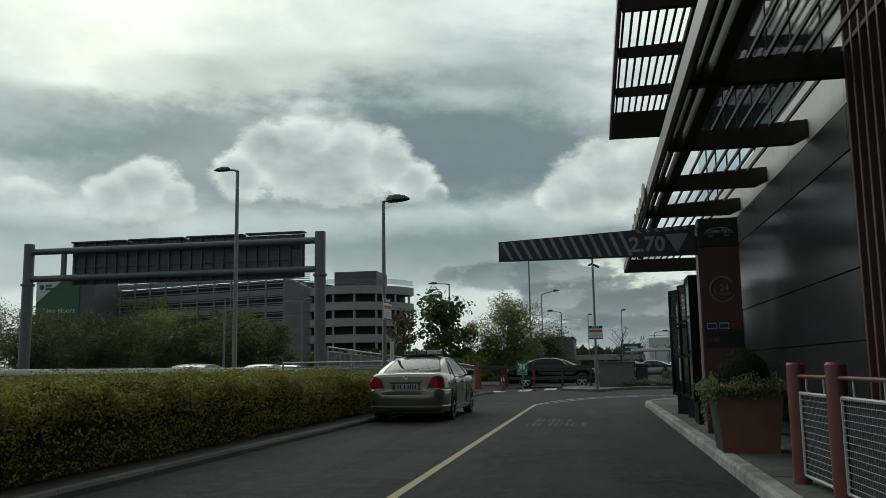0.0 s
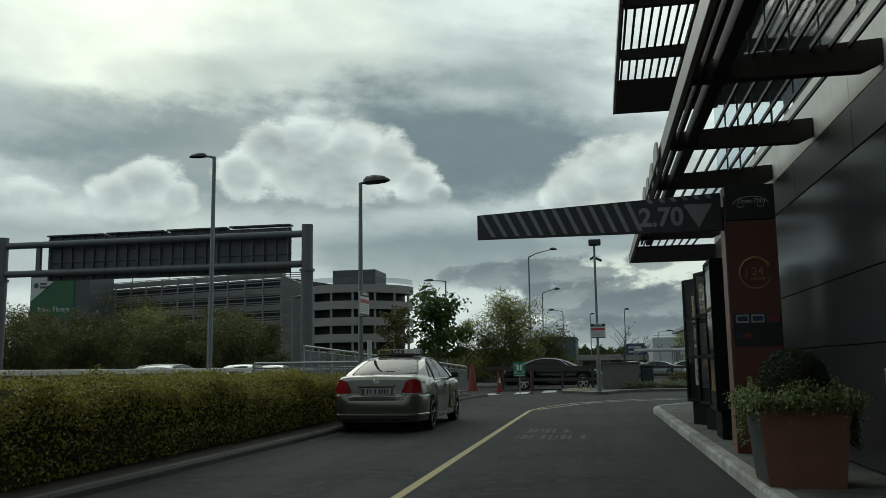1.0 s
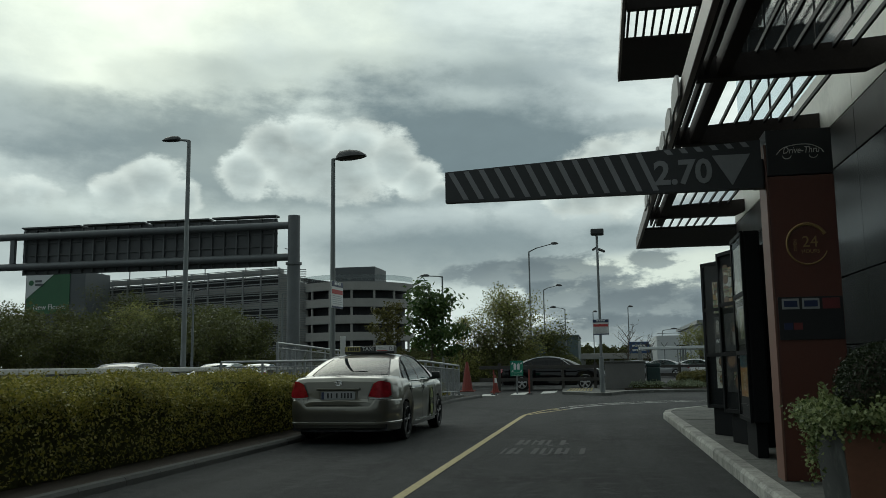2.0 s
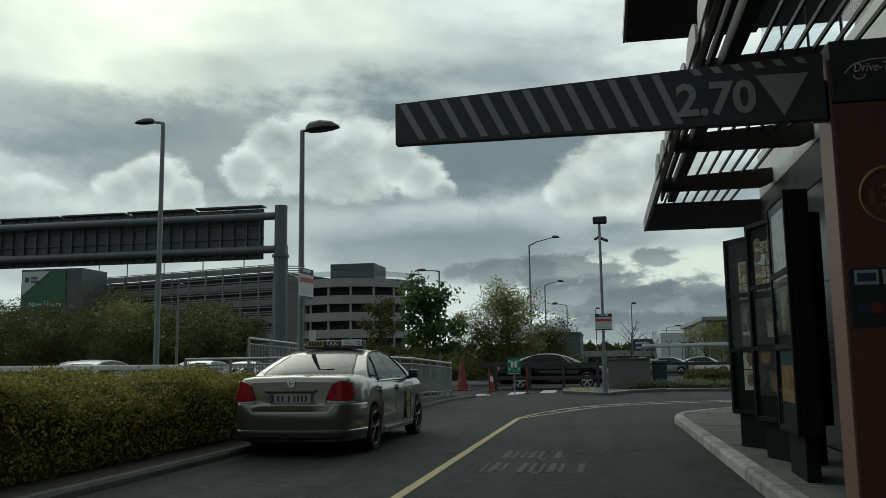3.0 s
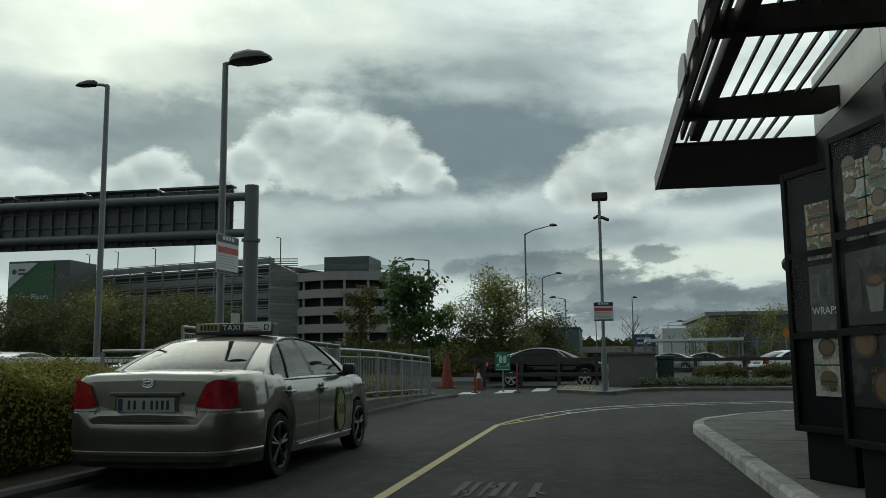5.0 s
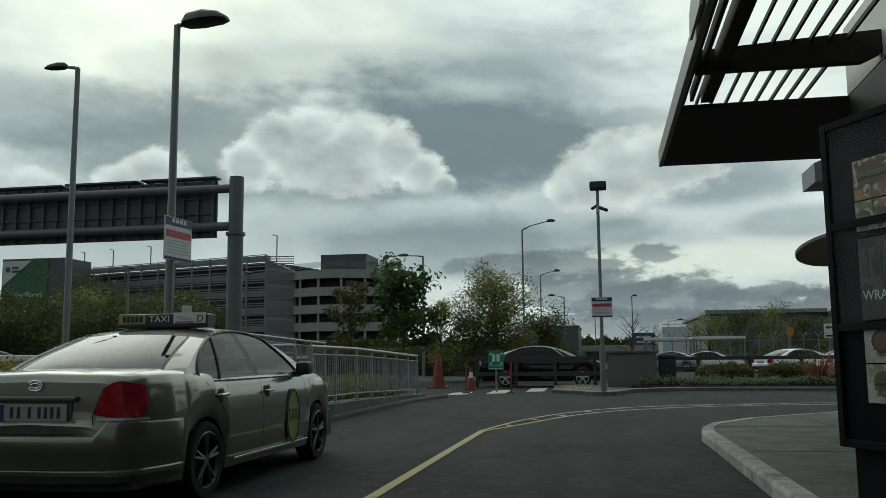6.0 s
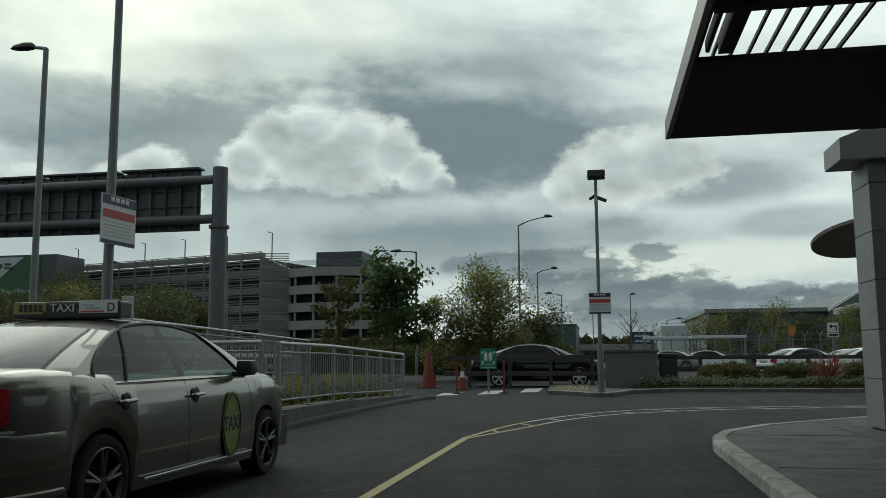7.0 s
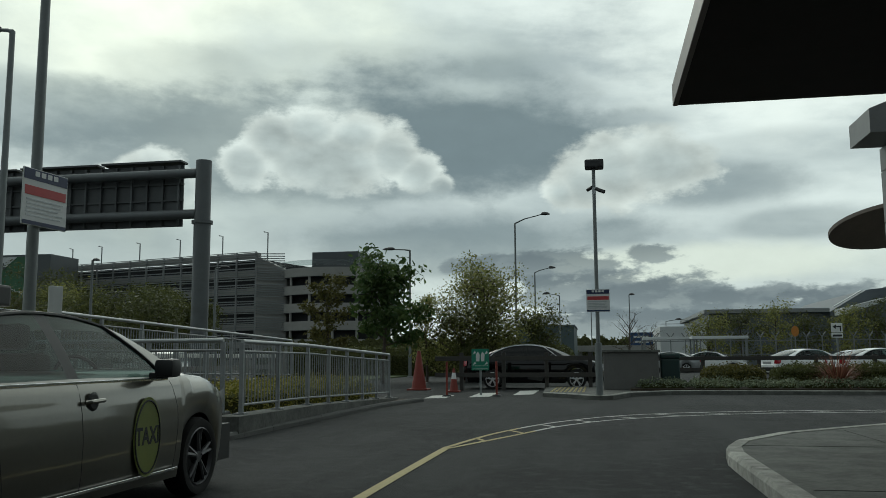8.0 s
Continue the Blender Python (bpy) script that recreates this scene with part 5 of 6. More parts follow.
cctv = thing("camera_mast", "grey mast with floodlight and two cameras at the kerb", "camera mast", (0.33, 36.2, 0.10))
part("column", Mesh().tube([(0, 0, 0), (0, 0, 1.3), (0, 0, 1.31), (0, 0, 5.76)], [0.088, 0.088, 0.050, 0.044], 14), POLE, cctv, smooth=True)
part("floodlight", Mesh().box(-0.22, -0.18, 5.74, 0.26, 0.18, 5.97, 0.05), DARKPLASTIC, cctv, "dark floodlight")
part("bracket", Mesh().box(-0.05, -0.05, 5.08, 0.05, 0.05, 5.26, 0.01), GALV, cctv)
part("camera_unit", Mesh().tube([(0.05, -0.02, 5.22), (0.26, -0.12, 5.11)], 0.05, 10), DARKPLASTIC, cctv)
part("camera_unit", Mesh().tube([(-0.05, -0.02, 5.26), (-0.16, 0.12, 5.22)], 0.045, 10), DARKPLASTIC, cctv)
n2 = thing("parking_notice", "white parking notice with navy head and red band on the mast", "sign", (0.355, 36.08, 2.455))
notice(n2, 0.575, 0.56, (0, 0, 0))

gantry = thing("sign_gantry", "grey steel road sign gantry seen from behind", "gantry", (-24.5, 44.6, 0))
for x in (-7.9, 10.0):
    part("post", Mesh().tube([(x, 0, 0), (x, 0, 6.2)], 0.32, 20), GANTRY, gantry, smooth=True)
    part("post_flange", Mesh().tube([(x, 0, 6.2), (x, 0, 6.32)], 0.40, 20), GANTRY, gantry)
    part("post", Mesh().tube([(x, 0, 6.32), (x, 0, 8.67)], 0.30, 20), GANTRY, gantry, smooth=True)
for z in (8.2, 6.6):
    part("beam", Mesh().tube([(-7.65, 0, z), (9.75, 0, z)], 0.19, 16), GANTRY, gantry, smooth=True)
part("brace", Mesh().box(-5.75, -0.1, 6.78, -5.5, 0.1, 8.03), GANTRY, gantry)
board = part("sign_board", Mesh().box(-5.35, 0.42, 6.2, 8.95, 0.50, 8.66, 0.02), SIGNBACK, gantry, "dark back of the road sign")
for k in range(22):
    x = -5.2 + k * 0.665
    part("stiffener", Mesh().box(x, 0.28, 6.25, x + 0.07, 0.419, 8.62), GANTRY if k % 3 == 0 else SIGNBACK, board)
for z in (6.55, 7.2, 7.85, 8.45):
    part("stiffener", Mesh().box(-5.3, 0.33, z, 9.0, 0.415, z + 0.06), SIGNBACK, board)
for k in range(4):
    part("lighting_hood", Mesh().box(-5.35 + k * 3.62, 0.2, 8.67 + 0.02 * k, -5.35 + k * 3.62 + 3.45, 0.75, 8.75 + 0.02 * k, 0.01), SIGNBACK, gantry)

# road barrier behind the hedge: rail lengths on posts
barrier = thing("road_barrier", "pale capped road barrier rail on short concrete posts", "barrier", (-10.6, 15, 0))
for k in range(19):
    y = -22 + k * 2.6
    part("rail_length", Mesh().box(-0.13, y + 0.012, 1.09, 0.13, y + 2.588, 1.205, 0.02), PARAPET, barrier)
    part("rail_face", Mesh().box(-0.06, y + 0.01, 0.72, 0.06, y + 2.59, 0.86, 0.01), PARAPOST, barrier)
    part("barrier_post", Mesh().box(-0.11, y - 0.14, 0.02, 0.11, y + 0.14, 1.09, 0.02), PARAPOST, barrier)
part("end_pier", Mesh().box(-0.22, 27.3, 0.0, 0.22, 27.8, 1.25, 0.03), PARAPOST, barrier)

# ---- railings of the ramp by the crossing ----
def railing(label, pts, h, base, spacing=1.25, pitch=0.115, post_w=0.055, name="steel_railing"):
    """Galvanised railing: posts, top rail, bottom rail and upright bars along a line of (x, y, z)."""
    p0 = Vector(pts[0])
    r = thing(name, label, "railing", tuple(p0), group="")
    P = [Vector(p) - p0 for p in pts]
    part("top_rail", Mesh().tube([p + Vector((0, 0, h)) for p in P], 0.032, 10), RAILTOP, r, smooth=True)
    part("bottom_rail", Mesh().tube([p + Vector((0, 0, 0.13)) for p in P], 0.018, 8), RAILSTEEL, r)
    part("upper_rail", Mesh().tube([p + Vector((0, 0, h - 0.14)) for p in P], 0.018, 8), RAILSTEEL, r)
    bars = Mesh()
    for a, b in zip(P[:-1], P[1:]):
        L = (b - a).length
        n = max(1, round(L / spacing))
        for k in range(0 if a == P[0] else 1, n + 1):
            q = a + (b - a) * (k / n)
            part("post", Mesh().box(q.x - post_w / 2, q.y - post_w / 2, q.z, q.x + post_w / 2, q.y + post_w / 2, q.z + h - 0.02), RAILSTEEL, r)
            part("foot_plate", Mesh().box(q.x - 0.08, q.y - 0.08, q.z, q.x + 0.08, q.y + 0.08, q.z + 0.02), RAILSTEEL, r)
        n = int(L / pitch)
        for k in range(1, n):
            q = a + (b - a) * (k / n)
            part("bar", Mesh().box(q.x - 0.007, q.y - 0.007, q.z + 0.13, q.x + 0.007, q.y + 0.007, q.z + h - 0.14), RAILSTEEL, r)
    return r


wall_low = tagged(part("ramp_wall", Mesh().add([(x + o, y, z) for y, x, h in ((25.3, -4.43, 0.285), (28.6, -4.44, 0.26), (34.75, -4.45, 0.11)) for o, z in ((0, 0), (0, h), (-0.42, h), (-0.42, 0))], [(0, 1, 5, 4), (1, 2, 6, 5), (2, 3, 7, 6), (4, 5, 9, 8), (5, 6, 10, 9), (6, 7, 11, 10), (0, 3, 2, 1), (8, 9, 10, 11)]), CONCRETE), "low concrete plinth under the railing", "plinth", kind="structure")
railing("galvanised steel railing on a low concrete plinth", [(-4.64, 25.85, 0.282), (-4.62, 28.6, 0.262), (-4.62, 34.45, 0.118)], 1.02, 0.27)
wall_head = tagged(part("ramp_head_wall", Mesh().box(-9.9, 25.75, 0.0, -4.86, 26.0, 0.30), CONCRETE), "concrete plinth across the head of the ramp", "plinth", kind="structure")
railing("galvanised railing across the head of the ramp", [(-9.6, 25.9, 0.302), (-4.95, 25.9, 0.302)], 1.02, 0.3)
wall_up = tagged(part("upper_ramp_wall", Mesh().prism([(27.0, 0.0), (38.5, 0.0), (38.5, 0.46), (27.0, 0.72)], -8.65, -8.35, "x"), CONCRETE), "concrete wall along the raised ramp", "wall", kind="structure")
railing("pale galvanised railing on the raised ramp wall", [(-8.5, 27.1, 0.722), (-8.5, 32.7, 0.595), (-8.5, 38.3, 0.467)], 1.12, 0.3, pitch=0.10)
sl = thing("marker_sleeve", "white plastic sleeve beside the lamp column", "marker post", (-5.12, 22.22, 0.09))
part("sleeve", Mesh().box(-0.07, -0.012, 0.0, 0.07, 0.012, 1.72, 0.006).move(pose(0, 0, 0, 0, 0, 55)), SIGNWHITE, sl)

# timber rails in front of the black car
rails = thing("timber_rail_fence", "weathered timber post and rail fence", "fence", (-4.09, 42.15, 0))
for k in range(5):
    part("post", Mesh().box(k * 1.38 - 0.06, -0.05, 0, k * 1.38 + 0.06, 0.05, 1.22, 0.01), WOODRAIL, rails)
for z in (0.42, 0.95):
    part("rail", Mesh().box(-0.86, -0.09, z, 5.05, -0.052, z + 0.15, 0.008), WOODRAIL, rails)
rails2 = thing("timber_rail_fence", "dark timber rails behind the flower bed", "fence", (1.97, 44.5, 0))
for k in range(14):
    part("post", Mesh().box(k * 1.8 - 0.06, -0.05, 0, k * 1.8 + 0.06, 0.05, 1.1, 0.01), WOODRAIL, rails2)
for z in (0.55, 0.92):
    part("rail", Mesh().box(-1.0, -0.09, z, 25, -0.052, z + 0.13, 0.008), WOODRAIL, rails2)

gs = thing("assembly_sign", "green and white assembly point sign on a post", "sign", (-2.98, 38.6, 0))
part("post", Mesh().box(-0.03, 0.01, 0, 0.03, 0.06, 1.2), POLE, gs)
part("board", Mesh().box(-0.25, -0.012, 0.70, 0.25, 0.008, 1.30, 0.004), GREENSIGN, gs)
part("border", Mesh().box(-0.22, -0.016, 0.73, 0.22, -0.0125, 0.745), SIGNWHITE, gs)
part("border", Mesh().box(-0.22, -0.016, 0.82, 0.22, -0.0125, 0.83), SIGNWHITE, gs)
for x in (-0.07, 0.07):
    part("symbol", Mesh().prism([(x - 0.045, 0.95), (x + 0.045, 0.95), (x + 0.055, 1.14), (x, 1.22), (x - 0.055, 1.14)], -0.016, -0.0125, "y"), SIGNWHITE, gs)
for x in (-0.17, 0.17):
    for z in (0.9, 1.2):
        part("symbol", Mesh().prism([(x - 0.05, z - 0.05), (x + 0.05, z - 0.02), (x + 0.02, z + 0.05)], -0.016, -0.0125, "y"), SIGNWHITE, gs)
for x, y in ((-2.44, 37.9), (-3.79, 37.7)):
    p = thing("marker_post", "slim orange plastic marker post", "bollard", (x, y, 0), group="orange posts")
    part("shaft", Mesh().tube([(0, 0, 0.04), (0, 0, 0.95)], [0.032, 0.028], 10), ORANGE, p)
    part("foot", Mesh().tube([(0, 0, 0), (0, 0, 0.05)], [0.14, 0.11], 12), DARKPLASTIC, p)
for x, y, s in ((-5.56, 42.4, 1.7), (-4.10, 40.7, 0.96)):
    p = thing("traffic_cone", "orange and white traffic cone by the rails", "traffic cone", (x, y, 0), group="traffic cones")
    part("foot", Mesh().box(-0.2 * s, -0.2 * s, 0, 0.2 * s, 0.2 * s, 0.05, 0.01), ORANGE, p)
    part("cone", Mesh().tube([(0, 0, 0.05), (0, 0, 0.42 * s)], [0.15 * s, 0.085 * s], 14), ORANGE, p)
    part("sleeve", Mesh().tube([(0, 0, 0.42 * s), (0, 0, 0.62 * s)], [0.085 * s, 0.055 * s], 14), SIGNWHITE if s < 1.0 else ORANGE, p)
    part("tip", Mesh().tube([(0, 0, 0.62 * s), (0, 0, 0.76 * s)], [0.055 * s, 0.03 * s], 14), ORANGE, p)

cab = thing("utility_enclosure", "grey concrete block enclosure with flat cap", "enclosure", (1.18, 40.5, 0.1))
part("body", Mesh().box(-0.72, -0.5, 0, 0.85, 0.5, 1.08, 0.015), UTILITY, cab)
part("cap", Mesh().box(-0.78, -0.56, 1.082, 0.9, 0.56, 1.15, 0.012), CONCRETE, cab)
lit = thing("litter_bin", "dark green litter bin beside the enclosure", "bin", (2.40, 40.8, 0.16))
part("body", Mesh().box(-0.27, -0.25, 0, 0.27, 0.25, 0.82, 0.04), BINGREEN, lit)
part("lid", Mesh().box(-0.29, -0.27, 0.825, 0.29, 0.27, 0.98, 0.05), BINGREEN, lit)
part("slot", Mesh().box(-0.15, -0.275, 0.87, 0.15, -0.268, 0.91), INK, lit)

# ---- planter and railing on the pavement ----
pl = thing("planter", "square terracotta planter with ivy round a clipped bush", "planter", (1.98, 9.90, 0.122))
taper = lambda z: 0.30 + 0.065 * z / 0.72
rows = [[(sx * taper(z), sy * taper(z), z) for sx, sy in ((-1, -1), (1, -1), (1, 1), (-1, 1))] for z in (0.0, 0.72)]
m = Mesh().grid(rows, True)
m.f += [(0, 1, 2, 3)]
part("tub", m, TERRACOTTA, pl)
part("plinth", Mesh().box(-0.285, -0.285, -0.0, 0.285, 0.285, 0.02), PLANTGREY, pl)
part("side_panel", Mesh().add([(-0.304, -0.29, 0.02), (-0.304, 0.29, 0.02), (-0.368, 0.355, 0.70), (-0.368, -0.355, 0.70)], [(0, 1, 2, 3)]), PLANTGREY, pl, "weathered grey side")
part("earth", Mesh().box(-0.34, -0.34, 0.60, 0.34, 0.34, 0.68), SOIL, pl)

rf = thing("pavement_railing", "red-brown steel railing with wire mesh panels", "railing", (2.02, 6.1, 0.122))
POSTS = [(-0.05, 1.05), (0.0, 0.0), (0.06, -1.3), (0.10, -2.6)]
for x, y in POSTS:
    part("post", Mesh().tube([(x, y, 0), (x, y, 0.98)], 0.074, 20), REDSTEEL, rf, smooth=True)
    part("post_cap", Mesh().tube([(x, y, 0.98), (x, y, 1.0)], [0.078, 0.06], 20), REDSTEEL, rf)
for (xa, ya), (xb, yb) in zip(POSTS[:-1], POSTS[1:]):
    a, b = Vector((xa, ya, 0)), Vector((xb, yb, 0))
    d = (b - a).normalized()
    part("hand_rail", Mesh().tube([a + Vector((0, 0, 0.885)), b + Vector((0, 0, 0.885))], 0.017, 10), REDSTEEL, rf, smooth=True)
    for u in (0.28, 0.72):
        q = a.lerp(b, u)
        part("rail_stub", Mesh().tube([q + Vector((0, 0, 0.74)), q + Vector((0, 0, 0.875))], 0.010, 8), GALV, rf)
    a, b = a + d * 0.10, b - d * 0.10
    edge = Mesh()
    for p, q in ((a, b), (b, a)):
        edge.tube([p + Vector((0, 0, 0.08)), p + Vector((0, 0, 0.745))], 0.013, 6)
    edge.tube([a + Vector((0, 0, 0.08)), b + Vector((0, 0, 0.08))], 0.013, 6).tube([a + Vector((0, 0, 0.745)), b + Vector((0, 0, 0.745))], 0.016, 6)
    fr = part("panel_frame", edge, MESH, rf)
    # plain dark sheet added behind the panel's wires
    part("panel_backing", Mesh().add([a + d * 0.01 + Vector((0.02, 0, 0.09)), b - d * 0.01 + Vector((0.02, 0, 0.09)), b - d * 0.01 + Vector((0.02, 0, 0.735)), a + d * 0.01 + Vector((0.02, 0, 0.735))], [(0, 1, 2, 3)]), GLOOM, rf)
    for k in range(1, 13):
        z = 0.08 + 0.665 * k / 13
        part("wire", Mesh().tube([a + Vector((0, 0, z)), b + Vector((0, 0, z))], 0.0035, 4), MESH, fr)
    for k in range(1, 25):
        q = a.lerp(b, k / 25)
        part("mesh_wire", Mesh().tube([q + Vector((0.012, 0, 0.09)), q + Vector((0.012, 0, 0.735))], 0.0016, 4), RAILSTEEL, fr)

# ---- car park building far off, sheds, parked cars ----
garage = thing("car_park_building", "multi-storey concrete car park with louvred front and rounded ramp", "building", (-54.1, 145, -0.4))
A, B = Vector((0, 0)), Vector((-52, 15))
d = (B - A).normalized()
nrm = Vector((d.y, -d.x)) * (1 if d.x < 0 else -1)
if nrm.y > 0:
    nrm = -nrm


def along(u, out, z):
    p = A + d * u + nrm * out
    return (p.x, p.y, z)


def slab(u0, u1, o0, o1, z0, z1):
    return Mesh().add([along(u, o, z) for z in (z0, z1) for o in (o0, o1) for u in (u0, u1)], [(0, 2, 3, 1), (4, 5, 7, 6), (0, 1, 5, 4), (2, 6, 7, 3), (0, 4, 6, 2), (1, 3, 7, 5)])


# solid block, its dark colour standing for the shade inside the decks
part("block", slab(0, 56, -30, -1.2, 0, 17.6), GLOOM, garage, "solid block coloured as the shade of open decks")
for k in range(7):
    z = 0.3 + k * 2.9
    if z < 18:
        part("deck_edge", slab(0, 56, -1.2, -0.3, z, z + 0.95), GARAGE, garage)
for k in range(46):
    z = 1.0 + k * 0.385
    if (k // 1) % 7 in (5,):
        continue
    part("louvre", slab(-0.3, 56, 0.0, 0.12, z, z + 0.15), LOUVRE, garage)
    part("louvre", Mesh().box(-0.3, -0.1, z, 4.6, 0.02, z + 0.15).move(pose(0, 0, 0, 0, 0, 14)), LOUVRE, garage)
for u in np.arange(0, 57, 4.0):
    part("louvre_post", slab(u, u + 0.25, -0.25, 0.02, 0, 18.7), LOUVRE, garage)
part("top_rail", slab(0, 56, -0.1, 0.0, 18.7, 18.82), LOUVRE, garage)
for u in (4, 14, 24, 34, 44, 52):
    part("roof_lamp", Mesh().tube([along(u, -8, 17), along(u, -8, 23.2), along(u + 0.9, -8, 23.4)], 0.11, 6), POLE, garage)
# rounded ramp end
C0, R0 = Vector((11.3, 9.5)), 10.8
angs = np.linspace(radians(188), radians(352), 40)


def ring(r0, r1, z0, z1):
    m = Mesh()
    rows = [[(C0.x + r * math.cos(a), C0.y + r * math.sin(a), z) for r, z in ((r0, z0), (r0, z1), (r1, z1), (r1, z0))] for a in angs]
    return m.grid(rows, True)


# core and inner decks coloured dark as the shade behind the ramp's parapets
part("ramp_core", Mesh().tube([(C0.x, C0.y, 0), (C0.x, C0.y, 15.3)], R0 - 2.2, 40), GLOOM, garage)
for k in range(6):
    z = 0.2 + k * 2.85
    part("ramp_parapet", ring(R0 - 0.35, R0, z, z + 1.42), GARAGE, garage, smooth=False)
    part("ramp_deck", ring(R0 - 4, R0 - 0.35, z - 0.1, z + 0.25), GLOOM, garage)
for a in angs[2::5]:
    x, y = C0.x + (R0 - 0.28) * math.cos(a), C0.y + (R0 - 0.28) * math.sin(a)
    part("ramp_column", Mesh().tube([(x, y, 0), (x, y, 15.6)], 0.22, 8), GARAGE, garage)
part("ramp_rail", ring(R0 - 0.2, R0 - 0.1, 16.2, 17.1), pane("mesh_guard", (0.75, 0.78, 0.78), 1.0, 0.3), garage)
part("stair_tower", Mesh().box(8.1, 4, 12, 16.0, 12, 18.9, 0.05), TOWER, garage, "dark grey stair tower")
part("link_wall", Mesh().add([(0, 0, 0), (4.5, 2, 0), (4.5, 2, 15.8), (0, 0, 18.0), (0, 4, 0), (4.5, 4, 0), (4.5, 4, 15.8), (0, 4, 18.0)], [(0, 1, 2, 3), (3, 2, 6, 7), (1, 5, 6, 2)]), GARAGE, garage)

ban = thing("hoarding_tower", "dark block with a green and white hoarding", "building", (-97.2, 145, -0.4))
part("block", Mesh().box(-6, 0, 0, 6, 8, 19.4), TOWER, ban)
part("hoarding", Mesh().box(-5.7, -0.15, 11.8, 3.0, -0.02, 19.0), HOARD, ban, "green hoarding")
part("hoarding_stripe", Mesh().prism([(-5.7, 14.6), (-0.2, 19.0), (-5.7, 19.0)], -0.25, -0.16, "y"), SHEDPALE, ban)
letters("New Floors", 1.35, SHEDPALE, ban, pose(-1.0, -0.2, 13.0, 90, 0, 0), 0.02, "hoarding_lettering", "white lettering on green")
for x0, x1, z0 in ((-3.9, -2.6, 17.6), (-3.9, -2.3, 16.95)):
    part("hoarding_bar", Mesh().box(x0, -0.3, z0, x1, -0.26, z0 + 0.4), TOWER, ban)
part("hoarding_mark", Mesh().tube([(-4.7, -0.26, 17.5), (-4.7, -0.30, 17.5)], 0.5, 12), HOARD, ban)

shed = thing("terminal_building", "long grey metal-clad building with a sloping roof", "building", (24, 118, -0.35))
part("wall", Mesh().box(-11, 0, 0, 2, 30, 6.3), SHED, shed)
part("roof_edge", Mesh().box(-11.6, -0.8, 6.3, 2, 30, 6.75), LOUVRE, shed)
part("window_band", Mesh().box(-10.2, -0.06, 4.9, -6.6, -0.01, 5.9), DARKGLASS, shed)
part("gable", Mesh().prism([(2.02, 0), (2.02, 6.3), (6.0, 8.7), (14.0, 9.6), (17.0, 11.2), (30, 11.8), (30, 0)], -1, 29, "y"), SHED, shed)
part("roof_light", Mesh().prism([(2.4, 6.75), (5.4, 8.5), (5.4, 8.65), (2.4, 6.9)], -1.2, -0.4, "y"), SHEDPALE, shed)
part("porch", Mesh().prism([(2.4, 5.8), (2.4, 6.5), (6.8, 7.6), (6.8, 7.2)], -5, -1.2, "y"), SHEDPALE, shed)
part("door_band", Mesh().box(10, -1.08, 0, 30, -1.02, 4.6), DARKGLASS, shed)

w = thing("white_warehouse", "white boxy warehouse in the distance", "building", (10.1, 118, -0.35))
part("wall", Mesh().box(-2.7, 0, 0, 2.5, 14, 4.9, 0.04), SHEDPALE, w)
part("window", Mesh().box(-0.2, -0.05, 3.3, 1.4, -0.01, 3.7), DARKGLASS, w)
part("roof_rail", Mesh().box(-2.6, 0.1, 5.15, 2.4, 0.2, 5.22), GALV, w)
g2 = thing("green_warehouse", "dark green-grey warehouse beyond the trees", "building", (-5.2, 112, -0.33))
part("wall", Mesh().box(-3.6, 0, 0, 2.8, 14, 4.85, 0.04), SHEDGREEN, g2)
part("roof_edge", Mesh().box(-3.7, -0.1, 4.86, 2.9, 14.1, 5.0), SHED, g2)
br = thing("low_bridge", "long low concrete wall in the distance", "wall", (9, 128, -0.38))
part("deck", Mesh().box(-12, 0, 2.1, 22, 3, 2.9, 0.05), GARAGE, br)
for k in range(9):
    part("pier", Mesh().box(-11.5 + k * 4, 0.4, 0, -10.9 + k * 4, 2.4, 2.09), GARAGE, br)
sg = thing("direction_sign", "blue road direction sign", "sign", (4.6, 104, -0.3))
part("post", Mesh().box(-0.1, 0, 0, 0.1, 0.1, 3.6), POLE, sg)
part("board", Mesh().box(-1.1, -0.06, 2.5, 1.1, -0.01, 3.8, 0.02), stuff("sign_blue", (0.02, 0.06, 0.16), 0.5, vary=0.1), sg)
for k in range(2):
    part("bar", Mesh().box(-0.8, -0.09, 2.75 + k * 0.5, 0.7, -0.062, 2.95 + k * 0.5), SIGNWHITE, sg)
ts = thing("turn_sign", "white left-turn arrow sign on a pole", "sign", (14.58, 70, 0))
part("post", Mesh().tube([(0, 0.05, 0), (0, 0.05, 3.1)], 0.05, 8), POLE, ts)
part("board", Mesh().box(-0.33, -0.04, 2.45, 0.33, 0.0, 3.02, 0.02), SIGNWHITE, ts)
part("plate", Mesh().box(-0.33, -0.04, 2.12, 0.33, 0.0, 2.40, 0.02), SIGNWHITE, ts)
part("arrow", Mesh().prism([(0.16, 2.52), (0.23, 2.52), (0.23, 2.84), (-0.05, 2.84), (-0.05, 2.93), (-0.25, 2.79), (-0.05, 2.66), (-0.05, 2.76), (0.16, 2.76)], -0.06, -0.045, "y"), INK, ts)
part("bar", Mesh().box(-0.26, -0.06, 2.20, 0.26, -0.045, 2.32), INK, ts)
ws = thing("warning_sign", "small orange warning sign", "sign", (12.6, 72, 0))
part("post", Mesh().tube([(0, 0.05, 0), (0, 0.05, 2.9)], 0.04, 8), POLE, ws)
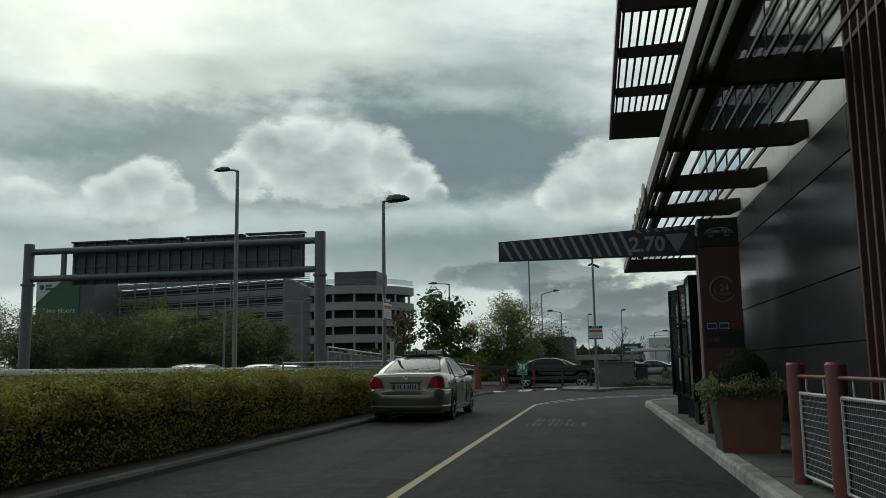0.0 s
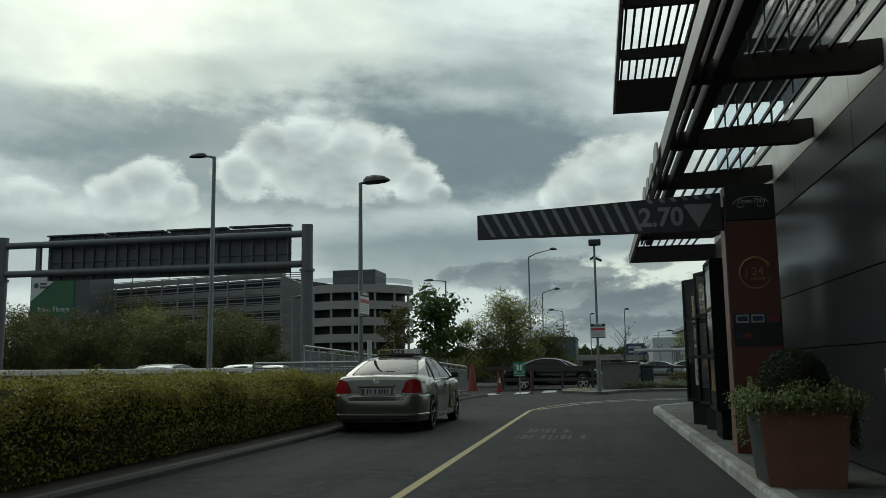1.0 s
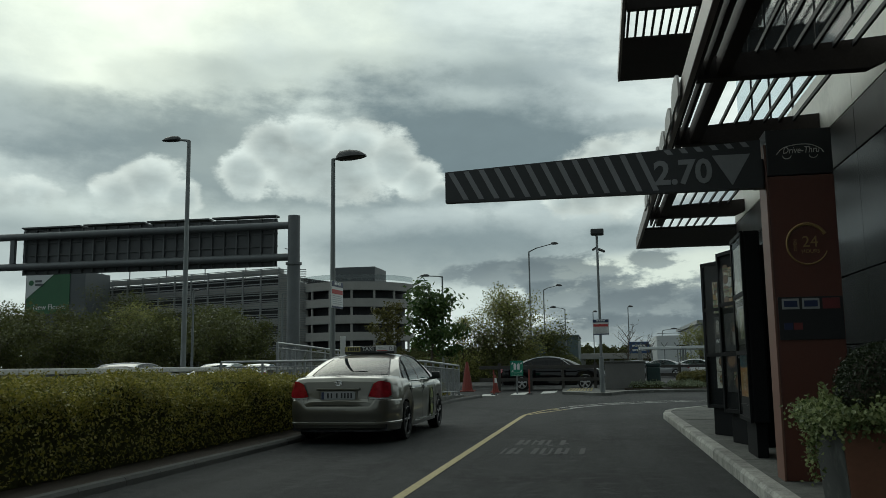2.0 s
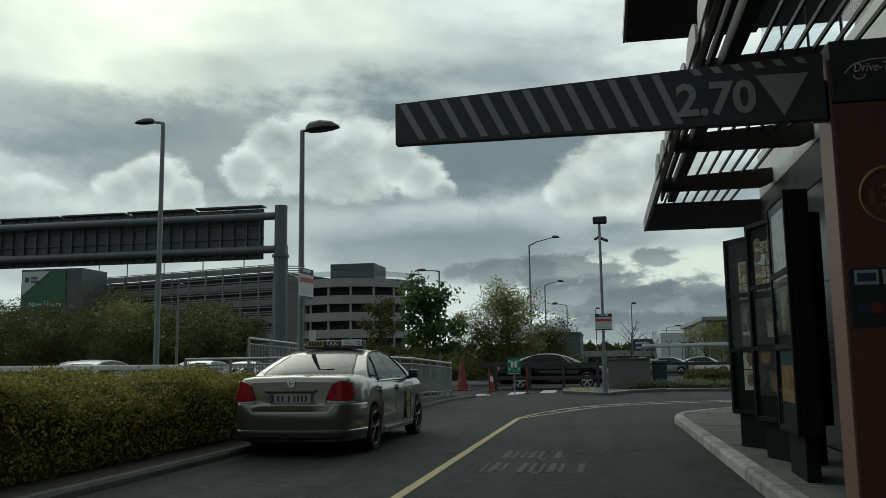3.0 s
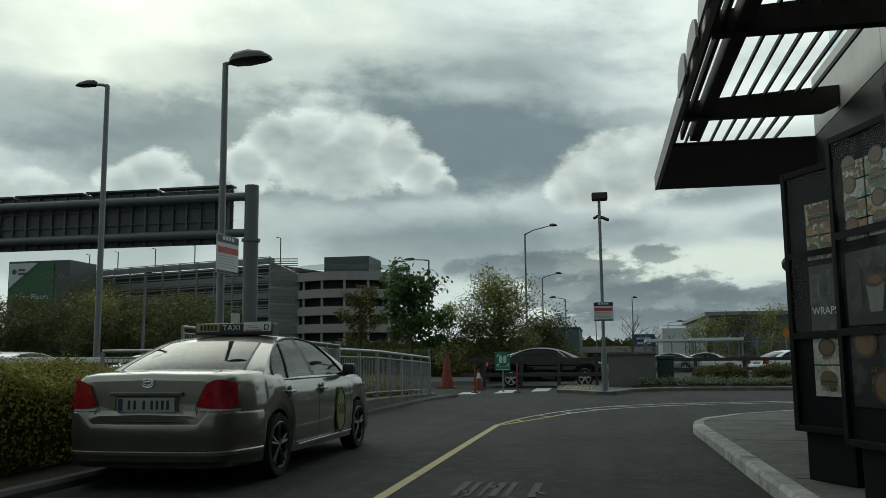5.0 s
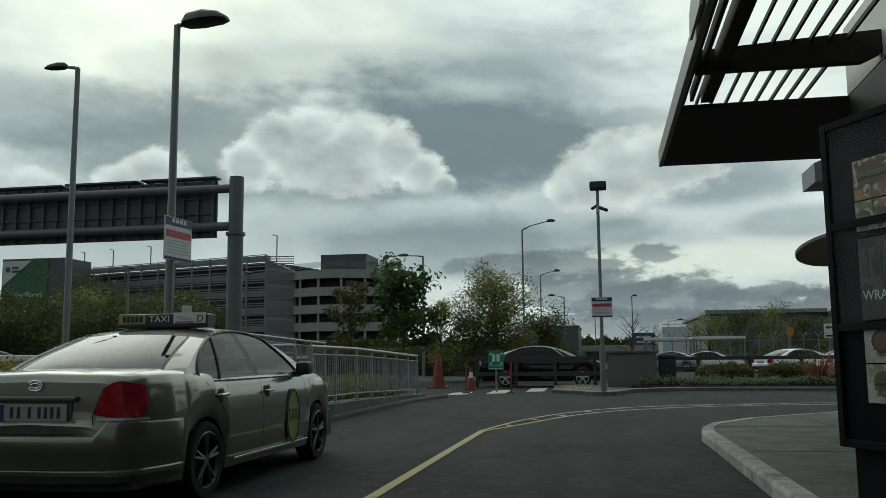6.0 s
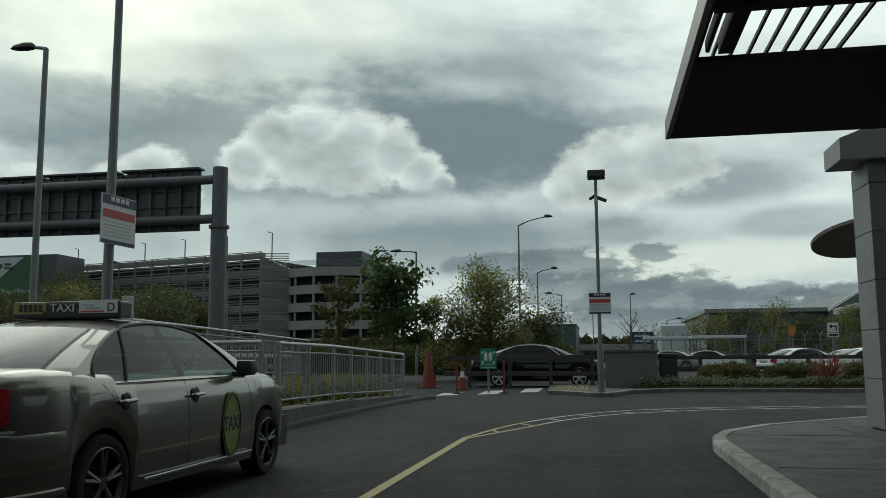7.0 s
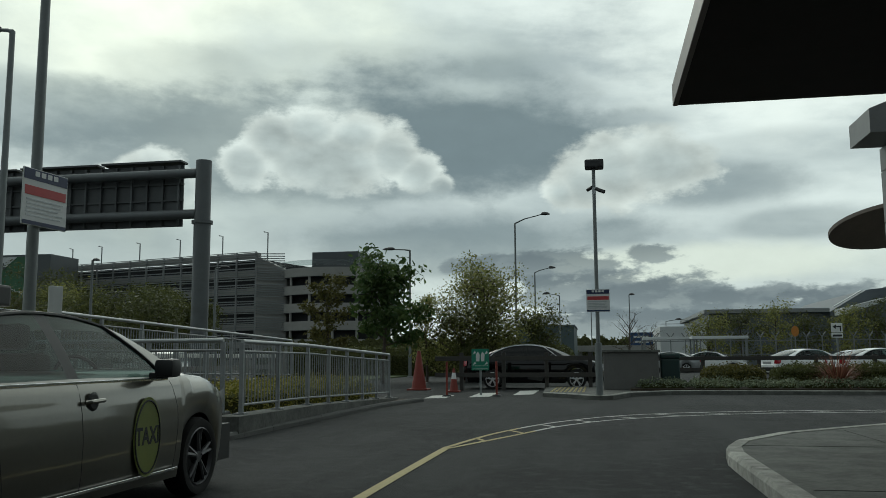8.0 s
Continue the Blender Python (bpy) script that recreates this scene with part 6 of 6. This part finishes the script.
part("board", Mesh().prism([(0.23 * math.cos(a), 2.6 + 0.34 * math.sin(a)) for a in np.linspace(0, 2 * math.pi, 12, endpoint=False)], -0.03, 0.0, "y"), stuff("sign_orange", (0.45, 0.17, 0.02), 0.5), ws)

# shelters
for x, y in ((5.4, 79), (8.6, 77.5)):
    s = thing("cycle_shelter", "flat-roofed pale shelter on thin posts", "shelter", (x, y, 0), group="shelters")
    part("roof", Mesh().box(-1.9, -1, 2.25, 1.9, 1, 2.45, 0.03), SHEDPALE, s)
    for px in (-1.8, 1.8):
        for py in (-0.9, 0.9):
            part("post", Mesh().box(px - 0.05, py - 0.05, 0, px + 0.05, py + 0.05, 2.24), POLE, s)
# security fence
sf = thing("security_fence", "dark security fence with angled barbed tops", "fence", (4, 92, -0.26))
for k in range(26):
    x = k * 1.25
    part("post", Mesh().tube([(x, 0, 0), (x, 0, 2.9), (x + 0.3, 0, 3.35)], 0.05, 6), POLE, sf)
    part("spur", Mesh().tube([(x, 0, 2.9), (x - 0.3, 0, 3.35)], 0.045, 6), POLE, sf)
for z in (0.5, 1.4, 2.6):
    part("rail", Mesh().box(0, -0.02, z, 31.2, 0.02, z + 0.06), POLE, sf)
CARS = [(4.8, 74, 80, SILVERPAINT, "silver car parked by the shelters"), (7.9, 76, -95, WHITEPAINT, "white car parked by the shelters"), (10.0, 57.5, -62, WHITEPAINT, "white parked car facing away across the bed"),
        (12.75, 55.8, -75, WHITEPAINT, "white parked hatchback behind the bed"), (16.3, 57.4, -66, SILVERPAINT, "silver parked car behind the bed"), (11.4, 65, 85, SILVERPAINT, "grey car further back in the yard"),
        (19.7, 58, -70, WHITEPAINT, "white parked car at the end of the row"), (14.5, 67, 95, WHITEPAINT, "white car further back in the yard"), (3.0, 78, 75, WHITEPAINT, "white car beyond the enclosure")]
for x, y, t, p, lab in CARS:
    car(lab, p, (x, y, 0), t, simple=True, group="cars in the yard")
car("white car on the road beyond the barrier", WHITEPAINT, (-15.2, 38.5, 0.0), 0, simple=True, group="cars on the road")
car("silver car further along the road beyond the barrier", SILVERPAINT, (-17.5, 48, 0.0), 8, simple=True, group="cars on the road")
car("dark blue car on the road beyond the barrier", BLUEPAINT, (-14.2, 29.0, 0.0), 180, simple=True, group="cars on the road")
car("white car by the ramp", WHITEPAINT, (-12.5, 66, 0.0), 70, simple=True, group="cars on the road")
car("silver car beyond the trees", SILVERPAINT, (-10.6, 78, 0.0), 80, simple=True, group="cars on the road")

# ---- plants ----
RNG = np.random.default_rng(5)


def leaf_sheet(points, normals, size, rng, aspect=0.6, jitter=0.9):
    """Many small folded leaves at points, roughly facing along normals, as one vertex and face list."""
    n = len(points)
    nr = normals + rng.normal(0, jitter, (n, 3))
    nr /= np.linalg.norm(nr, axis=1)[:, None] + 1e-9
    t = np.cross(nr, rng.normal(0, 1, (n, 3)))
    t /= np.linalg.norm(t, axis=1)[:, None] + 1e-9
    b = np.cross(nr, t)
    s = size * rng.uniform(0.6, 1.4, n)[:, None]
    a = points - t * s
    c = points + t * s
    e = points + b * s * aspect + nr * s * 0.15
    f = points - b * s * aspect + nr * s * 0.15
    v = np.stack([a, e, c, f], 1).reshape(-1, 3)
    faces = np.arange(4 * n).reshape(n, 4)
    return v, faces


def leaf_mesh(name, v, faces, material):
    me = bpy.data.meshes.new(name)
    me.from_pydata(v.tolist(), [], faces.tolist())
    me.materials.append(material)
    return me


def rough_height(x, y, seed=0.0):
    return noise.noise(Vector((x * 0.9, y * 0.9, seed))) * 0.5 + noise.noise(Vector((x * 2.7, y * 2.7, seed + 7))) * 0.3


def hedge(label, x0, x1, y0, y1, h, material, count, size, seed, base=0.08, name="hedge", round_edge=0.35, tuck=0.12, lumps=0.22, low=0.8, foot=0.0, under=0.0, thin=0.0, gaps=0.0, brow=0.45):
    """A mass of leaves, uneven on top, round a woody heart coloured as shade."""
    rng = np.random.default_rng(seed)
    t = thing(name, label, "hedge", ((x0 + x1) / 2, (y0 + y1) / 2, base), kind="stuff")
    cx, cy = (x0 + x1) / 2, (y0 + y1) / 2

    def top(x, y):
        e = min(x - x0, x1 - x, y - y0, y1 - y)
        k = math.sqrt(max(0.0, 1 - max(0.0, 1 - e / round_edge) ** 2))
        return (h + lumps * rough_height(x, y, seed)) * (brow + (1 - brow) * k)
    nx, ny = max(3, int((x1 - x0) / 0.35)), max(3, int((y1 - y0) / 0.35))
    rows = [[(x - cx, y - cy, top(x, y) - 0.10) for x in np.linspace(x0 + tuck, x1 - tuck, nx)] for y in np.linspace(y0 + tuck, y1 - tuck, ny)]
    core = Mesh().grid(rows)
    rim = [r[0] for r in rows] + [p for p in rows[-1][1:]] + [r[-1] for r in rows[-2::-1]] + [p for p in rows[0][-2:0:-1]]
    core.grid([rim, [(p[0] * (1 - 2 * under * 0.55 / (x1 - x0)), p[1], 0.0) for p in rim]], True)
    # the heart's dark colour stands for the shade among the leaves
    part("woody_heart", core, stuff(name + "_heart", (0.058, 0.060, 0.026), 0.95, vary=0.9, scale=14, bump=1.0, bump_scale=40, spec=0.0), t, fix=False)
    pts, nrm = [], []
    area_top, area_side = (x1 - x0) * (y1 - y0), 2 * ((x1 - x0) + (y1 - y0)) * h * 0.9
    for _ in range(count):
        if rng.random() < area_top / (area_top + area_side):
            x, y = rng.uniform(x0, x1), rng.uniform(y0, y1)
            if gaps and noise.noise(Vector((x * 3.1, y * 3.1, seed + 11.0))) < -gaps:
                continue
            pts.append((x, y, top(x, y) - abs(rng.normal(0, 0.05)) + (0.10 * rng.random() if rng.random() < 0.2 else 0))), nrm.append((0, 0, 1))
        else:
            q = rng.uniform(0, 2 * ((x1 - x0) + (y1 - y0)))
            if q < (x1 - x0):
                x, y, n = x0 + q, y0, (0, -1, 0.3)
            elif q < 2 * (x1 - x0):
                x, y, n = x0 + q - (x1 - x0), y1, (0, 1, 0.3)
            elif q < 2 * (x1 - x0) + (y1 - y0):
                x, y, n = x0, y0 + q - 2 * (x1 - x0), (-1, 0, 0.3)
            else:
                x, y, n = x1, y0 + q - 2 * (x1 - x0) - (y1 - y0), (1, 0, 0.3)
            f = (foot + (1 - foot) * rng.random() ** low) if rng.random() > thin else foot * rng.random()
            bulge = 0.12 * rough_height(x * 1.6 + y, f * 2.0, seed + 3)
            inset = under * max(0.0, 0.62 - f) + min(round_edge, 0.5) * (0.06 + 0.5 * max(0, f - 0.6) ** 1.3) + bulge - 0.04 + abs(rng.normal(0, 0.05))
            x, y = x - n[0] * inset, y - n[1] * inset
            pts.append((x, y, 0.04 + f * (top(x, y) - 0.02))), nrm.append(n)
    pts = np.array(pts) - np.array([cx, cy, 0.0])
    v, f = leaf_sheet(pts, np.array(nrm, float), size, rng)
    part("leaves", leaf_mesh("leaves", v, f, material), material, t)
    return t


# low sides thinly leafed: the dark heart shows there as the hedge's shade
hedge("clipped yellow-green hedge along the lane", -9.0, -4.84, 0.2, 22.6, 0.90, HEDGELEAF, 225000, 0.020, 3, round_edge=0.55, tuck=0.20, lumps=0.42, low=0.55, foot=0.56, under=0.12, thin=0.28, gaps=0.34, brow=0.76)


def tree(label, at, height, crown, trunk_r, material, leaves, leaf, seed, spread=1.0, clear=0.3, name="tree", limbs=9, twig_leaves=True):
    """A tapered trunk, forking limbs and a crown of leaf clumps round their ends. crown: (half width, half height)."""
    rng = np.random.default_rng(seed)
    t = thing(name, label, "tree", at)
    wood = Mesh()
    lean = rng.normal(0, 0.03, 2)
    H = height - crown[1] * 0.55
    spine = [Vector((lean[0] * z + 0.05 * math.sin(z * 1.3 + seed), lean[1] * z, z)) for z in np.linspace(0, H, 7)]
    wood.tube(spine, [trunk_r * (1 - 0.75 * k / 6) for k in range(7)], 10)
    tips = []
    for k in range(limbs):
        z = H * (clear + (1 - clear) * (k + 0.5) / limbs)
        i = min(5, int(z / H * 6))
        p0 = spine[i].lerp(spine[i + 1], z / H * 6 - i)
        a = k * 2.4 + rng.uniform(-0.4, 0.4)
        rise = 0.25 + 0.75 * (k / limbs) + rng.uniform(-0.1, 0.15)
        L = crown[0] * (1.0 - 0.30 * abs(k / limbs - 0.5)) * rng.uniform(0.8, 1.1) * spread
        d = Vector((math.cos(a), math.sin(a), rise)).normalized()
        mid = p0 + d * L * 0.5 + Vector((0, 0, 0.08 * L))
        end = p0 + d * L + Vector((rng.normal(0, 0.1), rng.normal(0, 0.1), 0.10 * L))
        wood.tube([p0, mid, end], [trunk_r * 0.38, trunk_r * 0.22, trunk_r * 0.07], 6)
        tips += [mid.lerp(end, 0.3), end]
        for j in range(4):
            q = p0.lerp(mid, 0.5) if j == 0 else mid.lerp(end, 0.3 * j - 0.2)
            e = Vector(rng.normal(0, 1, 3)).normalized()
            e.z = abs(e.z) * 0.7 + 0.15
            tip = q + e.normalized() * L * rng.uniform(0.35, 0.6)
            wood.tube([q, q.lerp(tip, 0.5) + Vector((0, 0, 0.04 * L)), tip], [trunk_r * 0.15, trunk_r * 0.09, trunk_r * 0.03], 5)
            tips += [q.lerp(tip, 0.6), tip]
    tips += [spine[-1], spine[-1] + Vector((0, 0, crown[1] * 0.3)), spine[-2]]
    part("trunk", wood, BARK, t, smooth=True)
    tips = np.array([tuple(p) for p in tips])
    per = leaves // len(tips) + 1
    cl = crown[0] * 0.23
    def clump():
        q = rng.normal(0, 1, (per, 3))
        q /= np.linalg.norm(q, axis=1)[:, None]
        return q * rng.random((per, 1)) ** 0.45 * 1.75
    pts = np.concatenate([c + clump() * np.array([cl, cl, cl * 0.8]) * rng.uniform(0.5, 1.1) for c in tips])
    pts = pts[pts[:, 2] > height * clear * 0.45]
    mid = np.array([0, 0, height - crown[1]])
    v, f = leaf_sheet(pts, (pts - mid) * 0.4 + np.array([0, 0, 0.5]), leaf, rng, 0.55, 1.0)
    part("crown", leaf_mesh("crown", v, f, material), material, t)
    return t


tree("young horse chestnut with dense dark green leaves", (-8.55, 49.4, 0), 5.05, (1.75, 1.85), 0.10, DARKLEAF, 2500, 0.14, 11, clear=0.36, limbs=11)
tree("slender maple with sparse rusty young leaves", (-10.6, 48, 0), 4.65, (0.95, 1.5), 0.07, RUSTLEAF, 2200, 0.075, 12, clear=0.35)
tree("broad airy tree with small pale spring leaves", (-4.85, 52.8, 0), 4.95, (2.25, 2.2), 0.13, LIGHTLEAF, 12500, 0.062, 13, clear=0.12, limbs=24)
tree("thin shrubby tree with sparse pale leaves", (-7.25, 52, 0), 4.0, (1.15, 1.7), 0.06, LIGHTLEAF, 3600, 0.055, 14, clear=0.08, limbs=12)
tree("dark rounded shrub behind the black car", (-2.5, 54.5, 0), 2.7, (1.6, 1.2), 0.08, BUSHLEAF, 5200, 0.06, 15, clear=0.1)
tree("dark rounded shrub under the airy tree", (-5.3, 51, 0), 2.45, (1.9, 1.1), 0.08, BUSHLEAF, 5200, 0.06, 16, clear=0.1)
tree("bare winter tree in the distance", (3.0, 96, 0), 5.0, (2.0, 1.8), 0.12, BUSHLEAF, 60, 0.05, 17, clear=0.25, limbs=14)
tree("bare winter tree beyond the mast", (5.2, 99, 0), 4.0, (1.5, 1.3), 0.10, BUSHLEAF, 60, 0.05, 18, clear=0.25, limbs=12)
XS = [-62, -56, -51, -47, -43, -39.5, -36, -33.5, -31, -29, -27.3]
HS = [9.2, 7.4, 6.2, 5.4, 5.7, 6.6, 5.4, 5.0, 5.7, 5.0, 4.2]
for k, (x, h) in enumerate(zip(XS, HS)):
    tree("scrubby roadside tree with dull green leaves", (x, 68 + 2 * (k % 3), 0), h, (h * 0.52, h * 0.46), 0.13, BUSHLEAF if k % 3 else LIGHTLEAF if k == 6 else BUSHLEAF, 9000, 0.10, 30 + k, clear=0.06, limbs=13)
for k in range(6):
    tree("low roadside shrub in dull green", (-58 + 6.2 * k, 63, 0), 3.4, (3.4, 1.6), 0.10, BUSHLEAF, 6000, 0.11, 50 + k, clear=0.05, limbs=9)
for k in range(9):
    tree("scrubby hedge tree before the grey building", (10.5 + 3.0 * k, 98 + (k % 2), 0), 4.4 + 0.5 * (k % 3), (2.3, 2.0), 0.10, BUSHLEAF if k % 2 else LIGHTLEAF, 2600, 0.10, 70 + k, clear=0.08)

# far flower bed
OLIVELEAF = leafy("olive_leaves", (0.06, 0.06, 0.012), (0.15, 0.13, 0.03), 0.3)
for k in range(9):
    x = 3.4 + 2.05 * k
    hedge("low clipped green shrub in the flower bed", x, x + 1.75, 40.9, 42.2, 0.62, OLIVELEAF if k % 3 == 0 else BUSHLEAF, 3600, 0.035, 90 + k, base=0.16, name="shrub")
for k in range(12):
    x = 1.4 + 1.5 * k
    hedge("pale-leaved ground cover at the kerb", x, x + 1.4, 39.5, 40.6, 0.24, PALELEAF, 1500, 0.03, 110 + k, base=0.16, name="ground_cover")


def flax(at, seed):
    rng = np.random.default_rng(seed)
    t = thing("flax_plant", "spiky red-bronze flax plant in the flower bed", "plant", at)
    m = Mesh()
    for _ in range(420):
        a, lean, L = rng.uniform(0, 2 * math.pi), rng.uniform(0.25, 1.45), rng.uniform(0.7, 1.35)
        d = Vector((math.cos(a), math.sin(a), 0))
        s = Vector((-d.y, d.x, 0)) * 0.018
        rows = []
        for u in np.linspace(0, 1, 5):
            p = d * (L * u * math.sin(lean) + 0.12) + Vector((0, 0, L * (u * math.cos(lean) - 0.35 * u * u * math.sin(lean)) + 0.05))
            rows.append([p - s * (1.05 - u), p + s * (1.05 - u)])
        m.grid(rows)
    part("foliage", m, REDLEAF, t, fix=False)


flax((7.0, 40.5, 0.16), 4)
hedge("dark scrub along the road beyond the crossing", -20, -1.0, 63.0, 65.0, 1.7, BUSHLEAF, 16000, 0.06, 141, base=0.0, name="shrub", round_edge=0.8)
hedge("far line of dark scrub on the horizon", -46, 8, 134, 137, 3.4, BUSHLEAF, 9000, 0.20, 151, base=0.0, name="far_scrub", round_edge=1.2, tuck=0.3, lumps=2.2)
# strip of planting behind the ramp railing
hedge("low green planting behind the ramp railing", -7.4, -5.0, 27.2, 34.6, 0.5, HEDGELEAF, 9000, 0.03, 131, base=0.09, name="shrub")

# ivy and clipped ball in the planter
def ball(owner, name, c, r, material, count, size, seed, squash=1.0):
    rng = np.random.default_rng(seed)
    n = rng.normal(0, 1, (count, 3))
    n /= np.linalg.norm(n, axis=1)[:, None]
    n = n[n[:, 2] > -0.3]
    p = n * (r * (1 + rng.normal(0, 0.035, (len(n), 1))))
    p[:, 2] *= squash
    v, f = leaf_sheet(p + np.array(c), n, size, rng)
    return part(name, leaf_mesh(name, v, f, material), material, owner)


bush = thing("box_bush", "dark clipped ball of box in the planter", "bush", (1.98, 9.90, 0.80))
part("woody_heart", Mesh().tube([(0, 0, 0), (0, 0, 0.17), (0, 0, 0.33), (0, 0, 0.41)], [0.20, 0.245, 0.18, 0.05], 14), SOIL, bush)
ball(bush, "foliage", (0, 0, 0.18), 0.275, BOXLEAF, 12000, 0.010, 21)
ivy = thing("ivy", "trailing variegated ivy spilling over the planter's rim", "ivy", (1.98, 9.90, 0.82))
rng = np.random.default_rng(8)
pts = []
for _ in range(9500):
    a = rng.uniform(0, 2 * math.pi)
    k = 1 / max(abs(math.cos(a)), abs(math.sin(a)))
    rad = 0.37 * min(k, 1.25) + rng.normal(0.04, 0.05)
    hang = -abs(rng.normal(0, 0.05)) if rad > 0.38 else rng.uniform(0, 0.10)
    pts.append((rad * math.cos(a), rad * math.sin(a), 0.05 + hang + rng.normal(0, 0.03)))
for s in range(14):
    a = rng.uniform(-0.9, 0.3) if s > 3 else rng.uniform(3.0, 3.5)
    L = rng.uniform(0.15, 0.42)
    for _ in range(90):
        u = rng.random()
        pts.append((0.41 * math.cos(a) * 1.12 + rng.normal(0, 0.02), 0.41 * math.sin(a) * 1.12 + rng.normal(0, 0.02), -L * u))
pts = np.array(pts)
v, f = leaf_sheet(pts, np.stack([pts[:, 0], pts[:, 1], np.full(len(pts), 0.3)], 1), 0.014, rng, 0.75)
part("leaves", leaf_mesh("leaves", v, f, IVYLEAF), IVYLEAF, ivy)
